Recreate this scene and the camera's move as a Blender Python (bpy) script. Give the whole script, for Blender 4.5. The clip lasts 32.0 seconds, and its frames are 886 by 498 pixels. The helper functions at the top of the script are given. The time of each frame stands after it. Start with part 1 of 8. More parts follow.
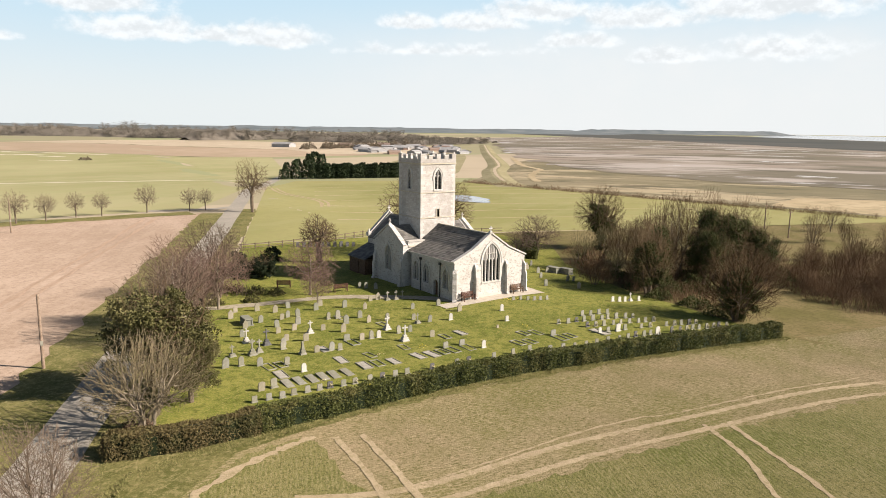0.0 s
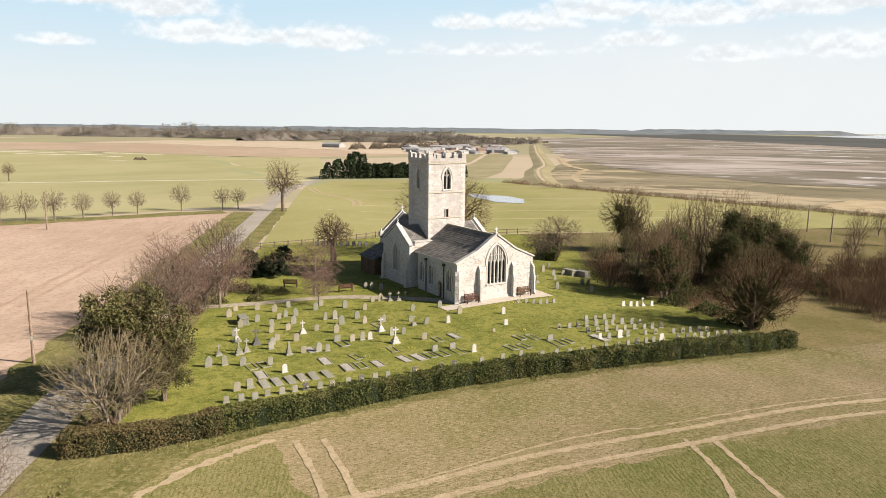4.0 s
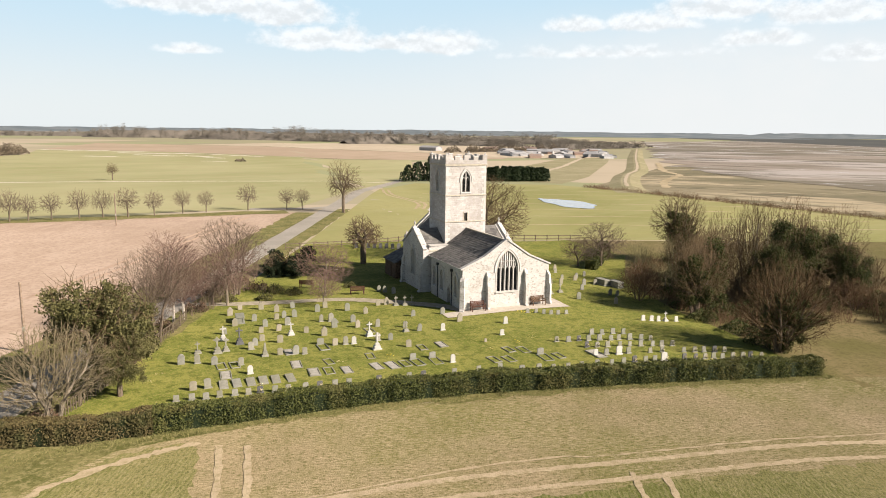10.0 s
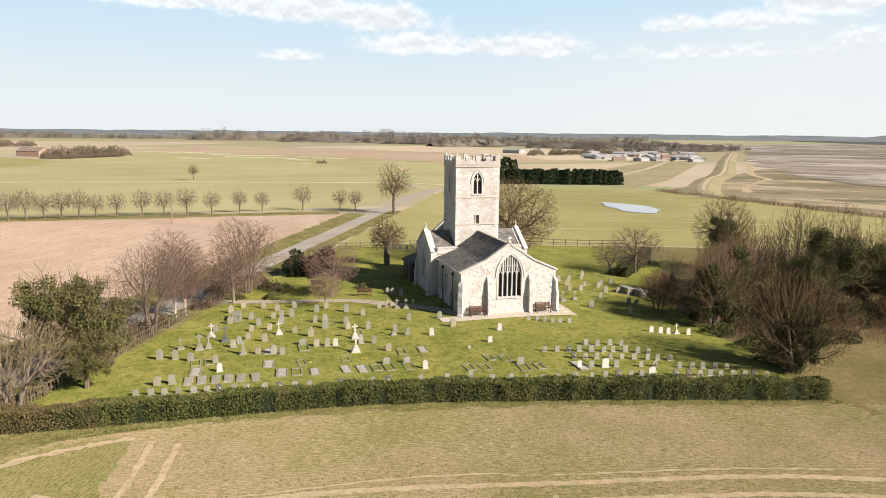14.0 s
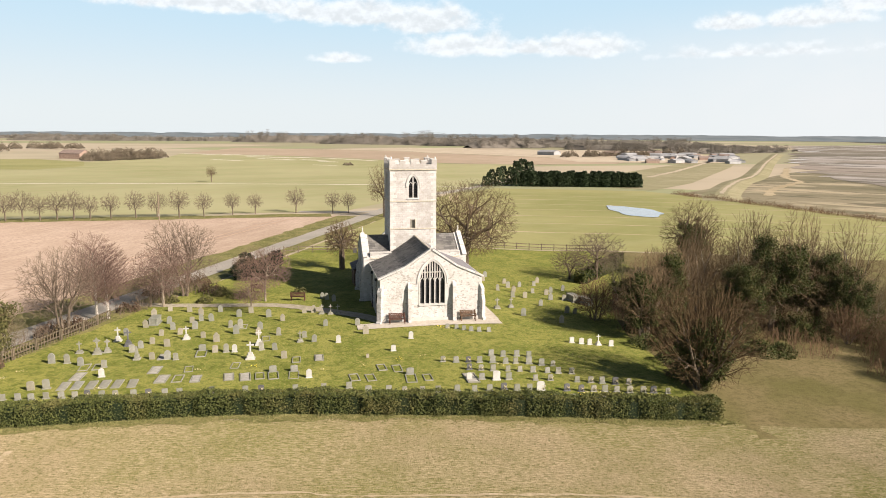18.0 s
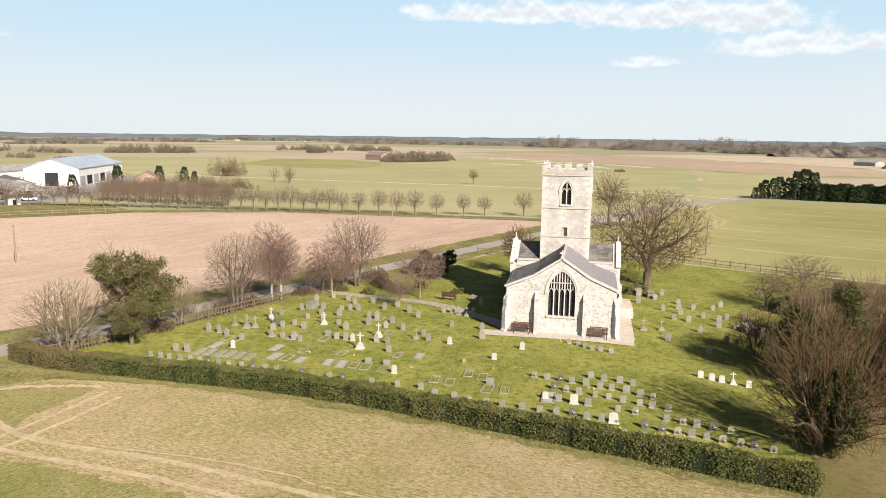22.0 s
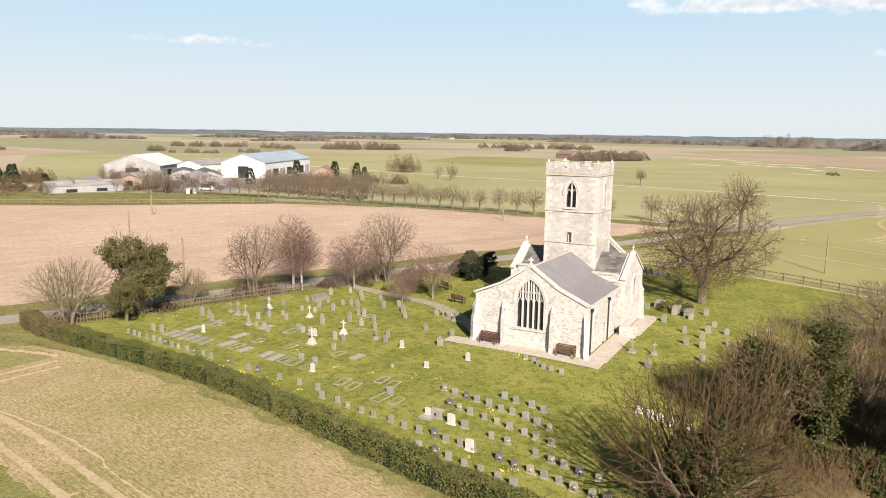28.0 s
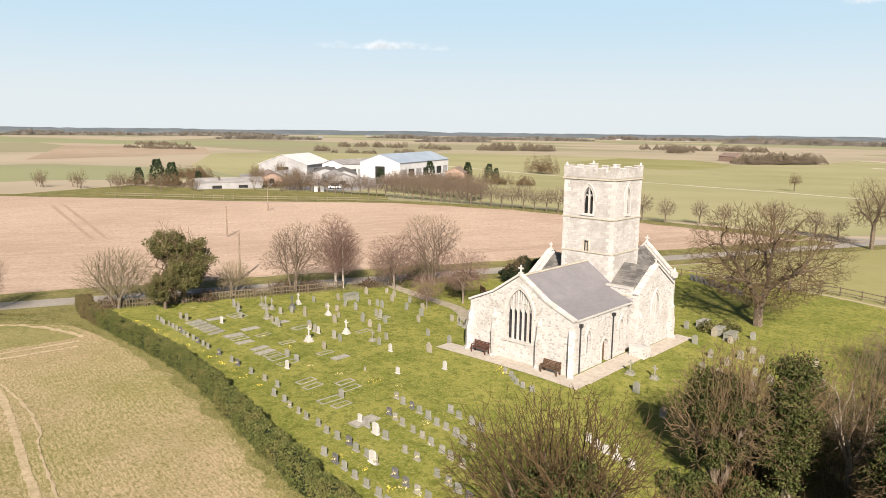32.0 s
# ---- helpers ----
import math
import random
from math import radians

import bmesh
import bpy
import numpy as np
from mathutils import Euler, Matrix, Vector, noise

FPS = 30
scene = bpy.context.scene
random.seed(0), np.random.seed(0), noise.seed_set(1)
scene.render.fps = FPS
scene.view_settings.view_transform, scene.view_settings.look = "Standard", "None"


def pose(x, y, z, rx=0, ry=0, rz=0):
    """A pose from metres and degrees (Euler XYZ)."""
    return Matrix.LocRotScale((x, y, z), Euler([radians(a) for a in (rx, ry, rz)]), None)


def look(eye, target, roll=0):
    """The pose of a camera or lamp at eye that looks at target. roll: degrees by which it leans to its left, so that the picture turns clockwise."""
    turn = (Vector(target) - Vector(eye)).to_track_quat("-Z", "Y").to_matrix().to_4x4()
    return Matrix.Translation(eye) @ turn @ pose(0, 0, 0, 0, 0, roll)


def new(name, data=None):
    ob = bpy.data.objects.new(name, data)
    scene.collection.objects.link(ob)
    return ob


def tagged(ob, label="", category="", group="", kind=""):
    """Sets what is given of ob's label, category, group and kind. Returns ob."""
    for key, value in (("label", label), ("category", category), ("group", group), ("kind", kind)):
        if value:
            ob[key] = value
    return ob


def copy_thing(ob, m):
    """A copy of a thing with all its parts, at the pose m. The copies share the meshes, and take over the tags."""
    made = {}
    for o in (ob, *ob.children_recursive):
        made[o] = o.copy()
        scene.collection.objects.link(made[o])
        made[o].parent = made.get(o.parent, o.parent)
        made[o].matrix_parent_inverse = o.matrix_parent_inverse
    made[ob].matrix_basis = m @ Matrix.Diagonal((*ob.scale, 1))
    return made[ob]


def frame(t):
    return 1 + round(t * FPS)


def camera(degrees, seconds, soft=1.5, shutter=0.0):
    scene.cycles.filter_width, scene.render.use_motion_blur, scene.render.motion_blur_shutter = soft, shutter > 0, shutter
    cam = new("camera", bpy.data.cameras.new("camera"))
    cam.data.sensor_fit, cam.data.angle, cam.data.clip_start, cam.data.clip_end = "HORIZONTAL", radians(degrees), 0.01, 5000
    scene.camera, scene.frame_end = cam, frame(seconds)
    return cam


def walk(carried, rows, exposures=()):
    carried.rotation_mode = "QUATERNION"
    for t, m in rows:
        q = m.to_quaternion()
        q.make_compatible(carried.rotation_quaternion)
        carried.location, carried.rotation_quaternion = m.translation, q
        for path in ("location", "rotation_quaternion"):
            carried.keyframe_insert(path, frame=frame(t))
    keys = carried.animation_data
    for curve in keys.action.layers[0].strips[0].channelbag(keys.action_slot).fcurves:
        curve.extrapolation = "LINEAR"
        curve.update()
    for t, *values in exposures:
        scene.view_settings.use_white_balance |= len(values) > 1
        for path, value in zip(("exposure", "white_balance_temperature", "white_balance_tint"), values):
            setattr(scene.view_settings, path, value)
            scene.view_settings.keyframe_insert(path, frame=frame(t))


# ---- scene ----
cam = camera(64.5, 32.0, 0.9)
METRES, EYE, TILT, LEAN, TURN = 89.28, 18.85, -1.08, -0.8, -36.0
ROWS = [
    (0.0, 0.0, 0.0, 0.0, -0.0, -8.79, 0.0),
    (0.5, 0.0026, 0.0003, -0.0002, -0.02, -8.82, 0.05),
    (1.0, 0.0069, 0.0008, -0.0003, -0.03, -8.86, 0.1),
    (1.5, 0.0126, 0.002, -0.0007, -0.07, -8.88, 0.16),
    (2.0, 0.02, 0.004, -0.001, -0.08, -8.9, 0.17),
    (2.5, 0.0289, 0.0071, -0.0012, 1.55, -8.86, 0.16),
    (3.0, 0.039, 0.0106, -0.0015, 2.57, -8.84, 0.14),
    (3.5, 0.0491, 0.0143, -0.0016, 3.47, -8.81, 0.11),
    (5.5, 0.0867, 0.0283, -0.0029, 6.75, -8.61, -0.07),
    (6.0, 0.0955, 0.0315, -0.003, 7.51, -8.58, -0.09),
    (6.5, 0.1041, 0.0347, -0.0032, 8.24, -8.54, -0.11),
    (7.0, 0.1127, 0.038, -0.0036, 9.01, -8.51, -0.13),
    (7.5, 0.1212, 0.0417, -0.0037, 9.76, -8.51, -0.15),
    (8.0, 0.1298, 0.0456, -0.0039, 10.44, -8.5, -0.17),
    (8.5, 0.1385, 0.0496, -0.0042, 10.95, -8.48, -0.18),
    (9.0, 0.1474, 0.0536, -0.0045, 11.42, -8.49, -0.16),
    (9.5, 0.1566, 0.0579, -0.0048, 11.98, -8.48, -0.15),
    (10.0, 0.1663, 0.0625, -0.0051, 12.99, -8.46, -0.15),
    (10.5, 0.1765, 0.0674, -0.0053, 14.18, -8.45, -0.17),
    (11.0, 0.1874, 0.0728, -0.0057, 15.38, -8.42, -0.17),
    (11.5, 0.1986, 0.0783, -0.0057, 16.25, -8.41, -0.18),
    (12.0, 0.2099, 0.0839, -0.0058, 17.11, -8.39, -0.2),
    (12.5, 0.2215, 0.0897, -0.0062, 17.98, -8.35, -0.21),
    (13.0, 0.2336, 0.0958, -0.0066, 18.84, -8.33, -0.21),
    (13.5, 0.246, 0.1021, -0.0072, 19.68, -8.29, -0.2),
    (15.5, 0.2997, 0.132, -0.0077, 21.86, -8.21, -0.19),
    (16.0, 0.3141, 0.14, -0.0073, 21.81, -8.22, -0.13),
    (16.5, 0.3295, 0.1488, -0.0073, 21.79, -8.23, -0.09),
    (17.0, 0.3453, 0.1584, -0.007, 21.78, -8.22, -0.08),
    (17.5, 0.3617, 0.1686, -0.006, 21.75, -8.22, -0.03),
    (18.0, 0.3773, 0.1793, -0.0056, 24.26, -8.13, -0.11),
    (18.5, 0.3943, 0.191, -0.0057, 28.57, -8.0, -0.27),
    (19.0, 0.4116, 0.2033, -0.006, 32.61, -7.93, -0.41),
    (19.5, 0.4283, 0.216, -0.0063, 36.53, -7.85, -0.59),
    (20.0, 0.4447, 0.2292, -0.0062, 40.14, -7.8, -0.7),
    (20.5, 0.4613, 0.2439, -0.0061, 41.84, -7.86, -0.74),
    (21.0, 0.4752, 0.2574, -0.0057, 42.0, -7.89, -0.76),
    (21.5, 0.49, 0.2735, -0.006, 45.38, -7.84, -0.86),
    (22.0, 0.5034, 0.2894, -0.0061, 47.99, -7.89, -0.97),
    (22.5, 0.5162, 0.3064, -0.0058, 50.03, -7.91, -1.01),
    (23.0, 0.5281, 0.3235, -0.0058, 51.96, -7.93, -1.07),
    (23.5, 0.5393, 0.3413, -0.0055, 53.73, -8.0, -1.13),
    (24.0, 0.5496, 0.3593, -0.0056, 55.39, -8.03, -1.18),
    (24.5, 0.559, 0.3776, -0.0054, 56.93, -8.08, -1.24),
    (26.5, 0.5916, 0.4533, -0.0048, 62.08, -8.23, -1.41),
    (27.0, 0.5985, 0.4728, -0.0044, 63.13, -8.28, -1.4),
    (27.5, 0.6051, 0.4925, -0.0041, 64.33, -8.32, -1.4),
    (28.0, 0.6113, 0.5123, -0.0037, 65.56, -8.36, -1.4),
    (28.5, 0.617, 0.5318, -0.0033, 67.01, -8.38, -1.42),
    (29.0, 0.6219, 0.5505, -0.0029, 68.65, -8.4, -1.45),
    (29.5, 0.6267, 0.5704, -0.0023, 70.39, -8.45, -1.47),
    (30.0, 0.6308, 0.5906, -0.0017, 72.26, -8.48, -1.5),
    (30.5, 0.6344, 0.6106, -0.001, 74.15, -8.53, -1.53),
    (31.0, 0.6375, 0.631, -0.0004, 76.09, -8.56, -1.54),
    (31.5, 0.6401, 0.6516, 0.0001, 77.86, -8.59, -1.54),
    (32.0, 0.6422, 0.6721, 0.0005, 79.17, -8.62, -1.56),
]
walk(cam, [(t, pose(0, 0, EYE, TILT, LEAN, TURN) @ pose(METRES * x, METRES * y, METRES * z, 90 + pitch, roll, yaw)) for t, x, y, z, yaw, pitch, roll in ROWS],
     exposures=[(0.0, 1.10, 6930, 12), (14.0, 1.10, 6890, 12), (22.0, 1.08, 6800, 12), (32.0, 1.04, 6800, 12)])

# ---- world, sun ----
def link(nt, a, b):
    nt.links.new(a, b)


SUN_DIR = Vector((0.70, -0.71, 0.0)).normalized()
SUN_EL = radians(31)
world = bpy.data.worlds.new("sky")
scene.world = world
world.use_nodes = True
wn = world.node_tree
wn.nodes.clear()
w_out = wn.nodes.new("ShaderNodeOutputWorld")
sky = wn.nodes.new("ShaderNodeTexSky")
sky.sky_type = 'NISHITA'
sky.sun_disc = False
sky.sun_elevation = SUN_EL
sky.sun_rotation = math.atan2(SUN_DIR.x, SUN_DIR.y)
sky.air_density, sky.dust_density, sky.ozone_density = 1.0, 1.2, 1.0
bg_sky = wn.nodes.new("ShaderNodeBackground")
bg_sky.inputs["Strength"].default_value = 0.036
link(wn, sky.outputs[0], bg_sky.inputs["Color"])
bg_cloud = wn.nodes.new("ShaderNodeBackground")
bg_cloud.inputs["Color"].default_value = (0.86, 0.93, 1.0, 1)
bg_cloud.inputs["Strength"].default_value = 0.50
tc = wn.nodes.new("ShaderNodeTexCoord")
sep = wn.nodes.new("ShaderNodeSeparateXYZ")
link(wn, tc.outputs["Generated"], sep.inputs[0])


def wmath(op, a, b=0.0, clamp=False):
    n = wn.nodes.new("ShaderNodeMath")
    n.operation = op
    n.use_clamp = clamp
    for i, v in enumerate((a, b)):
        if isinstance(v, (int, float)):
            n.inputs[i].default_value = v
        else:
            link(wn, v, n.inputs[i])
    return n.outputs[0]


def wramp(v, lo, hi):
    n = wn.nodes.new("ShaderNodeMapRange")
    n.interpolation_type = 'SMOOTHSTEP'
    n.inputs["From Min"].default_value, n.inputs["From Max"].default_value = lo, hi
    link(wn, v, n.inputs["Value"])
    return n.outputs["Result"]


elev = wmath('MAXIMUM', sep.outputs["Z"], 0.0)
bearing = wmath('MULTIPLY', wmath('ARCTAN2', wmath('MULTIPLY', sep.outputs["X"], -1.0), sep.outputs["Y"]), 57.2958)
height_deg = wmath('MULTIPLY', wmath('ARCSINE', elev), 57.2958)


def billow(lift, scale=0.62, detail=9.0, rough=0.58):
    """Cloud noise in degrees of bearing and height, sampled a little higher up by lift."""
    k = wn.nodes.new("ShaderNodeCombineXYZ")
    link(wn, wmath('MULTIPLY', bearing, 0.85), k.inputs[0])
    link(wn, wmath('ADD', wmath('MULTIPLY', height_deg, 1.15), lift), k.inputs[1])
    n = wn.nodes.new("ShaderNodeTexNoise")
    n.inputs["Scale"].default_value = scale
    n.inputs["Detail"].default_value = detail
    n.inputs["Roughness"].default_value = rough
    link(wn, k.outputs[0], n.inputs["Vector"])
    return n.outputs["Fac"]


body = None
# cumulus heaps: bearing, height of the base, half width, height of the top above it, strength
for az, el, wa, we, k in ((5, 8.7, 9, 1.6, .9), (-5, 8.2, 7, 2.0, 1), (-10.5, 7.6, 4.5, 2.3, 1), (-13.2, 6.0, 4.6, 1.9, 1), (-18.6, 6.05, 2.6, 1.25, .95), (-22.6, 5.85, 4.3, 1.9, 1.1),
                          (-3.7, 5.35, 2.3, .8, .85), (-33.6, 7.5, 2.7, 1.2, .95), (-38.5, 7.5, 4.2, 1.5, .85), (-43.5, 8.2, 5.0, 1.7, .9), (-46.6, 6.2, 3.0, 1.2, .9), (-52.8, 5.0, 2.8, 1.2, .9),
                          (-51, 7.6, 6, 1.8, .9), (-60, 8.0, 8, 2.6, .9), (-61, 5.2, 5, 1.6, .7), (-35, 5.6, 7, .7, .4), (-46, 9.8, 12, 2.4, .9), (8.5, 9.1, 2.0, .8, .6), (14, 9.3, 2.0, .7, .5), (48, 6.2, 4, .45, .35), (-62, 13, 16, 3.5, .8), (-6, 13.5, 16, 3, .7)):
    u = wmath('DIVIDE', wmath('SUBTRACT', bearing, float(az)), float(wa))
    up = wmath('SUBTRACT', height_deg, float(el) + 0.28 * we)
    v = wmath('MAXIMUM', wmath('DIVIDE', up, 0.72 * we), wmath('DIVIDE', up, -0.34 * we))
    d = wmath('SQRT', wmath('ADD', wmath('MULTIPLY', u, u), wmath('MULTIPLY', v, v)))
    c = wmath('MULTIPLY', wmath('SUBTRACT', 1.0, d), float(k))
    body = c if body is None else wmath('MAXIMUM', body, c)
heap = billow(0.0)
dense = wmath('ADD', wmath('MAXIMUM', body, -0.9), wmath('MULTIPLY', wmath('SUBTRACT', heap, 0.45), 1.7))
cloud = wmath('MULTIPLY', wramp(dense, -0.12, 0.55), 0.92)
relief = wmath('SUBTRACT', heap, billow(0.42))
shade = wramp(wmath('ADD', relief, wmath('MULTIPLY', wmath('SUBTRACT', dense, 0.3), -0.10)), 0.10, -0.16)
cloud_tint = wn.nodes.new("ShaderNodeMix")
cloud_tint.data_type = 'RGBA'
cloud_tint.inputs[6].default_value = (0.90, 0.98, 1.05, 1)
cloud_tint.inputs[7].default_value = (0.73, 0.80, 0.86, 1)
link(wn, shade, cloud_tint.inputs[0])
link(wn, cloud_tint.outputs[2], bg_cloud.inputs["Color"])
veil = wmath('MULTIPLY', wramp(bearing, -12.0, -46.0), wmath('MULTIPLY', wramp(height_deg, 11.0, 5.0), wmath('ADD', 0.42, wmath('MULTIPLY', billow(3.0, 0.3, 6.0), 0.55))))
haze = wmath('MULTIPLY', wramp(elev, 0.36, 0.17), 0.95)
bg_haze = wn.nodes.new("ShaderNodeBackground")
tint = wn.nodes.new("ShaderNodeMix")
tint.data_type = 'RGBA'
tint.inputs[6].default_value = (0.86, 0.96, 1.02, 1)
tint.inputs[7].default_value = (0.60, 0.86, 1.06, 1)
link(wn, wramp(height_deg, 0.5, 10.5), tint.inputs[0])
link(wn, tint.outputs[2], bg_haze.inputs["Color"])
bg_haze.inputs["Strength"].default_value = 0.445
w_low = wn.nodes.new("ShaderNodeMixShader")
link(wn, haze, w_low.inputs[0])
link(wn, bg_sky.outputs[0], w_low.inputs[1])
link(wn, bg_haze.outputs[0], w_low.inputs[2])
w_veil = wn.nodes.new("ShaderNodeMixShader")
bg_veil = wn.nodes.new("ShaderNodeBackground")
bg_veil.inputs["Color"].default_value = (0.91, 0.97, 1.02, 1)
bg_veil.inputs["Strength"].default_value = 0.445
link(wn, veil, w_veil.inputs[0])
link(wn, w_low.outputs[0], w_veil.inputs[1])
link(wn, bg_veil.outputs[0], w_veil.inputs[2])
w_mix = wn.nodes.new("ShaderNodeMixShader")
link(wn, cloud, w_mix.inputs[0])
link(wn, w_veil.outputs[0], w_mix.inputs[1])
link(wn, bg_cloud.outputs[0], w_mix.inputs[2])
link(wn, w_mix.outputs[0], w_out.inputs[0])

sun_data = bpy.data.lights.new("sun", 'SUN')
sun_data.energy, sun_data.angle, sun_data.color = 5.0, radians(0.5), (1.0, 0.908, 0.82)
sun = new("sun", sun_data)
toward = Vector((SUN_DIR.x * math.cos(SUN_EL), SUN_DIR.y * math.cos(SUN_EL), math.sin(SUN_EL)))
sun.matrix_world = look(toward * 300, (0, 0, 0))


# ---- materials ----
def rgb(c):
    return (c[0], c[1], c[2], 1)


class Nodes:
    """A small builder for node materials in world metres."""

    def __init__(self, name, rough=0.9, metal=0.0, coords="Object"):
        self.m = bpy.data.materials.new(name)
        self.m.use_nodes = True
        self.t = self.m.node_tree
        self.b = self.t.nodes["Principled BSDF"]
        self.b.inputs["Roughness"].default_value = rough
        self.b.inputs["Metallic"].default_value = metal
        self.b.inputs["Specular IOR Level"].default_value = 0.25
        self.co = self.t.nodes.new("ShaderNodeTexCoord").outputs[coords]
        self.height = None

    def put(self, v, socket):
        if isinstance(v, (int, float)):
            socket.default_value = v
        elif isinstance(v, tuple):
            socket.default_value = rgb(v) if len(socket.default_value) == 4 else v
        else:
            link(self.t, v, socket)

    def mapping(self, scale=(1, 1, 1), rz=0.0):
        n = self.t.nodes.new("ShaderNodeMapping")
        n.vector_type = 'TEXTURE'
        n.inputs["Scale"].default_value = tuple(1 / s for s in scale)
        n.inputs["Rotation"].default_value = (0, 0, rz)
        link(self.t, self.co, n.inputs["Vector"])
        return n.outputs[0]

    def noise(self, scale, detail=4, rough=0.55, vec=None):
        n = self.t.nodes.new("ShaderNodeTexNoise")
        n.inputs["Scale"].default_value = scale
        n.inputs["Detail"].default_value = detail
        n.inputs["Roughness"].default_value = rough
        link(self.t, vec or self.co, n.inputs["Vector"])
        return n.outputs["Fac"]

    def voronoi(self, scale, feature='F1', vec=None, out="Distance"):
        n = self.t.nodes.new("ShaderNodeTexVoronoi")
        n.feature = feature
        n.inputs["Scale"].default_value = scale
        link(self.t, vec or self.co, n.inputs["Vector"])
        return n.outputs[out]

    def wave(self, scale, distort=2.0, detail=2.0, vec=None, direction='X'):
        n = self.t.nodes.new("ShaderNodeTexWave")
        n.bands_direction = direction
        n.inputs["Scale"].default_value = scale
        n.inputs["Distortion"].default_value = distort
        n.inputs["Detail"].default_value = detail
        n.inputs["Detail Scale"].default_value = 1.5
        link(self.t, vec or self.co, n.inputs["Vector"])
        return n.outputs["Fac"]

    def ramp(self, v, lo, hi, a=0.0, b=1.0):
        n = self.t.nodes.new("ShaderNodeMapRange")
        n.interpolation_type = 'SMOOTHSTEP'
        for k, x in (("From Min", lo), ("From Max", hi), ("To Min", a), ("To Max", b)):
            n.inputs[k].default_value = x
        self.put(v, n.inputs["Value"])
        return n.outputs["Result"]

    def math(self, op, a, b=0.0):
        n = self.t.nodes.new("ShaderNodeMath")
        n.operation = op
        self.put(a, n.inputs[0])
        self.put(b, n.inputs[1])
        return n.outputs[0]

    def mix(self, fac, a, b, kind='MIX'):
        n = self.t.nodes.new("ShaderNodeMix")
        n.data_type = 'RGBA'
        n.blend_type = kind
        self.put(fac, n.inputs[0])
        self.put(a, n.inputs[6])
        self.put(b, n.inputs[7])
        return n.outputs[2]

    def random(self):
        return self.t.nodes.new("ShaderNodeObjectInfo").outputs["Random"]

    def island(self):
        return self.t.nodes.new("ShaderNodeNewGeometry").outputs["Random Per Island"]

    def bump(self, v, strength=0.5, dist=0.05):
        n = self.t.nodes.new("ShaderNodeBump")
        n.inputs["Strength"].default_value = strength
        n.inputs["Distance"].default_value = dist
        self.put(v, n.inputs["Height"])
        link(self.t, n.outputs[0], self.b.inputs["Normal"])

    def done(self, colour, rough=None):
        self.put(colour, self.b.inputs["Base Color"])
        if rough is not None:
            self.put(rough, self.b.inputs["Roughness"])
        return self.m


def rubble(name, a, b, c, scale=4.2):
    """Coursed rubble masonry: stones of varied tone with pale mortar between them."""
    n = Nodes(name, 0.95)
    v = n.mapping((1, 1, 1.6))
    cells = n.voronoi(scale, 'F1', v, "Color")
    sepc = n.t.nodes.new("ShaderNodeSeparateColor")
    link(n.t, cells, sepc.inputs[0])
    edge = n.voronoi(scale, 'DISTANCE_TO_EDGE', v)
    col = n.mix(sepc.outputs[0], a, b)
    col = n.mix(n.ramp(sepc.outputs[1], 0.70, 0.94), col, c)
    col = n.mix(n.ramp(edge, 0.03, 0.10, 0.4, 0.0), col, (0.46, 0.445, 0.415))
    col = n.mix(n.ramp(n.noise(0.6, 6, 0.65), 0.45, 0.7, 0.0, 0.55), col, (0.29, 0.262, 0.225))
    col = n.mix(n.ramp(n.noise(9, 3), 0.35, 0.7, 0.0, 0.35), col, (0.53, 0.518, 0.503))
    h = n.math('ADD', n.ramp(edge, 0.0, 0.12), n.math('MULTIPLY', n.noise(14, 4), 0.5))
    n.bump(h, 0.45, 0.035)
    return n.done(col)


def plain_stone(name, a, b, stain=(0.2, 0.19, 0.15), stain_amount=0.5, rand=0.0, rough=0.9):
    n = Nodes(name, rough)
    col = n.mix(n.ramp(n.noise(2.2, 5), 0.3, 0.7), a, b)
    col = n.mix(n.ramp(n.noise(6.5, 4, 0.65), 0.5, 0.75, 0.0, stain_amount), col, stain)
    if rand:
        col = n.mix(n.ramp(n.random(), 0, 1, 0.0, rand), col, stain)
    n.bump(n.noise(25, 4), 0.35, 0.02)
    return n.done(col)


RUBBLE = rubble("limestone_rubble", (0.41, 0.397, 0.378), (0.50, 0.487, 0.468), (0.29, 0.272, 0.25), 5.0)


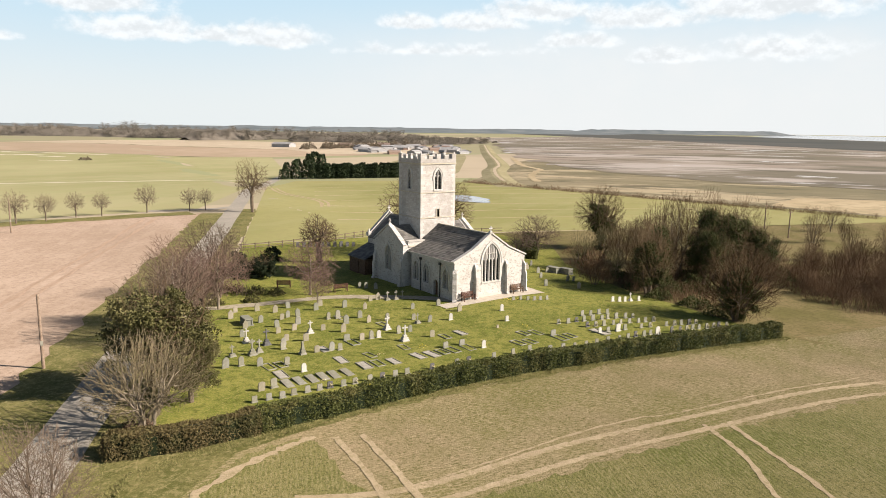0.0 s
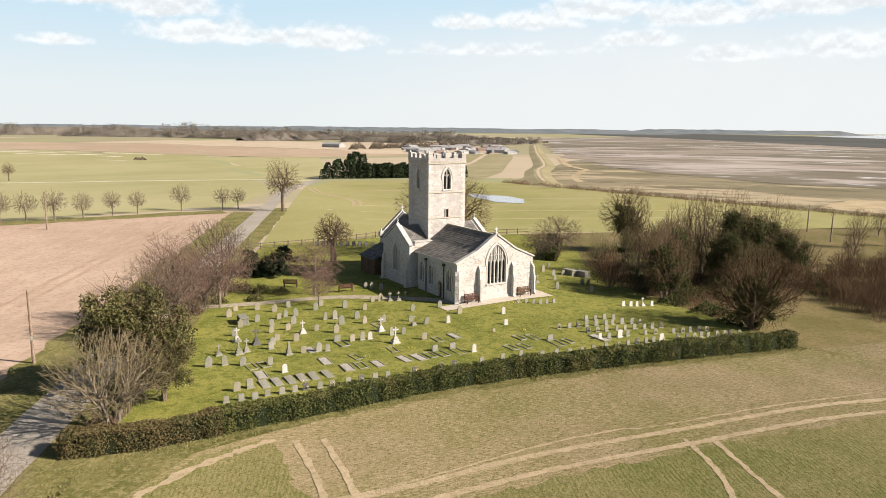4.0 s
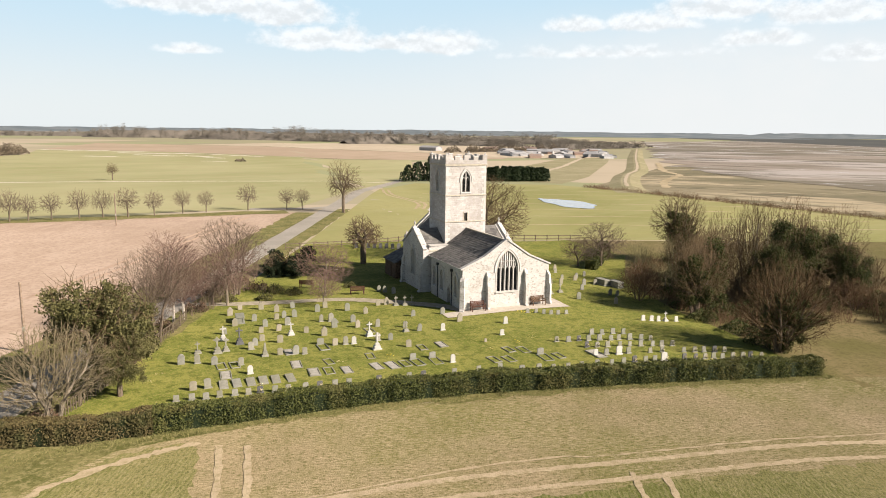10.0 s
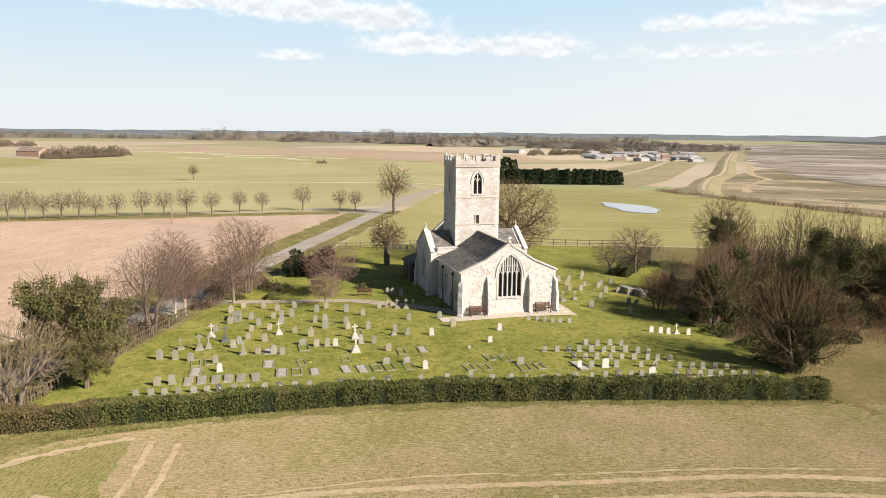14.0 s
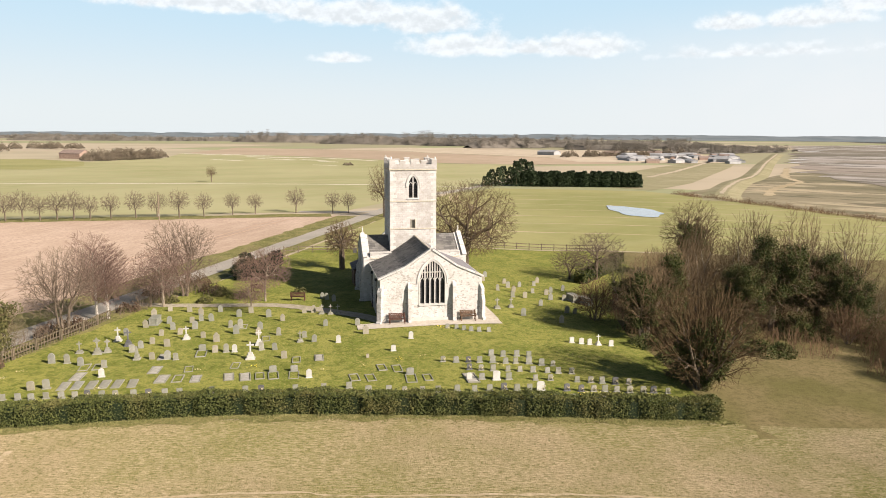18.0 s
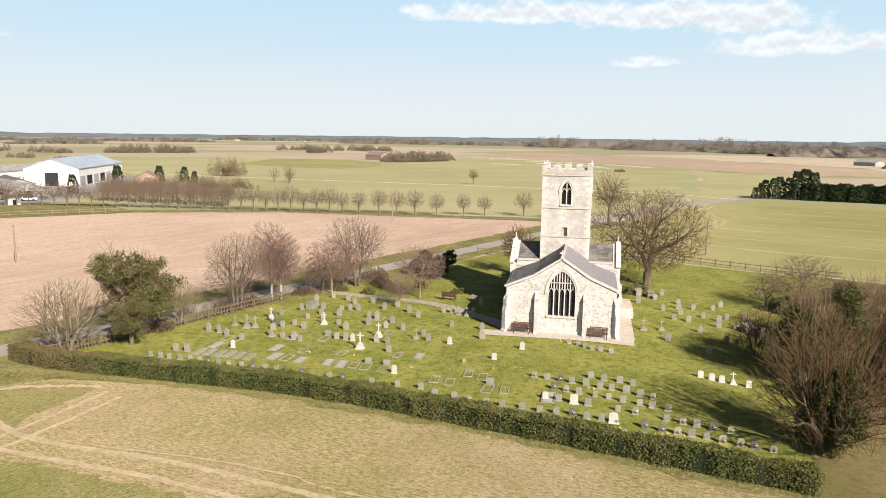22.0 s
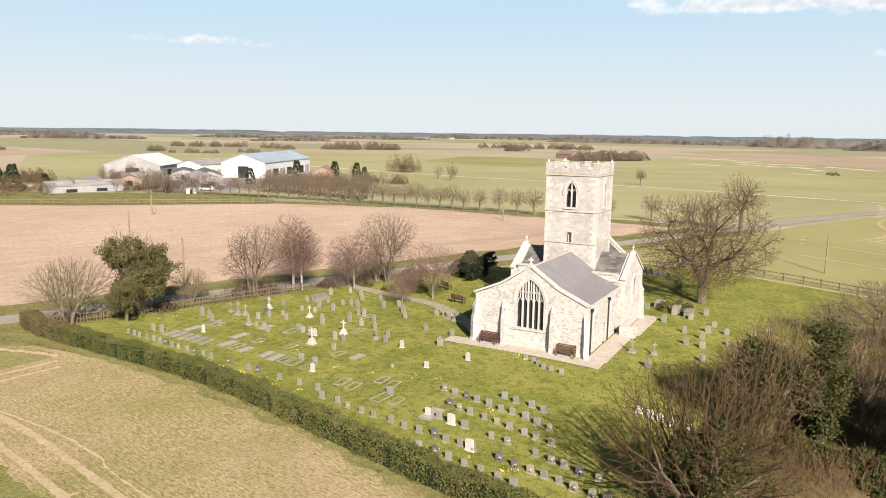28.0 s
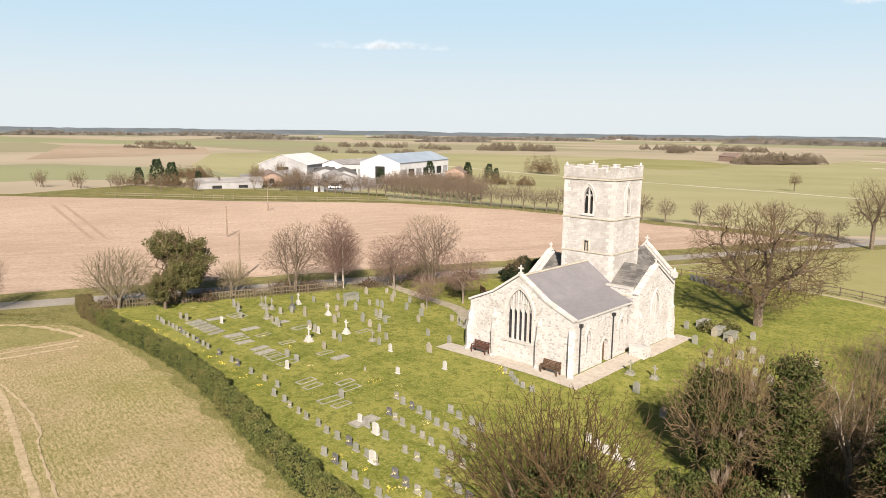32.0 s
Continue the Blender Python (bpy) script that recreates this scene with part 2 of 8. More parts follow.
def ashlar(name, a, b, c):
    """Squared tower stones in courses, pale with soft joints."""
    n = Nodes(name, 0.93)
    s = n.t.nodes.new("ShaderNodeSeparateXYZ")
    link(n.t, n.co, s.inputs[0])
    k = n.t.nodes.new("ShaderNodeCombineXYZ")
    link(n.t, n.math('ADD', s.outputs[0], s.outputs[1]), k.inputs[0])
    link(n.t, s.outputs[2], k.inputs[1])
    br = n.t.nodes.new("ShaderNodeTexBrick")
    br.inputs["Scale"].default_value = 1.0
    br.inputs["Brick Width"].default_value = 0.46
    br.inputs["Row Height"].default_value = 0.21
    br.inputs["Mortar Size"].default_value = 0.012
    br.inputs["Mortar Smooth"].default_value = 0.4
    br.inputs["Bias"].default_value = -0.2
    link(n.t, k.outputs[0], br.inputs["Vector"])
    n.put(a, br.inputs["Color1"])
    n.put(b, br.inputs["Color2"])
    n.put((0.345, 0.33, 0.312), br.inputs["Mortar"])
    col = n.mix(n.ramp(n.noise(0.5, 5, 0.6), 0.42, 0.68, 0.0, 0.75), br.outputs["Color"], c)
    col = n.mix(n.ramp(n.noise(3.2, 6, 0.72), 0.5, 0.68, 0.0, 0.6), col, (0.28, 0.25, 0.21))
    n.bump(n.math('ADD', n.math('MULTIPLY', br.outputs["Fac"], -0.7), n.noise(16, 4)), 0.5, 0.03)
    return n.done(col)


RUBBLE_TOWER = ashlar("limestone_ashlar_tower", (0.40, 0.386, 0.369), (0.50, 0.486, 0.469), (0.30, 0.28, 0.256))
DRESSED = plain_stone("dressed_limestone", (0.44, 0.428, 0.412), (0.515, 0.502, 0.487), (0.27, 0.25, 0.19), 0.35, 0.25)
MOULD = plain_stone("moulded_stone_string", (0.36, 0.33, 0.27), (0.46, 0.42, 0.34), (0.18, 0.17, 0.13), 0.5)
HEAD_GREY = plain_stone("headstone_grey", (0.19, 0.19, 0.165), (0.28, 0.275, 0.24), (0.13, 0.14, 0.095), 0.5, 0.5)
HEAD_PALE = plain_stone("headstone_pale", (0.20, 0.195, 0.16), (0.30, 0.29, 0.245), (0.15, 0.15, 0.105), 0.55, 0.5)
HEAD_BROWN = plain_stone("headstone_sandstone", (0.23, 0.205, 0.16), (0.32, 0.29, 0.23), (0.17, 0.17, 0.11), 0.55, 0.4)
HEAD_DARK = plain_stone("headstone_granite_dark", (0.07, 0.07, 0.075), (0.12, 0.12, 0.125), (0.16, 0.16, 0.14), 0.3, 0.2, 0.45)
MARBLE = plain_stone("white_marble", (0.40, 0.395, 0.37), (0.50, 0.495, 0.465), (0.26, 0.26, 0.22), 0.35, 0.35, 0.6)
CHIPPINGS = plain_stone("grave_chippings", (0.26, 0.25, 0.21), (0.36, 0.34, 0.30), (0.3, 0.29, 0.25), 0.4)
PATH_GRIT = plain_stone("trodden_gravel", (0.25, 0.22, 0.16), (0.35, 0.31, 0.24), (0.18, 0.18, 0.09), 0.6)
PAVING = plain_stone("paving_pale", (0.36, 0.32, 0.27), (0.45, 0.41, 0.345), (0.30, 0.27, 0.22), 0.4)


def slate(name, a, b, c):
    n = Nodes(name, 0.75)
    col = n.mix(n.island(), a, b)
    col = n.mix(n.ramp(n.noise(0.55, 4, 0.6), 0.42, 0.72, 0.0, 0.7), col, c)
    col = n.mix(n.ramp(n.noise(5, 4), 0.55, 0.75, 0.0, 0.4), col, (0.17, 0.17, 0.13))
    n.b.inputs["Specular IOR Level"].default_value = 0.2
    n.bump(n.noise(18, 3), 0.3, 0.02)
    return n.done(col)


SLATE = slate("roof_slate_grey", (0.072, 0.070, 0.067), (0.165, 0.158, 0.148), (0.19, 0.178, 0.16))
# Smoother and more purple; sunlight on the south slope is put into its paleness.
SLATE_SUNLIT = slate("roof_slate_purple_sunlit", (0.175, 0.168, 0.178), (0.195, 0.188, 0.198), (0.215, 0.208, 0.215))
LEAD = plain_stone("lead_sheet", (0.17, 0.175, 0.18), (0.25, 0.25, 0.25), (0.12, 0.12, 0.12), 0.4, 0.0, 0.5)


def simple(name, a, b, scale=3.0, rough=0.8, metal=0.0, rand=0.0, dark=None):
    n = Nodes(name, rough, metal)
    col = n.mix(n.ramp(n.noise(scale, 4), 0.3, 0.7), a, b)
    if rand:
        col = n.mix(n.ramp(n.random(), 0, 1, 0, rand), col, dark or a)
    n.bump(n.noise(scale * 6, 3), 0.25, 0.02)
    return n.done(col)


def glass_dark(name):
    n = Nodes(name, 0.3)
    n.b.inputs["Specular IOR Level"].default_value = 0.25
    return n.done(n.mix(n.ramp(n.noise(3.0, 2), 0.3, 0.7), (0.012, 0.013, 0.016), (0.035, 0.036, 0.04)))


GLASS = glass_dark("leaded_glass")
IRON = simple("cast_iron_black", (0.02, 0.02, 0.022), (0.05, 0.05, 0.05), 4, 0.6)
WOOD_DARK_AND_SHADE = simple("oak_dark_and_wall_shade", (0.06, 0.035, 0.02), (0.13, 0.08, 0.05), 6, 0.75)
WOOD_RED = simple("bench_wood_red", (0.06, 0.027, 0.019), (0.095, 0.045, 0.032), 6, 0.7)
FENCE_BROWN = simple("brown_picket_wood", (0.095, 0.075, 0.05), (0.16, 0.128, 0.088), 5, 0.9, 0, 0.4, (0.07, 0.058, 0.038))
WOOD_GREY = simple("weathered_fence_wood", (0.14, 0.12, 0.085), (0.24, 0.21, 0.155), 5, 0.9, 0, 0.4, (0.10, 0.09, 0.06))
POLE = simple("pole_wood", (0.17, 0.12, 0.085), (0.27, 0.21, 0.16), 5, 0.9)
LOUVRE = simple("louvre_slate", (0.035, 0.034, 0.033), (0.07, 0.068, 0.065), 6, 0.8)


def bark(name, a, b):
    n = Nodes(name, 0.95)
    v = n.mapping((3, 3, 0.8))
    n.bump(n.noise(6, 4, 0.6, v), 0.6, 0.03)
    col = n.mix(n.ramp(n.noise(4, 5, 0.6, v), 0.35, 0.65), a, b)
    return n.done(col)


BARK = bark("bark_brown", (0.085, 0.065, 0.045), (0.17, 0.135, 0.10))
BARK_GREY = bark("bark_grey_ash", (0.14, 0.117, 0.086), (0.25, 0.212, 0.16))
BARK_BIRCH = bark("bark_birch_white", (0.22, 0.19, 0.16), (0.48, 0.45, 0.40))
TWIG = bark("twigs_brown", (0.082, 0.056, 0.030), (0.135, 0.096, 0.055))
TWIG_RED = bark("twigs_reddish", (0.13, 0.082, 0.064), (0.19, 0.128, 0.102))
TWIG_DARK = bark("twigs_dark", (0.050, 0.031, 0.014), (0.092, 0.060, 0.029))
TWIG_TAN = bark("twigs_tan", (0.108, 0.074, 0.040), (0.168, 0.120, 0.068))
TWIG_PALE = bark("twigs_pale", (0.12, 0.098, 0.058), (0.19, 0.156, 0.095))


def leaves(name, a, b, c, rough=0.68):
    n = Nodes(name, rough)
    col = n.mix(n.island(), a, b)
    col = n.mix(n.ramp(n.noise(0.6, 3), 0.45, 0.75, 0.0, 0.8), col, c)
    n.b.inputs["Specular IOR Level"].default_value = 0.16
    return n.done(col)


HEDGE_LEAF = leaves("privet_leaves", (0.045, 0.056, 0.017), (0.110, 0.120, 0.035), (0.14, 0.122, 0.045))
HEDGE_BROWN = leaves("beech_hedge_leaves", (0.085, 0.065, 0.03), (0.14, 0.115, 0.05), (0.06, 0.07, 0.025), 0.8)
HOLM_LEAF = leaves("holm_oak_leaves", (0.046, 0.048, 0.016), (0.118, 0.112, 0.042), (0.14, 0.125, 0.055))
IVY_LEAF = leaves("ivy_leaves", (0.024, 0.034, 0.009), (0.078, 0.088, 0.026), (0.11, 0.105, 0.036))
YEW_LEAF_AND_CORE = leaves("yew_needles_and_hedge_shade", (0.010, 0.017, 0.008), (0.022, 0.032, 0.014), (0.03, 0.038, 0.016))
PINE_LEAF = leaves("conifer_needles", (0.012, 0.022, 0.010), (0.03, 0.045, 0.018), (0.035, 0.045, 0.02))
BRAMBLE = leaves("bramble_scrub", (0.055, 0.036, 0.024), (0.115, 0.075, 0.048), (0.06, 0.058, 0.024), 0.9)
DAFFODIL = leaves("daffodil_yellow", (0.75, 0.55, 0.05), (0.85, 0.70, 0.12), (0.7, 0.55, 0.1), 0.7)
FLOWERS = leaves("flowers_mixed", (0.62, 0.58, 0.42), (0.45, 0.36, 0.16), (0.62, 0.52, 0.12), 0.7)
REED = leaves("dry_grass", (0.15, 0.145, 0.05), (0.27, 0.24, 0.11), (0.12, 0.135, 0.04), 0.9)


def ground_mat(name, a, b, c, patch=0.06, fine=3.0, rows=None, row_col=None, row_amt=0.35, streak=None, crisp=0.26, lit=0.0, dark=(0.05, 0.055, 0.012), drill=None, mottle=None):
    """Field surface: broad patches, fine mottling and drilled rows."""
    n = Nodes(name, 0.98)
    n.b.inputs["Specular IOR Level"].default_value = 0.1
    col = n.mix(n.ramp(n.noise(patch, 5, 0.6), 0.35, 0.65), a, b)
    col = n.mix(n.ramp(n.noise(fine, 6, 0.75), 0.55 - crisp / 2, 0.55 + crisp / 2, 0.0, 0.8), col, c)
    if rows:
        ang, wl = rows
        v = n.mapping((0.13 / wl, 0.5 / wl, 1), ang)
        w = n.math('MULTIPLY', n.ramp(n.noise(1.0, 5, 0.7, v), 0.46, 0.58), n.ramp(n.noise(0.2, 4), 0.3, 0.6, 0.35, 1.0))
        col = n.mix(n.math('MULTIPLY', w, row_amt), col, row_col)
    if streak:
        ang, sc, scol, lo, hi = streak
        v = n.mapping((sc * 0.14, sc, 1), ang)
        col = n.mix(n.ramp(n.noise(1.0, 4, 0.6, v), lo, hi, 0.0, 0.85), col, scol)
    if mottle:
        sc, mcol, lo, hi, amt = mottle
        col = n.mix(n.ramp(n.noise(sc, 6, 0.72), lo, hi, 0.0, amt), col, mcol)
    if drill:
        ang, gap, dcol, amt = drill
        v = n.mapping((1, 1, 1), ang)
        w = n.ramp(n.wave(math.pi / 10 / gap, 1.6, 2.0, v, 'Y'), 0.35, 0.75)
        w = n.math('MULTIPLY', w, n.ramp(n.noise(1.1, 5, 0.7), 0.36, 0.6, 0.1, 1.0))
        col = n.mix(n.math('MULTIPLY', w, amt), col, dcol)
    if lit:
        col = n.mix(n.ramp(n.noise(fine * 1.5, 4, 0.75), 0.5, 0.62, 0.0, 0.5), col, dark)
    n.b.inputs["Diffuse Roughness"].default_value = lit
    n.bump(n.noise(fine * 2.5, 4, 0.7), 0.6, 0.08)
    return n.done(col)


LAWN = ground_mat("churchyard_grass", (0.120, 0.143, 0.025), (0.205, 0.207, 0.05), (0.28, 0.245, 0.09), 0.3, 6.0, None, None, 0.3, None, 0.14, 0.2, (0.05, 0.06, 0.012), None,
                  (1.7, (0.07, 0.088, 0.014), 0.49, 0.60, 0.62))
VERGE = ground_mat("rough_verge_grass", (0.085, 0.09, 0.026), (0.16, 0.145, 0.058), (0.24, 0.205, 0.10), 0.3, 3.0, None, None, 0.3, None, 0.18, 0.2)
CROP = ground_mat("sparse_winter_crop", (0.152, 0.143, 0.049), (0.252, 0.196, 0.119), (0.094, 0.089, 0.028), 0.07, 5.0,
                  (-0.16, 0.065), (0.40, 0.32, 0.205), 0.5, None, 0.12, 0.45, (0.06, 0.064, 0.018), (-0.16, 0.27, (0.36, 0.288, 0.185), 0.14),
                  (4.0, (0.40, 0.322, 0.215), 0.56, 0.63, 0.45))
CROP_GREEN = ground_mat("greener_winter_crop", (0.103, 0.116, 0.028), (0.182, 0.162, 0.066), (0.066, 0.072, 0.019), 0.11, 5.0,
                        (1.13, 0.065), (0.31, 0.265, 0.142), 0.4, None, 0.12, 0.4, (0.05, 0.057, 0.015), (1.13, 0.27, (0.33, 0.275, 0.16), 0.2),
                        (4.0, (0.33, 0.275, 0.165), 0.58, 0.65, 0.38))
PLOUGH = ground_mat("ploughed_soil", (0.272, 0.206, 0.157), (0.34, 0.264, 0.208), (0.235, 0.174, 0.13), 0.03, 1.3,
                    (1.143, 1.2), (0.385, 0.306, 0.245), 0.32, None, 0.26, 0.4, (0.205, 0.147, 0.108))
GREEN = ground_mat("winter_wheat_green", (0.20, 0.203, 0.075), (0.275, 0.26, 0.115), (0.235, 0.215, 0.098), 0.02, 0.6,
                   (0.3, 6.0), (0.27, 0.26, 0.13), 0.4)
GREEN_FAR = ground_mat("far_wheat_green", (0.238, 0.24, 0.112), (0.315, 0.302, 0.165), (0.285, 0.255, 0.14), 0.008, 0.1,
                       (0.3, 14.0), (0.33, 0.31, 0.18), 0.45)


def tidal_flat(name, base, sheen, weed, scale, wet=0.0):
    """Open shore: grey mud with a pale wet sheen put into its colour, dark weed and, towards the sea, standing water.
    """
    n = Nodes(name, 0.9)
    n.b.inputs["Specular IOR Level"].default_value = 0.15
    v = n.mapping((scale * 0.6, scale, 1), 2.2)
    col = n.mix(n.ramp(n.noise(1.0, 8, 0.62, v), 0.42, 0.56), base, weed)
    v = n.mapping((scale * 0.7, scale * 1.5, 1), 2.35)
    col = n.mix(n.ramp(n.noise(1.0, 8, 0.66, v), 0.50, 0.60, 0.0, 0.9), col, sheen)
    v = n.mapping((scale * 1.6, scale * 4.5, 1), 2.3)
    col = n.mix(n.ramp(n.noise(1.0, 7, 0.7, v), 0.54, 0.62, 0.0, 0.75), col, tuple(c * 0.55 for c in weed))
    # Standing water's bright sky reflection is painted as pale streaks.
    if wet:
        v = n.mapping((scale * 1.1, scale * 3.2, 1), 2.05)
        k = n.ramp(n.noise(1.0, 6, 0.6, v), 0.615, 0.66)
        col = n.mix(n.math('MULTIPLY', k, wet), col, (0.50, 0.51, 0.53))
    return n.done(col)


MARSH = tidal_flat("saltmarsh_brown", (0.21, 0.18, 0.115), (0.34, 0.285, 0.19), (0.15, 0.133, 0.08), 0.02)
MUD = tidal_flat("mudflat", (0.235, 0.20, 0.165), (0.34, 0.31, 0.285), (0.135, 0.12, 0.088), 0.009, 1.0)
TAN = ground_mat("stubble_tan", (0.38, 0.32, 0.24), (0.44, 0.37, 0.28), (0.33, 0.28, 0.20), 0.006, 0.08)
DARK_MARSH = ground_mat("dark_saltmarsh", (0.055, 0.062, 0.06), (0.085, 0.085, 0.08), (0.07, 0.07, 0.062), 0.002, 0.02)
PASTURE = ground_mat("rough_pasture_brown", (0.12, 0.108, 0.040), (0.18, 0.142, 0.072), (0.085, 0.076, 0.028), 0.12, 2.5)
PALE_TAN = ground_mat("reedbed_pale", (0.33, 0.27, 0.17), (0.40, 0.33, 0.22), (0.24, 0.20, 0.12), 0.02, 0.2)
SOIL_PALE = ground_mat("packed_pale_soil", (0.34, 0.25, 0.185), (0.39, 0.29, 0.22), (0.28, 0.20, 0.145), 0.3, 1.5)
BARE = ground_mat("bare_field_pink_brown", (0.31, 0.24, 0.175), (0.37, 0.29, 0.215), (0.28, 0.225, 0.15), 0.006, 0.06)
TRACK = ground_mat("wheeling_bare_soil", (0.325, 0.262, 0.172), (0.385, 0.312, 0.21), (0.225, 0.19, 0.10), 0.5, 2.4, None, None, 0.3, None, 0.2, 0.2, (0.26, 0.21, 0.13))
BANK_GRASS = ground_mat("sea_wall_grass", (0.22, 0.205, 0.115), (0.28, 0.25, 0.155), (0.20, 0.178, 0.105), 0.03, 0.3)
FLOOD = ground_mat("wet_pale_silt", (0.50, 0.455, 0.37), (0.57, 0.53, 0.45), (0.38, 0.34, 0.24), 0.05, 0.3)
ASPHALT = ground_mat("worn_asphalt", (0.27, 0.25, 0.215), (0.32, 0.295, 0.255), (0.22, 0.205, 0.18), 0.15, 4.0)


def far_land():
    n = Nodes("distant_farmland", 0.98)
    n.b.inputs["Specular IOR Level"].default_value = 0.05
    v = n.mapping((0.0024, 0.0044, 1), 0.2)
    c = n.voronoi(1.0, 'F1', v, "Color")
    s = n.t.nodes.new("ShaderNodeSeparateColor")
    link(n.t, c, s.inputs[0])
    col = n.mix(n.ramp(s.outputs[0], 0.35, 0.45), (0.26, 0.245, 0.155), (0.37, 0.315, 0.235))
    col = n.mix(n.ramp(s.outputs[1], 0.6, 0.7), col, (0.25, 0.262, 0.145))
    col = n.mix(n.ramp(n.noise(0.01, 4), 0.4, 0.7, 0, 0.4), col, (0.22, 0.205, 0.14))
    return n.done(col)


FAR = far_land()


def water(name, c):
    n = Nodes(name, 0.12)
    n.b.inputs["Specular IOR Level"].default_value = 0.6
    n.bump(n.noise(0.8, 3), 0.05, 0.05)
    return n.done(c)


WATER = water("pond_water", (0.27, 0.29, 0.30))
SEA = water("sea_water", (0.30, 0.32, 0.33))
PAINT_WHITE = simple("white_cladding", (0.52, 0.52, 0.515), (0.62, 0.62, 0.615), 0.3, 0.6)
PAINT_GREY = simple("grey_cladding", (0.24, 0.24, 0.24), (0.32, 0.32, 0.32), 0.3, 0.6)
ROOF_BLUE = simple("blue_roof_sheet", (0.26, 0.32, 0.39), (0.33, 0.39, 0.45), 0.2, 0.5)
ROOF_GREY = simple("fibre_cement_roof", (0.20, 0.195, 0.19), (0.30, 0.29, 0.28), 0.4, 0.85)
BRICK = simple("brick_red_far", (0.24, 0.17, 0.135), (0.31, 0.225, 0.18), 0.8, 0.9)
ROOF_TILE = simple("clay_tile_far", (0.17, 0.13, 0.11), (0.24, 0.18, 0.15), 0.8, 0.9)
OPENING_SHADE = simple("barn_opening_shade", (0.015, 0.015, 0.015), (0.03, 0.03, 0.03), 1, 0.9)
CAR_PAINT = simple("car_paint_silver", (0.5, 0.5, 0.5), (0.6, 0.6, 0.6), 1, 0.35)
# Distance haze is mixed into these three woodland colours.
HAZE_WOOD = leaves("distant_leafless_wood_haze_tint", (0.125, 0.112, 0.095), (0.165, 0.148, 0.125), (0.13, 0.124, 0.10), 0.95)
HAZE_HEART = simple("distant_wood_shade", (0.11, 0.098, 0.082), (0.155, 0.138, 0.115), 0.08, 0.95)
HAZE_BLUE = simple("far_woodland_haze_tint", (0.095, 0.118, 0.13), (0.145, 0.165, 0.175), 0.012, 0.95)
COPSE = simple("copse_brown", (0.11, 0.09, 0.065), (0.17, 0.14, 0.10), 0.3, 0.95)


# ---- mesh helpers ----
def smooth(a, b, v):
    k = min(1.0, max(0.0, (v - a) / (b - a)))
    return k * k * (3 - 2 * k)


def h(x, y):
    """Height of the ground."""
    d = math.hypot(x - 49.2, (y - 66) * 0.75)
    z = 0.1 + 0.32 * math.exp(-(d / 13) ** 2)
    z -= 0.75 * smooth(49, 71, x + 0.15 * (45 - y))
    return z - 1.3 * smooth(130, 270, math.hypot(x - 30, y - 60))


def bm_mesh(bm, name):
    bmesh.ops.recalc_face_normals(bm, faces=bm.faces)
    me = bpy.data.meshes.new(name)
    bm.to_mesh(me)
    bm.free()
    return me


def thing(name, label, category, loc=(0, 0, 0), rz=0.0, group="", kind=""):
    ob = new(name)
    ob.empty_display_size = 0.2
    ob.matrix_basis = pose(loc[0], loc[1], loc[2], 0, 0, rz)
    return tagged(ob, label, category, group, kind)


def part(name, bm, material, parent, label="", world_space=False):
    """Links a bmesh (or a mesh) as one object under a thing or a part."""
    me = bm if isinstance(bm, bpy.types.Mesh) else bm_mesh(bm, name)
    if not me.materials:
        me.materials.append(material)
    ob = new(name, me)
    ob.parent = parent
    if world_space and parent is not None:
        m = parent.matrix_basis.copy()
        if parent.parent is not None:
            m = parent.parent.matrix_basis @ parent.matrix_parent_inverse @ m
        ob.matrix_parent_inverse = m.inverted()
    return tagged(ob, label)


def B():
    return bmesh.new()


def box(bm, x0, x1, y0, y1, z0, z1, m=None):
    vs = [bm.verts.new((x, y, z)) for z in (z0, z1) for x, y in ((x0, y0), (x1, y0), (x1, y1), (x0, y1))]
    if m is not None:
        for v in vs:
            v.co = m @ v.co
    for f in ((3, 2, 1, 0), (4, 5, 6, 7), (0, 1, 5, 4), (1, 2, 6, 5), (2, 3, 7, 6), (3, 0, 4, 7)):
        bm.faces.new([vs[i] for i in f])
    return bm


def bevelled(bm, w=0.02, seg=1):
    bmesh.ops.bevel(bm, geom=list(bm.edges), offset=w, segments=seg, affect='EDGES', profile=0.6)
    return bm


def extrude_poly(bm, pts, thick, m, holes=()):
    """A plate from an outline with holes in the local xz plane, thickness along +y, placed by m."""
    edges = []
    for loop in (pts, *holes):
        vs = [bm.verts.new((p[0], 0, p[1])) for p in loop]
        edges += [bm.edges.new((vs[i], vs[(i + 1) % len(vs)])) for i in range(len(vs))]
    made = bmesh.ops.triangle_fill(bm, use_beauty=True, use_dissolve=False, edges=edges)
    faces = [g for g in made["geom"] if isinstance(g, bmesh.types.BMFace)]
    ext = bmesh.ops.extrude_face_region(bm, geom=faces)
    top = [g for g in ext["geom"] if isinstance(g, bmesh.types.BMVert)]
    for v in top:
        v.co.y += thick
    for v in {v for e in edges for v in e.verts} | set(top) | {v for f in faces if f.is_valid for v in f.verts}:
        v.co = m @ v.co
    return bm


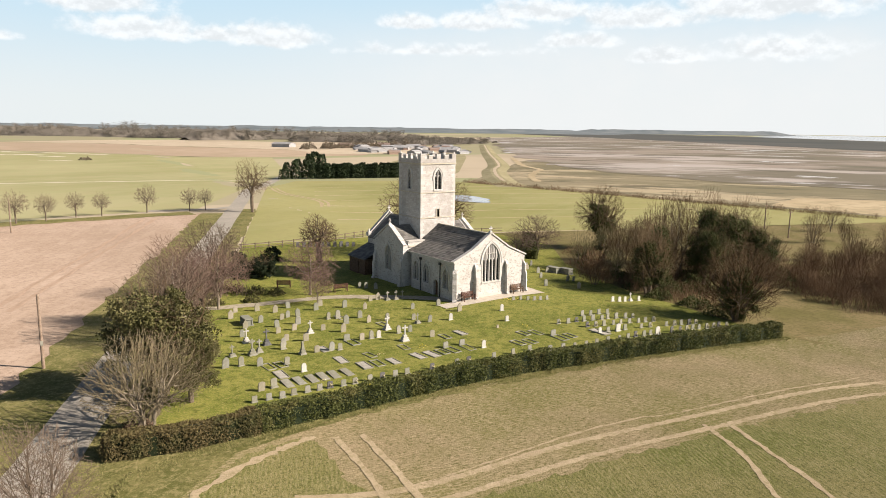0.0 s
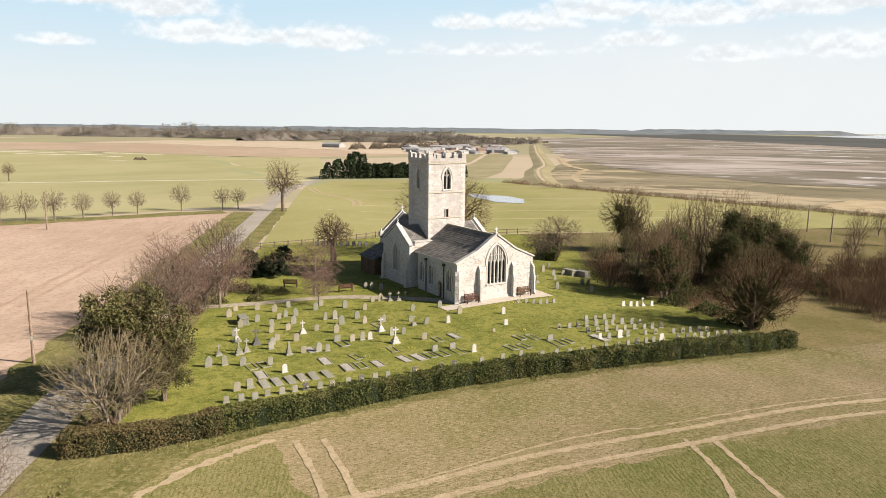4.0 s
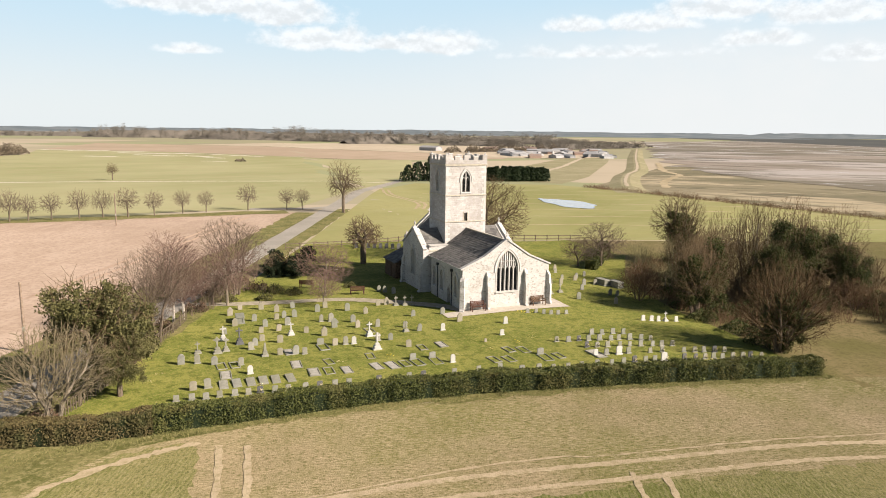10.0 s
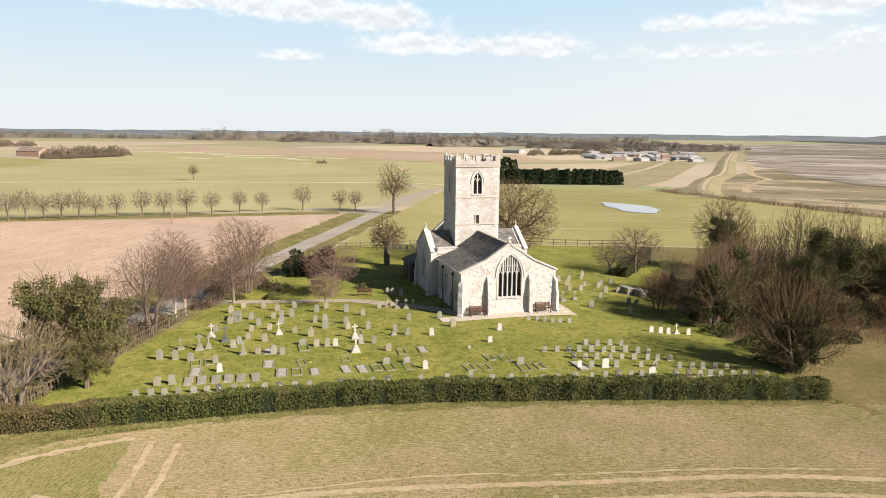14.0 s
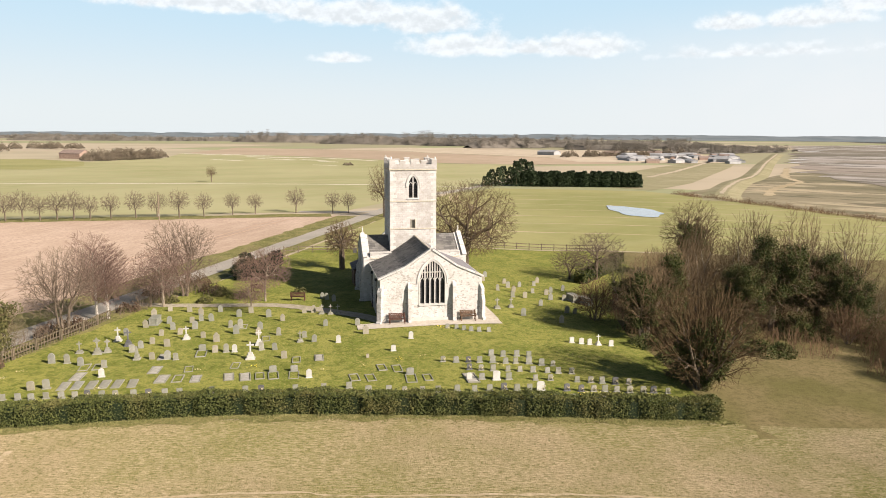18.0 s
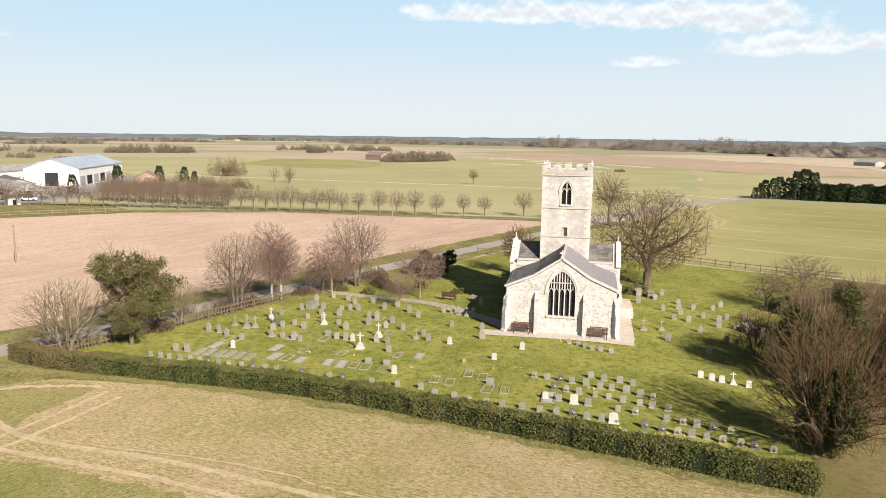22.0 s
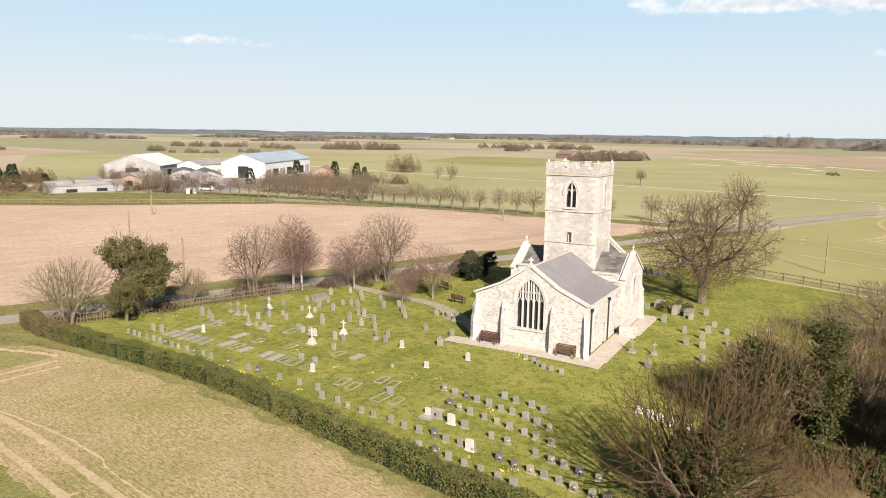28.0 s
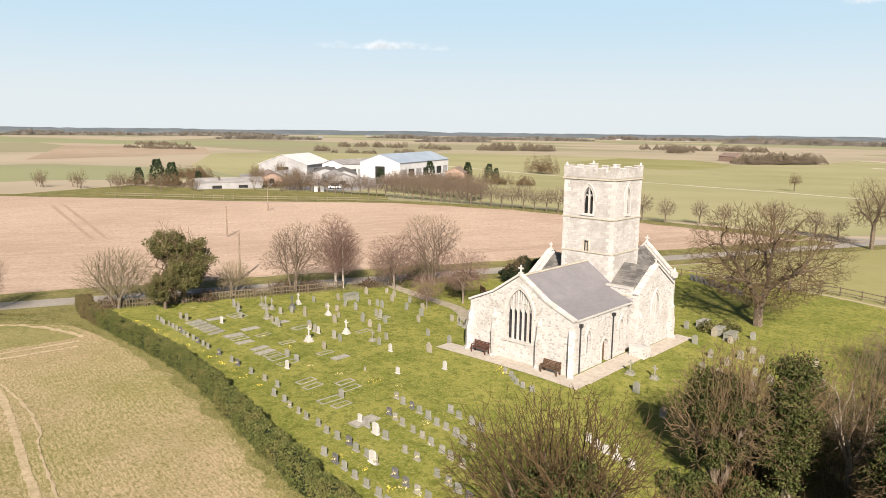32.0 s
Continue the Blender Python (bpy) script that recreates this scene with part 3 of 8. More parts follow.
def arch(cx, z0, zs, w, apex, n=8):
    """Outline of a pointed arch: sill z0, springing zs, width w, apex height."""
    pts = [(cx - w / 2, z0), (cx + w / 2, z0), (cx + w / 2, zs)]
    hgt = apex - zs
    r = (hgt * hgt + w * w / 4) / w
    a_end = math.asin(min(1, hgt / r))
    for i in range(1, n + 1):
        a = a_end * i / n
        pts.append((cx + w / 2 - r + r * math.cos(a), zs + r * math.sin(a)))
    for i in range(n - 1, -1, -1):
        a = a_end * i / n
        pts.append((cx - w / 2 + r - r * math.cos(a), zs + r * math.sin(a)))
    return pts


def arch_band(bm, cx, zs, w, apex, width, depth, m, z0=None, n=9):
    """A moulded band round a pointed arch (hood, or a whole frame when z0 is given)."""
    def line(ww, ap, low):
        hgt = ap - zs
        r = (hgt * hgt + ww * ww / 4) / ww
        ae = math.asin(min(1, hgt / r))
        out = [] if low is None else [(cx + ww / 2, low)]
        out += [(cx + ww / 2 - r + r * math.cos(ae * i / n), zs + r * math.sin(ae * i / n)) for i in range(n + 1)]
        out += [(cx - ww / 2 + r - r * math.cos(ae * i / n), zs + r * math.sin(ae * i / n)) for i in range(n - 1, -1, -1)]
        return out + ([] if low is None else [(cx - ww / 2, low)])
    a, b = line(w, apex, z0), line(w + 2 * width, apex + width * 1.25, z0)
    rows = []
    for p, q in zip(a, b):
        rows.append([bm.verts.new(m @ Vector((c[0], yy, c[1]))) for c, yy in ((p, 0), (q, 0), (q, depth), (p, depth))])
    for r0, r1 in zip(rows, rows[1:]):
        for k in range(4):
            bm.faces.new((r0[k], r0[(k + 1) % 4], r1[(k + 1) % 4], r1[k]))
    bm.faces.new(rows[0])
    bm.faces.new(rows[-1][::-1])
    return bm


def tube_mesh(name, segs, sides, material):
    """Tapered tubes from rows of (p0, p1, r0, r1)."""
    a = np.array([s[0] for s in segs], dtype=float)
    b = np.array([s[1] for s in segs], dtype=float)
    r0 = np.array([s[2] for s in segs])[:, None]
    r1 = np.array([s[3] for s in segs])[:, None]
    d = b - a
    d /= np.maximum(np.linalg.norm(d, axis=1, keepdims=True), 1e-9)
    ref = np.where(np.abs(d[:, 2:3]) > 0.9, np.array([[1.0, 0, 0]]), np.array([[0, 0, 1.0]]))
    u = np.cross(d, ref)
    u /= np.linalg.norm(u, axis=1, keepdims=True)
    w = np.cross(d, u)
    n = len(segs)
    verts = np.zeros((n, 2 * sides, 3))
    for k in range(sides):
        ca, sa = math.cos(2 * math.pi * k / sides), math.sin(2 * math.pi * k / sides)
        verts[:, k] = a + (u * ca + w * sa) * r0
        verts[:, sides + k] = b + (u * ca + w * sa) * r1
    base = np.arange(n)[:, None] * 2 * sides
    faces = np.concatenate([base + np.array([[k, (k + 1) % sides, sides + (k + 1) % sides, sides + k]]) for k in range(sides)])
    me = bpy.data.meshes.new(name)
    me.from_pydata(verts.reshape(-1, 3).tolist(), [], faces.tolist())
    me.materials.append(material)
    return me


def card_mesh(name, centres, size, material, rng, flat=0.0, fold=True):
    """Many small leaf pieces, each a bent pair of triangles, turned at random."""
    c = np.array(centres)
    n = len(c)
    d = rng.normal(size=(n, 3))
    d[:, 2] *= 1 - flat
    d /= np.linalg.norm(d, axis=1, keepdims=True)
    e = rng.normal(size=(n, 3))
    e -= d * np.sum(d * e, axis=1, keepdims=True)
    e /= np.linalg.norm(e, axis=1, keepdims=True)
    nn = np.cross(d, e)
    s = size * rng.uniform(0.6, 1.4, size=(n, 1))
    v = np.stack([c - d * s, c + e * s * 0.55 + nn * s * 0.15, c + d * s, c - e * s * 0.55 + nn * s * 0.15], axis=1)
    i = np.arange(n)[:, None] * 4
    f = np.concatenate([i + np.array([[0, 1, 2]]), i + np.array([[0, 2, 3]])])
    me = bpy.data.meshes.new(name)
    me.from_pydata(v.reshape(-1, 3).tolist(), [], f.tolist())
    me.materials.append(material)
    return me


# ---- ground ----
def axis_lines(lo, hi, step):
    core = list(np.arange(lo, hi + 0.01, step))
    out, s, v = [], step, hi
    while v < 4700:
        s *= 1.22
        v += s
        out.append(v)
    low, s, v = [], step, lo
    while v > -4700:
        s *= 1.22
        v -= s
        low.append(v)
    return np.array(low[::-1] + core + out)


def grid_mesh(name, xs, ys, lift, material):
    verts = [(x, y, h(x, y) + lift) for y in ys for x in xs]
    nx = len(xs)
    faces = [(j * nx + i, j * nx + i + 1, (j + 1) * nx + i + 1, (j + 1) * nx + i) for j in range(len(ys) - 1) for i in range(nx - 1)]
    me = bpy.data.meshes.new(name)
    me.from_pydata(verts, [], faces)
    me.materials.append(material)
    for p in me.polygons:
        p.use_smooth = True
    return me


def sheet(name, poly, step, lift, material, label, category="field", ragged=0.0):
    """A patch of ground cover of any outline, cut into cells and laid over the ground."""
    if ragged:
        rnd, rough = random.Random(len(poly)), []
        for (x0, y0), (x1, y1) in zip(poly, poly[1:] + poly[:1]):
            k = max(1, int(math.hypot(x1 - x0, y1 - y0) / (1.6 * ragged)))
            rough += [(x0 + (x1 - x0) * i / k + rnd.uniform(-ragged, ragged), y0 + (y1 - y0) * i / k + rnd.uniform(-ragged, ragged)) for i in range(k)]
        poly = rough
    bm = B()
    vs = [bm.verts.new((x, y, 0)) for x, y in poly]
    edges = [bm.edges.new((vs[i], vs[(i + 1) % len(vs)])) for i in range(len(vs))]
    bmesh.ops.triangle_fill(bm, use_beauty=True, use_dissolve=False, edges=edges)
    for axis in (0, 1):
        lo, hi = min(p[axis] for p in poly), max(p[axis] for p in poly)
        for v in np.arange(lo + step, hi, step):
            co, no = [0, 0, 0], [0, 0, 0]
            co[axis], no[axis] = v, 1
            bmesh.ops.bisect_plane(bm, geom=bm.verts[:] + bm.edges[:] + bm.faces[:], plane_co=co, plane_no=no)
    for v in bm.verts:
        v.co.z = h(v.co.x, v.co.y) + lift
    for f in bm.faces:
        f.normal_update()
        if f.normal.z < 0:
            f.normal_flip()
        f.smooth = True
    me = bpy.data.meshes.new(name)
    bm.to_mesh(me)
    bm.free()
    me.materials.append(material)
    return tagged(new(name, me), label, category, "", "structure")


def ribbon_mesh(name, line, width, lift, material, step=2.0, wobble=0.0, across=4, seed=1):
    """A strip of ground along a polyline, with a slightly uneven edge."""
    rng = random.Random(seed)
    pts = []
    for (x0, y0), (x1, y1) in zip(line, line[1:]):
        k = max(1, int(math.hypot(x1 - x0, y1 - y0) / step))
        pts += [(x0 + (x1 - x0) * i / k, y0 + (y1 - y0) * i / k) for i in range(k)]
    pts.append(line[-1])
    verts, faces = [], []
    for i, (x, y) in enumerate(pts):
        a, b = pts[max(0, i - 1)], pts[min(len(pts) - 1, i + 1)]
        d = Vector((b[0] - a[0], b[1] - a[1])).normalized()
        wl, wr = (width / 2 + rng.uniform(-wobble, wobble) for _ in range(2))
        for k in range(across + 1):
            o = -wl + (wl + wr) * k / across
            px, py = x - d.y * o, y + d.x * o
            verts.append((px, py, h(px, py) + lift))
    for i in range(len(pts) - 1):
        for k in range(across):
            n = i * (across + 1) + k
            faces.append((n, n + 1, n + across + 2, n + across + 1))
    me = bpy.data.meshes.new(name)
    me.from_pydata(verts, [], faces)
    me.materials.append(material)
    return me


def ribbon(name, line, width, lift, material, label, category, wobble=0.0, step=2.0, seed=1):
    return tagged(new(name, ribbon_mesh(name, line, width, lift, material, step, wobble, 4, seed)), label, category, "", "structure")


def spline(pts, n=8):
    """A smooth line through a few points."""
    out = []
    for i in range(len(pts) - 1):
        p0, p1, p2, p3 = (Vector(pts[max(0, min(len(pts) - 1, j))]) for j in (i - 1, i, i + 1, i + 2))
        for k in range(n):
            t = k / n
            q = 0.5 * ((2 * p1) + (p2 - p0) * t + (2 * p0 - 5 * p1 + 4 * p2 - p3) * t * t + (3 * p1 - p0 - 3 * p2 + p3) * t ** 3)
            out.append((q.x, q.y))
    return out + [tuple(pts[-1])]


def road_x(y):
    return 2.5 + 0.4556 * (y - 39.5)


gx, gy = axis_lines(-40, 120, 2.0), axis_lines(-20, 180, 2.0)
tagged(new("ground", grid_mesh("ground", gx, gy, 0.0, FAR)), "flat farmland of green and tan fields reaching the horizon", "ground", "", "structure")

sheet("field_crop", [(-30, -70), (160, -70), (150, 15), (84, 28.2), (70, 31.0), (64.5, 32.6), (58, 33.3), (51, 34.3), (43.7, 35.8), (36, 37.3), (29, 38.2), (20, 38.4), (13, 37.6), (9, 34.5), (-8, 12)], 2.0, 0.03, CROP,
      "sparse winter crop with bare brown soil between drilled rows")
sheet("crop_corner", [(-3, 16), (8, 33.3), (13, 37), (17.2, 37.4), (16.6, 28), (15.3, 21)], 2.0, 0.041, CROP_GREEN, "greener strip of winter crop in the field corner", "field", 0.35)
sheet("crop_strip", [(8, 27.2), (18, 26.0), (29, 24.9), (39, 23.1), (47, 21.7), (56, 19.8), (84, 12.4), (100, 4), (90, -14), (40, -18), (4, 4)], 2.0, 0.040, CROP_GREEN, "greener band of winter crop beyond the wheel tracks", "field", 0.35)
sheet("field_ploughed", [(-13.5, 12), (46.5, 149.5), (-20, 148.5), (-50, 136), (-80, 108), (-135, 68), (-150, -40), (-60, -60)], 4.0, 0.03, PLOUGH,
      "wide pinkish brown ploughed field of bare soil")
sheet("churchyard_lawn", [(7.2, 40.5), (36, 38.2), (64.5, 34.0), (66.6, 46), (67.2, 53), (69.5, 61), (74, 71), (84, 84), (84, 100), (38.5, 106)], 2.5, 0.04, LAWN,
      "mown green churchyard grass with daisies and moss", "lawn")
sheet("field_wheat", [(38.5, 106.5), (84, 101), (185, 60), (171, 120), (166, 160), (159, 204), (155, 219), (106, 236), (84, 208)], 5.0, 0.02, GREEN,
      "green winter wheat field beyond the churchyard")
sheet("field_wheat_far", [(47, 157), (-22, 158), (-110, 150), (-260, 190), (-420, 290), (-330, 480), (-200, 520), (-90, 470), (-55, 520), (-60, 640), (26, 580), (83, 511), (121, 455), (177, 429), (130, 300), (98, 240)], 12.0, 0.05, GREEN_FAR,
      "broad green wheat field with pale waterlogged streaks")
sheet("field_bare_far", [(181, 431), (123, 459), (85, 515), (28, 584), (-58, 644), (-30, 860), (56, 785), (120, 740), (195, 641), (239, 560), (300, 500), (250, 440)], 20.0, 0.10, BARE, "distant bare pinkish brown field")
sheet("field_tan_far", [(60, 792), (122, 748), (199, 645), (243, 564), (304, 506), (420, 560), (482, 823), (332, 800), (289, 947), (135, 860)], 20.0, 0.14, TAN, "distant tan stubble field")
sheet("saltmarsh", [(187, 40), (172, 120), (167, 160), (161, 206), (300, 330), (520, 420), (700, -100), (260, -120)], 8.0, 0.05, MARSH,
      "brown saltmarsh with pale grass and wet creeks", "marsh")
sheet("reedbed", [(181, 100), (215, 110), (262, 62), (270, 20), (210, 20), (185, 65)], 6.0, 0.09, PALE_TAN, "pale dry reedbed at the edge of the marsh", "reedbed")
sheet("mudflat", [(300, 50), (265, 180), (285, 290), (420, 480), (900, 1100), (2600, 1900), (2600, -600), (700, -500)], 40.0, 0.16, MUD,
      "grey brown tidal mudflat with bands of standing water", "mudflat", 9.0)
sheet("field_margin", [(-16, 2), (9, 33.5), (24, 37.8), (21, 40), (7, 41.3), (3.5, 38), (-13, 4)], 2.0, 0.02, VERGE,
      "rough tussocky grass in the field corner", "verge")
sheet("rough_pasture", [(63.5, 30.5), (84, 26.5), (150, 12), (190, 40), (184, 62), (84, 100), (82, 84), (72, 71), (66, 61), (64, 46)], 4.0, 0.02, PASTURE,
      "rough olive grass beside the scrub wood", "pasture")
sheet("far_marsh", [(860, 330), (1300, 1150), (1700, 2000), (2900, 3000), (2500, 1500), (1650, 520), (1500, 60), (1050, -100)], 60.0, 0.26, DARK_MARSH,
      "dark green belt of marsh before the sea", "marsh")
sheet("sea", [(1560, 330), (2450, 1450), (4400, 2300), (4500, -2500), (1500, -900)], 120.0, 0.30, SEA, "pale sea along the far shore", "sea")
sheet("field_sea_wall", [(160, 222), (200, 262), (300, 385), (400, 520), (311, 452), (208, 341), (152, 240)], 8.0, 0.07, BANK_GRASS, "pale green pasture behind the sea wall")
sheet("field_strip_tan", [(-380, 150), (-425, 293), (-562, 361), (-700, 280)], 20.0, 0.10, BARE, "long strip of bare pinkish field beyond the farm")
sheet("field_green_small", [(-77, 412), (-90, 374), (-170, 400), (-190, 505), (-135, 515), (-92, 468)], 20.0, 0.10, GREEN, "fresh green field beside a brown copse")

PLOUGH_LINES = ([(3, 80), (11, 97), (20, 116), (33, 145)], [(5, 80), (13, 97), (22, 116), (35, 144.5)], [(-39, 59), (-98, 72)], [(-38, 61), (-98, 74.5)])
VERGE_LINE = [(road_x(y) - 4.0, y) for y in range(-20, 152, 4)]
ribbon("verge", VERGE_LINE, 5.4, 0.045, VERGE, "rough grass verge beside the lane", "verge", 0.5)
ribbon("verge", [(road_x(y) + 3.2, y) for y in range(-20, 155, 4)], 3.4, 0.05, VERGE, "rough grass verge beside the lane", "verge", 0.3, 2.0, 4)
ribbon("verge", spline([(3, 33), (9, 38.2), (20, 38.8), (29, 38.5), (36, 37.6), (43.7, 36.1), (51, 34.6), (58, 33.6), (64.6, 32.9)]), 1.3, 0.05, VERGE,
       "tussocky grass strip in front of the hedge", "verge", 0.45, 1.0, 7)
ribbon("verge", [(44, 151), (-20, 150), (-52, 139), (-82, 111), (-140, 68)], 6.0, 0.05, VERGE, "grass strip under the avenue of trees", "verge", 0.6, 3.0, 8)
ROAD_LINE = [(road_x(y), y) for y in range(-60, 200, 4)] + [(86, 216), (97, 236), (112, 262), (140, 300)]
ribbon("road", ROAD_LINE, 3.5, 0.075, ASPHALT, "narrow worn grey asphalt lane", "road", 0.08)
ribbon("road", [(57, 157.5), (50, 155.6), (42, 156.6), (37, 158.2)], 3.0, 0.07, ASPHALT, "short grey lane end joining at the junction", "road", 0.15)
PATH_LINE = spline([(18.5, 71.5), (25.5, 69.6), (33.9, 68.0), (38.2, 65.2), (42.6, 61.4), (44.4, 59.0)])
ribbon("path", PATH_LINE, 1.5, 0.07, PATH_GRIT, "pale gravel church path", "path", 0.1, 1.0)
for wheel, pts in enumerate((
        [(13.5, 31.0), (19, 28.4), (29.5, 27.5), (40, 25.6), (48, 24.2), (57, 22.4), (85, 15)],
        [(10, 29.2), (18, 26.8), (29, 25.7), (39, 23.9), (47, 22.5), (56, 20.6), (84, 13.2)],
        [(18.5, 36.2), (18.0, 32), (17.3, 28.4), (16, 22)],
        [(20.0, 35.6), (19.5, 31.5), (18.8, 27.8), (17.6, 21.5)],
        [(39.0, 24.6), (37, 20.5), (34, 16.8), (29, 10)],
        [(40.4, 23.6), (38.6, 19.6), (36.4, 15.2), (31.5, 8.5)])):
    ribbon("wheel_track", spline(pts), (0.48, 0.46, 0.40, 0.40, 0.34, 0.34)[wheel], 0.050 + 0.002 * wheel, TRACK, "bare pale tractor wheel track in the crop", "track", 0.07, 0.3, wheel)
ribbon("wheel_track", spline([(14, 29.6), (20, 28.5), (26, 28.35), (32, 28.2), (36.5, 27.5), (40, 26.5), (58, 23.4)]), 0.18, 0.064, TRACK, "thin pale line of dry crop", "track", 0.08, 0.4, 20)
ribbon("wheel_track", spline([(6.5, 30.5), (8.8, 33.4), (10.8, 34.9), (13.9, 36.2), (17.5, 36.9)]), 0.5, 0.066, TRACK, "bare curved soil edge between verge and crop", "track", 0.2, 0.25, 21)
for k in range(2):
    ribbon("wheel_track", spline([(74 + 1.9 * k, 150), (80 + 1.9 * k, 165), (79 + 1.8 * k, 185), (84 + 1.6 * k, 205)]), 0.8, 0.06, TRACK,
           "pale tramline curving through the wheat", "track", 0.15, 2.0, 30 + k)
for k, pts in enumerate((PLOUGH_LINES)):
    ribbon("wheel_track", pts, 0.7, 0.045, SOIL_PALE, "pale tramline across the ploughed soil", "track", 0.2, 2.0, 60 + k)
for k in range(7):
    x0, y0 = 96 + 5 * k, 118 + 13 * k
    ribbon("wheel_track", spline([(x0 - 30, y0 + 9), (x0, y0), (x0 + 34, y0 - 15), (x0 + 62, y0 - 30)]), 0.7, 0.03, PALE_TAN, "pale drill line across the wheat", "track", 0.2, 3.0, 80 + k)
ribbon("far_track", [(-300, 330), (-110, 283), (0, 262), (98, 238)], 2.2, 0.080, FLOOD, "pale track across the distant wheat", "track", 0.5, 8.0, 41)
BANK_LINE = spline([(160, 178), (176, 204), (218, 258), (259, 303), (364, 438), (523, 638)], 10)


def bank(line, half, rise):
    """A grassy sea wall: flat crest, sloping sides."""
    verts, faces = [], []
    for i, (x, y) in enumerate(line):
        a, b = line[max(0, i - 1)], line[min(len(line) - 1, i + 1)]
        d = Vector((b[0] - a[0], b[1] - a[1])).normalized()
        k = min(1.0, i / 8)
        for o, z in ((-half, -0.05), (-half * 0.3, rise * k), (half * 0.3, rise * k), (half, -0.05)):
            px, py = x - d.y * o, y + d.x * o
            verts.append((px, py, h(px, py) + 0.1 + z))
    for i in range(len(line) - 1):
        for k in range(3):
            n = i * 4 + k
            faces.append((n, n + 1, n + 5, n + 4))
    me = bpy.data.meshes.new("sea_wall")
    me.from_pydata(verts, [], faces)
    me.materials.append(BANK_GRASS)
    return tagged(new("sea_wall", me), "long grassy sea wall between fields and marsh", "embankment", "", "structure")


bank(BANK_LINE, 6.0, 0.7)
ribbon("sea_wall_path", BANK_LINE[8:], 1.5, 0.90, TAN, "pale path along the crest of the sea wall", "path", 0.3, 4.0, 42)
ribbon("sea_wall_path", spline([(188, 196), (212, 226), (236, 248), (252, 262), (262, 282), (275, 302), (330, 372)]), 3.2, 0.14, PALE_TAN,
       "pale trodden track along the foot of the sea wall", "path", 0.8, 4.0, 43)
ribbon("far_track", [(200, 300), (240, 345), (300, 420), (340, 470)], 3.0, 0.18, TAN, "pale farm track to the far yard", "track", 0.5, 6.0, 44)
sheet("yard_far", [(235, 470), (300, 440), (350, 455), (420, 560), (300, 600), (245, 560)], 20.0, 0.18, TAN, "pale bare yard round the far buildings", "yard")
for k, (xa, ya, xb, yb, wd) in enumerate(((-58, 632, -8, 606, 7), (-40, 612, 20, 575, 5), (0, 560, 34, 530, 6), (10, 520, 36, 492, 5), (40, 500, 56, 482, 6), (52, 468, 62, 456, 4), (70, 505, 90, 480, 5), (20, 545, 60, 522, 4),
                                          (38, 545, 70, 508, 5), (46, 420, 60, 410, 3), (-20, 500, 0, 484, 4))):
    ribbon("flood_streak", [(xa, ya), ((xa + xb) / 2 + 2, (ya + yb) / 2), (xb, yb)], wd * 1.25, 0.095, FLOOD, "pale waterlogged streak in the wheat", "track", wd * 0.35, 4.0, 70 + k)


def pond():
    bm = B()
    ring = []
    for i in range(48):
        a = 2 * math.pi * i / 48
        r = 1 + 0.12 * math.sin(3 * a + 1) + 0.06 * math.sin(7 * a)
        ring.append(bm.verts.new((5.4 * r * math.cos(a) * (1 - 0.35 * math.sin(a)), 12.4 * r * math.sin(a), 0)))
    bm.faces.new(ring)
    ob = part("pond", bm, WATER, None)
    ob.matrix_basis = pose(119, 155, h(119, 155) + 0.12, 0, 0, -4)
    tagged(ob, "shallow flood pool of pale water in the wheat", "pond", "", "structure")


pond()

# ---- church ----
CX, E0, GZ = 49.2, 58.4, 0.28          # chancel centre line, east wall, ground at the walls
XN, XS = 44.2, 54.2                    # chancel north and south walls
TX0, TX1, TY0, TY1 = 46.5, 51.55, 68.3, 73.0
ANX, ASX, AY0, AY1 = 43.5, 54.75, 67.4, 73.9
EAST, WEST = Matrix.Identity(4), None


def wall_frame(x, y, facing):
    """Local xz outline to world: the outer face looks to -y (0), -x (270), +y (180) or +x (90)."""
    return pose(x, y, 0, 0, 0, facing)


church = thing("church", "old limestone church with central tower, transepts and slate roofs", "church", (CX, 66, GZ))


def cpart(name, bm, mat, parent=None, label=""):
    return part(name, bm, mat, parent or church, label, True)


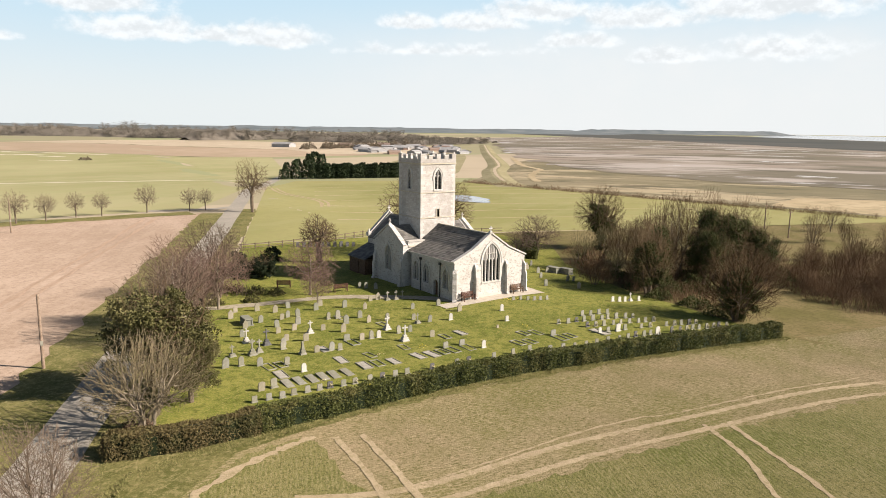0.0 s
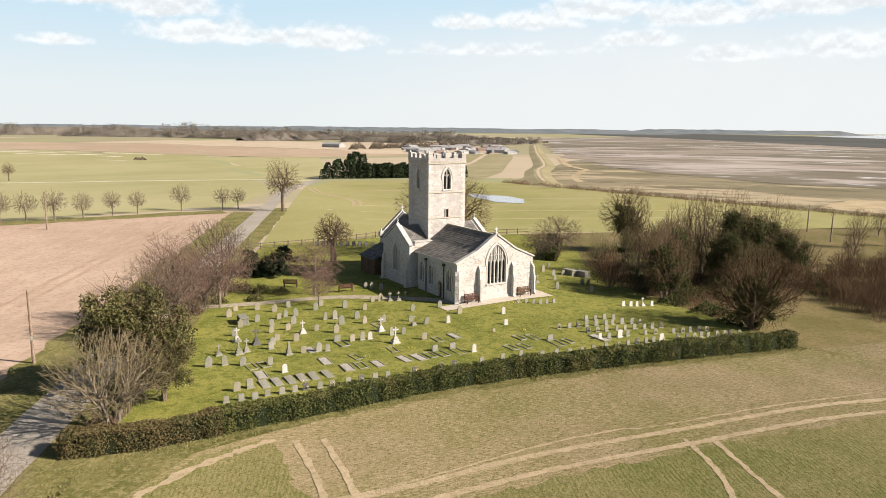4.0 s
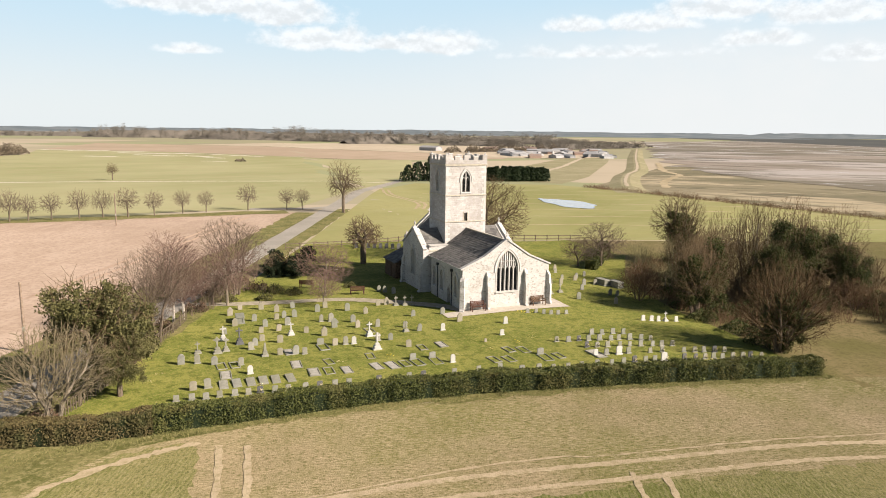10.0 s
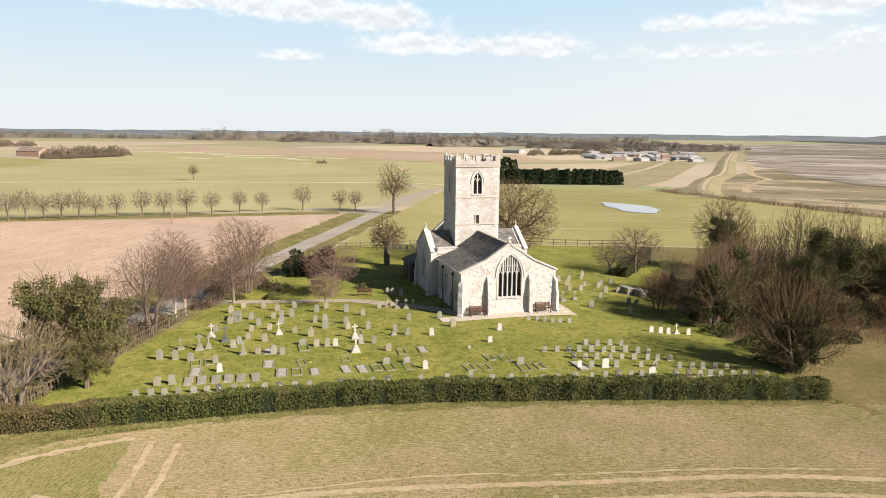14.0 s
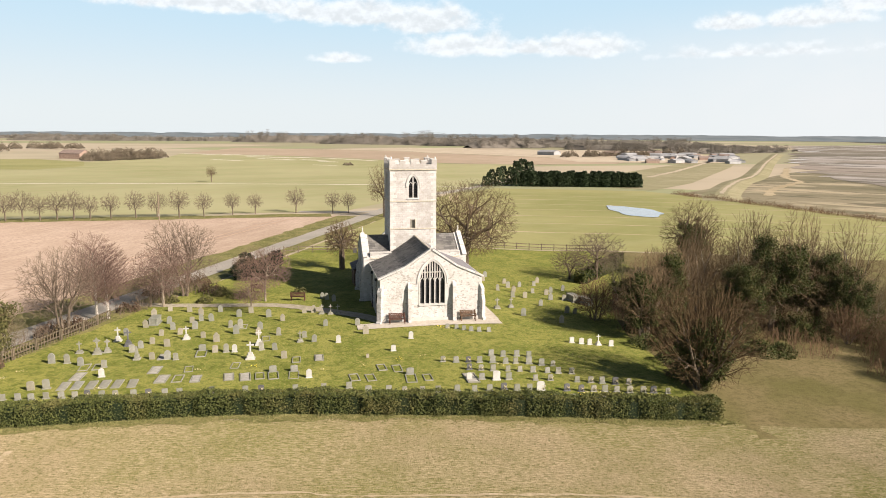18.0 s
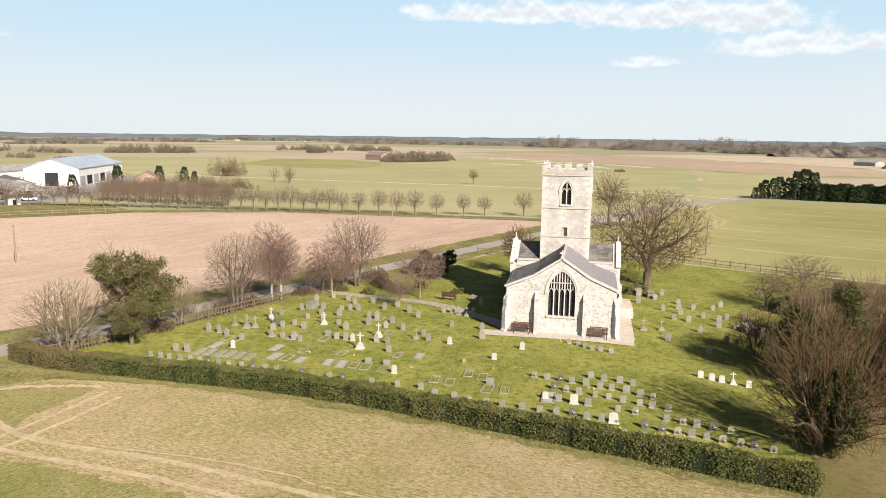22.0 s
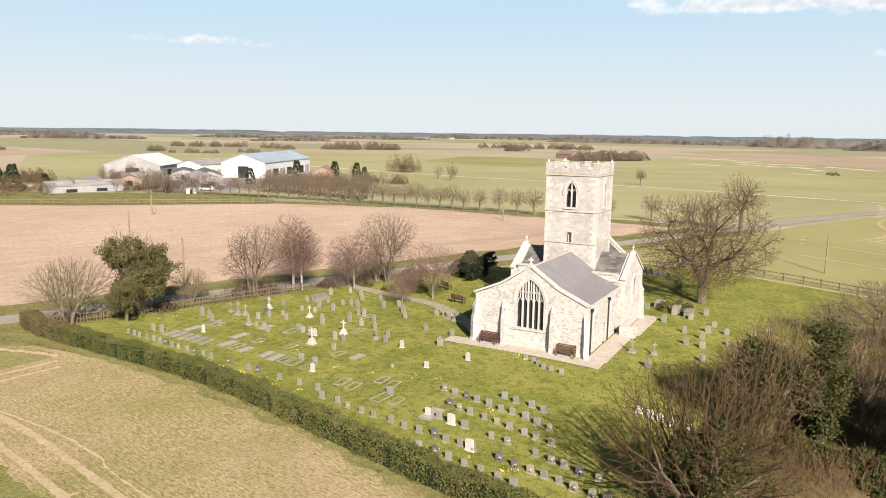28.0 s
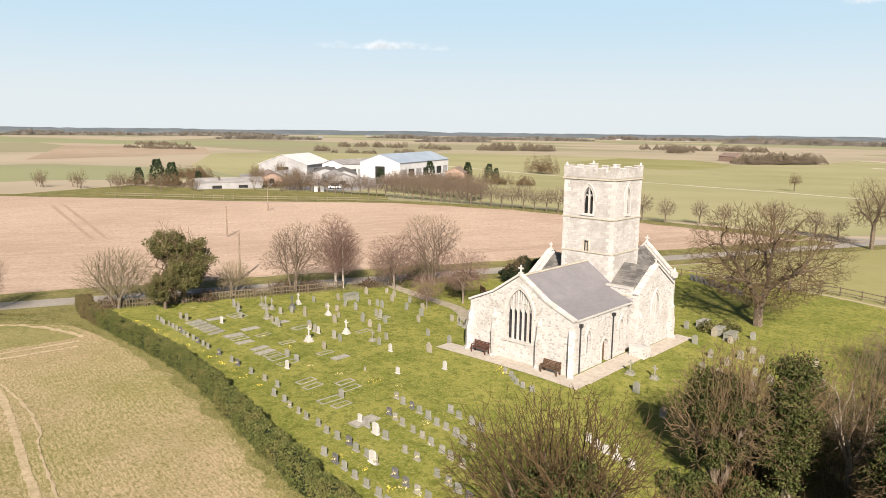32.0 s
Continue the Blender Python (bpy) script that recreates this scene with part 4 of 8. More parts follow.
def window(cx, z0, zs, w, apex, m, lights, parent=None, hood=True, tracery=True, name="window", deep=0.28):
    """A pointed window in a wall: frame, sill, mullions with cusped heads, glass set back."""
    win = thing(name, "", "")
    win.parent = church
    win.matrix_parent_inverse = church.matrix_basis.inverted()
    for key in ("label", "category"):
        if key in win:
            del win[key]
    g = m @ Matrix.Translation((0, deep, 0))
    bm = B()
    extrude_poly(bm, arch(cx, z0, zs, w, apex), 0.03, g)
    cpart("glass", bm, GLASS, win)
    if hood:
        cpart("hood_mould", arch_band(B(), cx, zs - 0.1, w + 0.36, apex + 0.24, 0.12, -0.09, m, zs - 0.25), DRESSED, win)
    cpart("frame", arch_band(B(), cx, zs, w - 0.02, apex - 0.01, 0.17, -0.035, m, z0), DRESSED, win)
    bm = B()
    box(bm, cx - w / 2 - 0.15, cx + w / 2 + 0.15, -0.10, deep, z0 - 0.14, z0 + 0.02, m)
    cpart("sill", bm, DRESSED, win)
    lw = w / lights
    hgt = apex - zs
    r = (hgt * hgt + w * w / 4) / w

    def top_at(x):
        u = abs(x - cx)
        return zs + math.sqrt(max(0.0, r * r - (u + r - w / 2) ** 2))
    for i in range(1, lights):
        x = cx - w / 2 + lw * i
        bm = B()
        box(bm, x - 0.05, x + 0.05, 0.06, deep, z0, top_at(x) + 0.02, m)
        cpart("mullion", bm, DRESSED, win)
    if tracery:
        for i in range(lights):
            x = cx - w / 2 + lw * (i + 0.5)
            bm = arch_band(B(), x, zs - 0.15, lw - 0.12, zs + lw * 0.55, 0.055, 0.14, m @ Matrix.Translation((0, 0.10, 0)), None, 5)
            cpart("tracery_head", bm, DRESSED, win)
        if lights > 3:
            for i in range(2 * lights):
                x = cx - w / 2 + lw * (i + 0.5) / 2 + lw * 0.0
                t = top_at(x)
                if t > zs + lw * 0.9 and i % 2 == 0:
                    x = cx - w / 2 + lw * (i / 2 + 0.5)
                    bm = B()
                    box(bm, x - 0.035, x + 0.035, 0.10, deep, zs + lw * 0.5, top_at(x) + 0.02, m)
                    cpart("mullion", bm, DRESSED, win)
            zt = zs + hgt * 0.42
            bm = B()
            box(bm, cx - w * 0.40, cx + w * 0.40, 0.10, deep, zt - 0.04, zt + 0.04, m)
            cpart("transom", bm, DRESSED, win)
    return win


def wall(name, outline, m, holes=(), mat=None, thick=0.7, label=""):
    return cpart(name, extrude_poly(B(), outline, thick, m, holes), mat or RUBBLE, None, label)


def quoins(x, y, z0, z1, dx, dy):
    """Alternating corner stones, 3 mm to 15 mm proud of the faces; dx, dy point into the building."""
    rng = random.Random(int(x * 7 + y * 13))
    z, i = z0, 0
    while z < z1 - 0.15:
        hh = rng.uniform(0.26, 0.36)
        lx, ly = (0.62, 0.32) if i % 2 else (0.32, 0.62)
        lx, ly = lx * rng.uniform(0.85, 1.15), ly * rng.uniform(0.85, 1.15)
        p = rng.uniform(0.012, 0.03)
        bm = B()
        xa, xb = sorted((x - dx * p, x + dx * lx))
        ya, yb = sorted((y - dy * p, y + dy * ly))
        box(bm, xa, xb, ya, yb, z + 0.012, min(z1, z + hh))
        bevelled(bm, 0.015)
        cpart("quoin", bm, DRESSED)
        z, i = z + hh, i + 1


def buttress(x0, x1, depth, z_low, z_mid, z_top, m):
    """Two-stage buttress with sloping offsets; local x along the wall, -y outwards."""
    bm = B()
    prof = [(0, 0), (-depth - 0.12, 0), (-depth - 0.12, 0.5), (-depth, 0.62), (-depth, z_low), (-depth * 0.72, z_mid),
            (-depth * 0.72, z_top - 0.55), (0, z_top)]
    ra = [bm.verts.new(m @ Vector((x0, p[0], p[1]))) for p in prof]
    rb = [bm.verts.new(m @ Vector((x1, p[0], p[1]))) for p in prof]
    k = len(prof)
    for i in range(k):
        bm.faces.new((ra[i], ra[(i + 1) % k], rb[(i + 1) % k], rb[i]))
    bm.faces.new(ra)
    bm.faces.new(rb[::-1])
    return cpart("buttress", bm, RUBBLE)


def roof(name, ridge0, ridge1, line, mat, courses, label="", thick=0.10, lap=0.02):
    """One roof slope: lapped courses of slates between a ridge and lower lines given as (offset, drop)."""
    r0, r1 = Vector(ridge0), Vector(ridge1)
    rng = random.Random(len(name) + int(r0.x * 10))
    pts = [Vector((0, 0, 0))] + [Vector(p) for p in line]
    verts, faces = [], []
    total = sum((b - a).length for a, b in zip(pts, pts[1:]))
    length = (r1 - r0).length
    along = (r1 - r0) / length

    def at(s):
        for a, b in zip(pts, pts[1:]):
            l = (b - a).length
            if s <= l + 1e-6:
                return a + (b - a) * (s / l), (b - a).normalized()
            s -= l
        return pts[-1], (pts[-1] - pts[-2]).normalized()
    step = total / courses
    for c in range(courses):
        p0, d0 = at(c * step)
        p1, d1 = at(min(total, (c + 1) * step + 0.03))
        nrm = along.cross(d1)
        if nrm.z < 0:
            nrm = -nrm
        w, x = 0.0, 0.0
        x = -rng.uniform(0.1, 0.5) if c % 2 else 0.0
        while x < length:
            w = rng.uniform(0.42, 0.62)
            a, b = max(0.0, x), min(length, x + w - 0.012)
            if b - a > 0.05:
                lift = lap + rng.uniform(0, 0.012)
                q = [r0 + along * a + p0 + nrm * 0.005, r0 + along * b + p0 + nrm * 0.005,
                     r0 + along * b + p1 + nrm * lift, r0 + along * a + p1 + nrm * lift]
                base = len(verts)
                verts += [tuple(v) for v in q] + [tuple(v - nrm * thick * 0.35) for v in (q[3], q[2])]
                faces += [(base, base + 1, base + 2, base + 3), (base + 3, base + 2, base + 5, base + 4)]
            x += w
    base = len(verts)
    for p in pts:
        for s in (0, length):
            verts.append(tuple(r0 + along * s + p - Vector((0, 0, 0.004))))
            verts.append(tuple(r0 + along * s + p - Vector((0, 0, thick))))
    for i in range(len(pts) - 1):
        n = base + 4 * i
        faces += [(n, n + 2, n + 6, n + 4), (n + 1, n + 5, n + 7, n + 3), (n, n + 4, n + 5, n + 1), (n + 2, n + 3, n + 7, n + 6)]
    n = base + 4 * (len(pts) - 1)
    faces.append((n, n + 2, n + 3, n + 1))
    me = bpy.data.meshes.new(name)
    me.from_pydata(verts, [], faces)
    me.materials.append(mat)
    return cpart(name, me, mat, None, label)


def coping(points, width, thick, proud, m):
    """Coping stones along a gable line, each its own block."""
    for (x0, z0), (x1, z1) in zip(points, points[1:]):
        n = max(1, int(math.hypot(x1 - x0, z1 - z0) / 0.75))
        for i in range(n):
            a, b = i / n, (i + 1) / n - 0.012
            bm = B()
            pa, pb = Vector((x0 + (x1 - x0) * a, 0, z0 + (z1 - z0) * a)), Vector((x0 + (x1 - x0) * b, 0, z0 + (z1 - z0) * b))
            up = Vector((-(pb - pa).z, 0, (pb - pa).x)).normalized()
            if up.z < 0:
                up = -up
            vs = []
            for p in (pa, pb):
                for o, y in ((0, -proud), (thick, -proud), (thick, width), (0, width)):
                    q = p + up * o
                    vs.append(bm.verts.new(m @ Vector((q.x, y, q.z))))
            for f in ((0, 1, 2, 3), (7, 6, 5, 4), (0, 4, 5, 1), (1, 5, 6, 2), (2, 6, 7, 3), (3, 7, 4, 0)):
                bm.faces.new([vs[k] for k in f])
            cpart("coping_stone", bm, DRESSED)


def cross_finial(x, y, z, facing=0.0):
    m = pose(x, y, z, 0, 0, facing)
    bm = B()
    box(bm, -0.14, 0.14, -0.14, 0.14, 0, 0.16, m)
    box(bm, -0.055, 0.055, -0.05, 0.05, 0.16, 0.72, m)
    box(bm, -0.24, 0.24, -0.049, 0.049, 0.42, 0.53, m)
    cpart("cross_finial", bm, DRESSED)


# chancel
ZE, ZK, ZA, KX = 4.55, 5.62, 7.30, 2.55
mE = wall_frame(CX, E0, 0)
gable = [(-5.0, GZ - 0.4), (5.0, GZ - 0.4), (5.0, ZE), (KX, ZK), (0, ZA), (-KX, ZK), (-5.0, ZE)]
east_arch = arch(0.1, 2.05, 4.35, 2.45, 6.30)
wall("wall_east", gable, mE, [east_arch], label="rubble gable wall with the great east window")
window(0.1, 2.05, 4.35, 2.45, 6.30, mE, 5)
coping([(-5.15, ZE + 0.02), (-KX, ZK + 0.06), (0, ZA + 0.08)], 0.42, 0.16, 0.10, mE)
coping([(5.15, ZE + 0.02), (KX, ZK + 0.06), (0, ZA + 0.08)], 0.42, 0.16, 0.10, mE)
cross_finial(CX, E0 + 0.15, ZA + 0.18)
for bx in (-2.35, 2.05):
    buttress(bx, bx + 0.36, 0.5, 2.6, 3.1, 4.3, mE)
for sx, ang in ((-5.0, -35), (5.0, 35)):
    buttress(-0.22, 0.22, 0.5, 2.3, 2.8, 4.0, pose(CX + sx - (0.1 if sx > 0 else -0.1), E0 + 0.1, 0, 0, 0, ang))
bm = B()
box(bm, XN - 0.06, XS + 0.06, E0 - 0.08, E0 + 0.02, GZ - 0.4, GZ + 0.42)
cpart("plinth", bm, DRESSED)
quoins(XN, E0, GZ + 0.42, ZE, 1, 1)
quoins(XS, E0, GZ + 0.42, ZE, -1, 1)

mN = wall_frame(XN, AY0, 270)          # local x runs towards -y
mS = wall_frame(XS, E0, 90)            # local x runs towards +y
LEN = AY0 - E0
wall("wall_north", [(0.7, GZ - 0.4), (LEN - 0.7, GZ - 0.4), (LEN - 0.7, ZE - 0.05), (0.7, ZE - 0.05)], mN, [
    arch(1.7, 1.5, 2.9, 1.1, 3.7), arch(3.7, 1.5, 2.9, 1.1, 3.7), arch(7.4, 1.5, 2.9, 1.0, 3.7), arch(5.6, GZ + 0.02, 1.7, 0.85, 2.2)], label="shaded rubble side wall of the chancel")
for wx in (1.7, 3.7, 7.4):
    window(wx, 1.5, 2.9, 1.1 if wx < 7 else 1.0, 3.7, mN, 2)
wall("wall_south", [(0.7, GZ - 0.4), (LEN - 0.7, GZ - 0.4), (LEN - 0.7, ZE - 0.05), (0.7, ZE - 0.05)], mS, [
    arch(2.4, 1.5, 2.9, 0.62, 3.45), arch(7.4, 1.5, 2.9, 0.62, 3.45), arch(4.9, GZ + 0.02, 1.75, 0.9, 2.3)], label="sunlit rubble side wall of the chancel")
for wx in (2.4, 7.4):
    window(wx, 1.5, 2.9, 0.62, 3.45, mS, 1, None, True, False)
for wm, dx in ((mN, 5.6), (mS, 4.9)):
    bm = extrude_poly(B(), arch(dx, GZ + 0.03, 1.75, 0.86, 2.25), 0.06, wm @ Matrix.Translation((0, 0.3, 0)))
    door = cpart("priest_door", bm, WOOD_DARK_AND_SHADE, None, "small dark plank door")
    cpart("door_frame", arch_band(B(), dx, 1.75, 0.9, 2.28, 0.15, -0.04, wm, GZ), DRESSED, door)
for wm, spots in ((mN, (2.75, 6.5)), (mS, (1.05, 5.9))):
    for px in spots:
        bm = B()
        bmesh.ops.create_cone(bm, cap_ends=True, segments=8, radius1=0.055, radius2=0.055, depth=3.75, matrix=wm @ pose(px, -0.10, 2.2))
        box(bm, px - 0.13, px + 0.13, -0.24, -0.015, 4.0, 4.25, wm)
        cpart("downpipe", bm, IRON)
for wm in (mN, mS):
    bm = B()
    box(bm, 0.2 if wm is mN else 0.4, LEN - 0.2, -0.16, 0.05, ZE - 0.05, ZE + 0.10, wm)
    cpart("eaves_cornice", bm, DRESSED)
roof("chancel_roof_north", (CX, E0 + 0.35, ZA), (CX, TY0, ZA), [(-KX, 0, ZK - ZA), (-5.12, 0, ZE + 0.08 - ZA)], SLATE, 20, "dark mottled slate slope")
roof("chancel_roof_south", (CX, E0 + 0.35, ZA), (CX, TY0, ZA), [(KX, 0, ZK - ZA), (5.12, 0, ZE + 0.08 - ZA)], SLATE_SUNLIT, 20, "smooth purple grey roof slope, colour lightened for the sun", 0.10, 0.006)
bm = B()
box(bm, CX - 0.13, CX + 0.13, E0 + 0.4, TY0, ZA - 0.02, ZA + 0.10)
cpart("ridge_tiles", bevelled(bm, 0.03), MOULD)

# tower
TW, TD = TX1 - TX0, TY1 - TY0
TCX, TCY = (TX0 + TX1) / 2, (TY0 + TY1) / 2
for nm, x, y, face, w in (("tower_wall_east", TCX, TY0, 0, TW), ("tower_wall_south", TX1, TCY, 90, TD), ("tower_wall_west", TCX, TY1, 180, TW),
                          ("tower_wall_north", TX0, TCY, 270, TD)):
    m = wall_frame(x, y, face)
    hw = w / 2 - (0 if face in (0, 180) else 0.55)
    bw = 1.0 if face in (0, 180) else 0.85
    belfry = arch(0, 11.45, 12.85, bw, 13.85)
    holes = [belfry]
    if face == 0:
        holes.append([(-0.2, 8.15), (0.2, 8.15), (0.2, 9.1), (-0.2, 9.1)])
    wall(nm, [(-hw, GZ), (hw, GZ), (hw, 14.5), (-hw, 14.5)], m, holes, RUBBLE_TOWER, 0.55, "tall coursed stone tower wall")
    bel = window(0, 11.45, 12.85, bw, 13.85, m, 2, None, True, True, "belfry_window", 0.34)
    for k in range(12):
        z = 11.55 + 0.17 * k
        ww = bw / 2 if z < 12.85 else bw / 2 * max(0.15, 1 - ((z - 12.85) / 1.0) ** 1.6)
        bm = B()
        box(bm, -ww, ww, -0.09, 0.09, -0.012, 0.012, m @ pose(0, 0.24, z, -38))
        cpart("louvre", bm, LOUVRE, bel)
    if face == 0:
        bm = B()
        box(bm, -0.2, 0.2, 0.3, 0.34, 8.15, 9.1, m)
        cpart("slit_shutter", bm, MOULD)
        for sx in (-0.3, 0.2):
            bm = B()
            box(bm, sx, sx + 0.1, -0.05, 0.2, 8.05, 9.2, m)
            cpart("slit_jamb", bm, MOULD)


def ring(name, x0, x1, y0, y1, z0, z1, out, mat, inner=0.3):
    bm = B()
    for a in ((x0 - out, x1 + out, y0 - out, y0 + inner), (x0 - out, x1 + out, y1 - inner, y1 + out),
              (x0 - out, x0 + inner, y0 + inner, y1 - inner), (x1 - inner, x1 + out, y0 + inner, y1 - inner)):
        box(bm, *a, z0, z1)
    return cpart(name, bm, mat)


for zs in (8.05, 11.05):
    ring("string_course", TX0, TX1, TY0, TY1, zs, zs + 0.11, 0.08, MOULD)
ring("cornice", TX0, TX1, TY0, TY1, 14.45, 14.60, 0.10, MOULD)
ring("parapet", TX0, TX1, TY0, TY1, 14.62, 15.08, 0.06, RUBBLE_TOWER, 0.28)
for face, w in ((0, TW), (90, TD), (180, TW), (270, TD)):
    m = wall_frame(*{0: (TCX, TY0), 90: (TX1, TCY), 180: (TCX, TY1), 270: (TX0, TCY)}[face], face)
    gap = (w + 0.12 - 5 * 0.58) / 4
    for k in range(5):
        if face in (90, 270) and k in (0, 4):
            continue
        x, top = -w / 2 - 0.06 + k * (0.58 + gap), 15.56 if k % 2 == 0 else 15.42
        back = 0.26 if 0 < k < 4 or face in (90, 270) else 0.6
        merlon = cpart("merlon", box(B(), x, x + 0.58, -0.06, back, 15.08, top, m), RUBBLE_TOWER)
        cpart("merlon_cap", bevelled(box(B(), x - 0.03, x + 0.61, -0.09, back + 0.05, top, top + 0.10, m), 0.025), DRESSED, merlon)
for x in (TX0 + 0.12, TX1 - 0.12):
    for y in (TY0 + 0.12, TY1 - 0.12):
        bm = B()
        bmesh.ops.create_cone(bm, cap_ends=True, segments=8, radius1=0.13, radius2=0.05, depth=0.26, matrix=pose(x, y, 15.78))
        cpart("pinnacle_stump", bm, DRESSED)
bm = B()
box(bm, TX0 + 0.2, TX1 - 0.2, TY0 + 0.2, TY1 - 0.2, 14.6, 14.72)
cpart("tower_roof", bm, LEAD)
for x, dx in ((TX0, 1), (TX1, -1)):
    for y, dy in ((TY0, 1), (TY1, -1)):
        quoins(x, y, 4.4 if dy > 0 else 6.5, 14.4, dx, dy)


# transepts
def transept(side, x_gable, x_in, face, label):
    m = wall_frame(x_gable, (AY0 + AY1) / 2, face)
    hw = (AY1 - AY0) / 2
    zt, za = 5.15, 7.25
    a = arch(0, 1.9, 3.6, 1.35, 5.0)
    wall("transept_gable_" + side, [(-hw, GZ - 0.4), (hw, GZ - 0.4), (hw, zt), (0.001, za), (-hw, zt)], m, [a], label=label)
    window(0, 1.9, 3.6, 1.35, 5.0, m, 3)
    coping([(-hw - 0.08, zt + 0.05), (0, za + 0.08)], 0.4, 0.15, 0.08, m)
    coping([(hw + 0.08, zt + 0.05), (0, za + 0.08)], 0.4, 0.15, 0.08, m)
    cross_finial(*(m @ Vector((0, 0.2, za + 0.12))), face)
    sgn = 1 if x_in > x_gable else -1
    for y, f in ((AY0, 0), (AY1, 180)):
        x0, x1 = sorted((x_gable + 0.7 * sgn, x_in))
        mm = wall_frame((x0 + x1) / 2, y, f)
        w2 = (x1 - x0) / 2
        wall("transept_wall_" + side, [(-w2, GZ - 0.4), (w2, GZ - 0.4), (w2, zt + 0.45), (-w2, zt + 0.45)], mm, [], None, 0.45)
        bm = box(B(), -w2, w2, -0.08, 0.5, zt + 0.45, zt + 0.58, mm)
        cpart("parapet_coping", bm, DRESSED)
        bm = box(B(), -w2, w2, -0.09, 0.02, zt - 0.15, zt - 0.03, mm)
        cpart("string_course", bm, MOULD)
    mat = SLATE
    for sy in (-1, 1):
        xa, xb = sorted((x_gable + 0.35 * sgn, x_in))
        roof("transept_roof_" + side, (xa, TCY, za - 0.06), (xb, TCY, za - 0.06), [(0, sy * (hw - 0.5), zt + 0.2 - za)], mat, 12)
    for f in (-1, 1):
        y = AY0 if f < 0 else AY1
        quoins(x_gable, y, GZ, zt, sgn, -f)
    for f in (-1, 1):
        buttress(f * (hw - 0.3) - 0.24, f * (hw - 0.3) + 0.24, 0.38, 2.1, 2.6, 3.8, m)


transept("north", ANX, TX0, 270, "rubble transept gable with a pointed window")
transept("south", ASX, TX1, 90, "sunlit transept gable with a tall pointed window")

# nave, with a low aisle and vestry on its shaded side
NY1, NZE, NZA = 79.8, 4.4, 7.45
NX0, NX1 = 46.0, 52.2
mW = wall_frame((NX0 + NX1) / 2, NY1, 180)
wall("nave_gable", [(-3.1, GZ - 0.4), (3.1, GZ - 0.4), (3.1, NZE + 0.3), (0.001, NZA + 0.1), (-3.1, NZE + 0.3)], mW, [arch(0, 2.2, 4.2, 2.0, 6.0)])
window(0, 2.2, 4.2, 2.0, 6.0, mW, 3)
coping([(-3.2, NZE + 0.35), (0, NZA + 0.2)], 0.4, 0.15, 0.08, mW)
coping([(3.2, NZE + 0.35), (0, NZA + 0.2)], 0.4, 0.15, 0.08, mW)
cross_finial((NX0 + NX1) / 2, NY1 - 0.2, NZA + 0.25)
for x, f in ((NX0, 270), (NX1, 90)):
    mm = wall_frame(x, (AY1 + NY1) / 2, f)
    w2 = (NY1 - 0.7 - AY1) / 2
    wall("nave_wall", [(-w2 - (0.35 if f == 90 else -0.35), GZ - 0.4), (w2 - (0.35 if f == 90 else -0.35), GZ - 0.4), (w2 - (0.35 if f == 90 else -0.35), NZE), (-w2 - (0.35 if f == 90 else -0.35), NZE)], mm,
         [arch(0, 1.9, 3.2, 1.0, 3.95)] if f == 90 else [])
    if f == 90:
        window(0, 1.9, 3.2, 1.0, 3.95, mm, 2)
for sx in (-1, 1):
    roof("nave_roof", ((NX0 + NX1) / 2, TY1, NZA), ((NX0 + NX1) / 2, NY1 - 0.35, NZA), [(sx * 3.3, 0, NZE + 0.1 - NZA)], SLATE, 16)
for x in (NX0, NX1):
    bm = box(B(), x - 0.25, x + 0.25, NY1 - 0.55, NY1 + 0.05, NZE + 0.2, NZE + 0.7)
    bmesh.ops.create_cone(bm, cap_ends=True, segments=4, radius1=0.24, radius2=0.02, depth=0.5, matrix=pose(x, NY1 - 0.25, NZE + 0.95, 0, 0, 45))
    cpart("pinnacle", bm, DRESSED)
# The lean-to wall's dark colour stands in for the shade it lies in.
bm = B()
box(bm, 43.1, NX0 - 0.01, 75.6, 79.6, GZ - 0.4, 2.3)
cpart("vestry_wall", bm, WOOD_DARK_AND_SHADE, None, "low lean-to wall, coloured dark for its shade")
roof("vestry_roof", (NX0, 75.4, 3.7), (NX0, 79.8, 3.7), [(-3.1, 0, -1.35)], SLATE, 10)
bm = box(B(), 43.03, 43.1, 77.2, 78.1, GZ, 2.0)
cpart("vestry_door", bm, WOOD_DARK_AND_SHADE)
bm = box(B(), 54.8, 56.2, 66.2, 67.3, GZ - 0.3, 1.25)
cpart("oil_store", bm, RUBBLE, None, "small stone lean-to by the wall")
bm = B()
for x0, x1, y0, y1 in ((41.9, 55.9, 56.6, E0 - 0.08), (54.36, 56.0, E0 - 0.08, 67.2), (ASX + 0.12, 56.4, 67.2, 75.0)):
    k = 6
    for i in range(k):
        for j in range(k):
            xa, xb = x0 + (x1 - x0) * i / k, x0 + (x1 - x0) * (i + 1) / k
            ya, yb = y0 + (y1 - y0) * j / k, y0 + (y1 - y0) * (j + 1) / k
            bm.faces.new([bm.verts.new((x, y, h(x, y) + 0.075)) for x, y in ((xa, ya), (xb, ya), (xb, yb), (xa, yb))])
apron = part("paving_apron", bm, PAVING, None)
tagged(apron, "pale stone paving round the foot of the church", "paving", "", "structure")


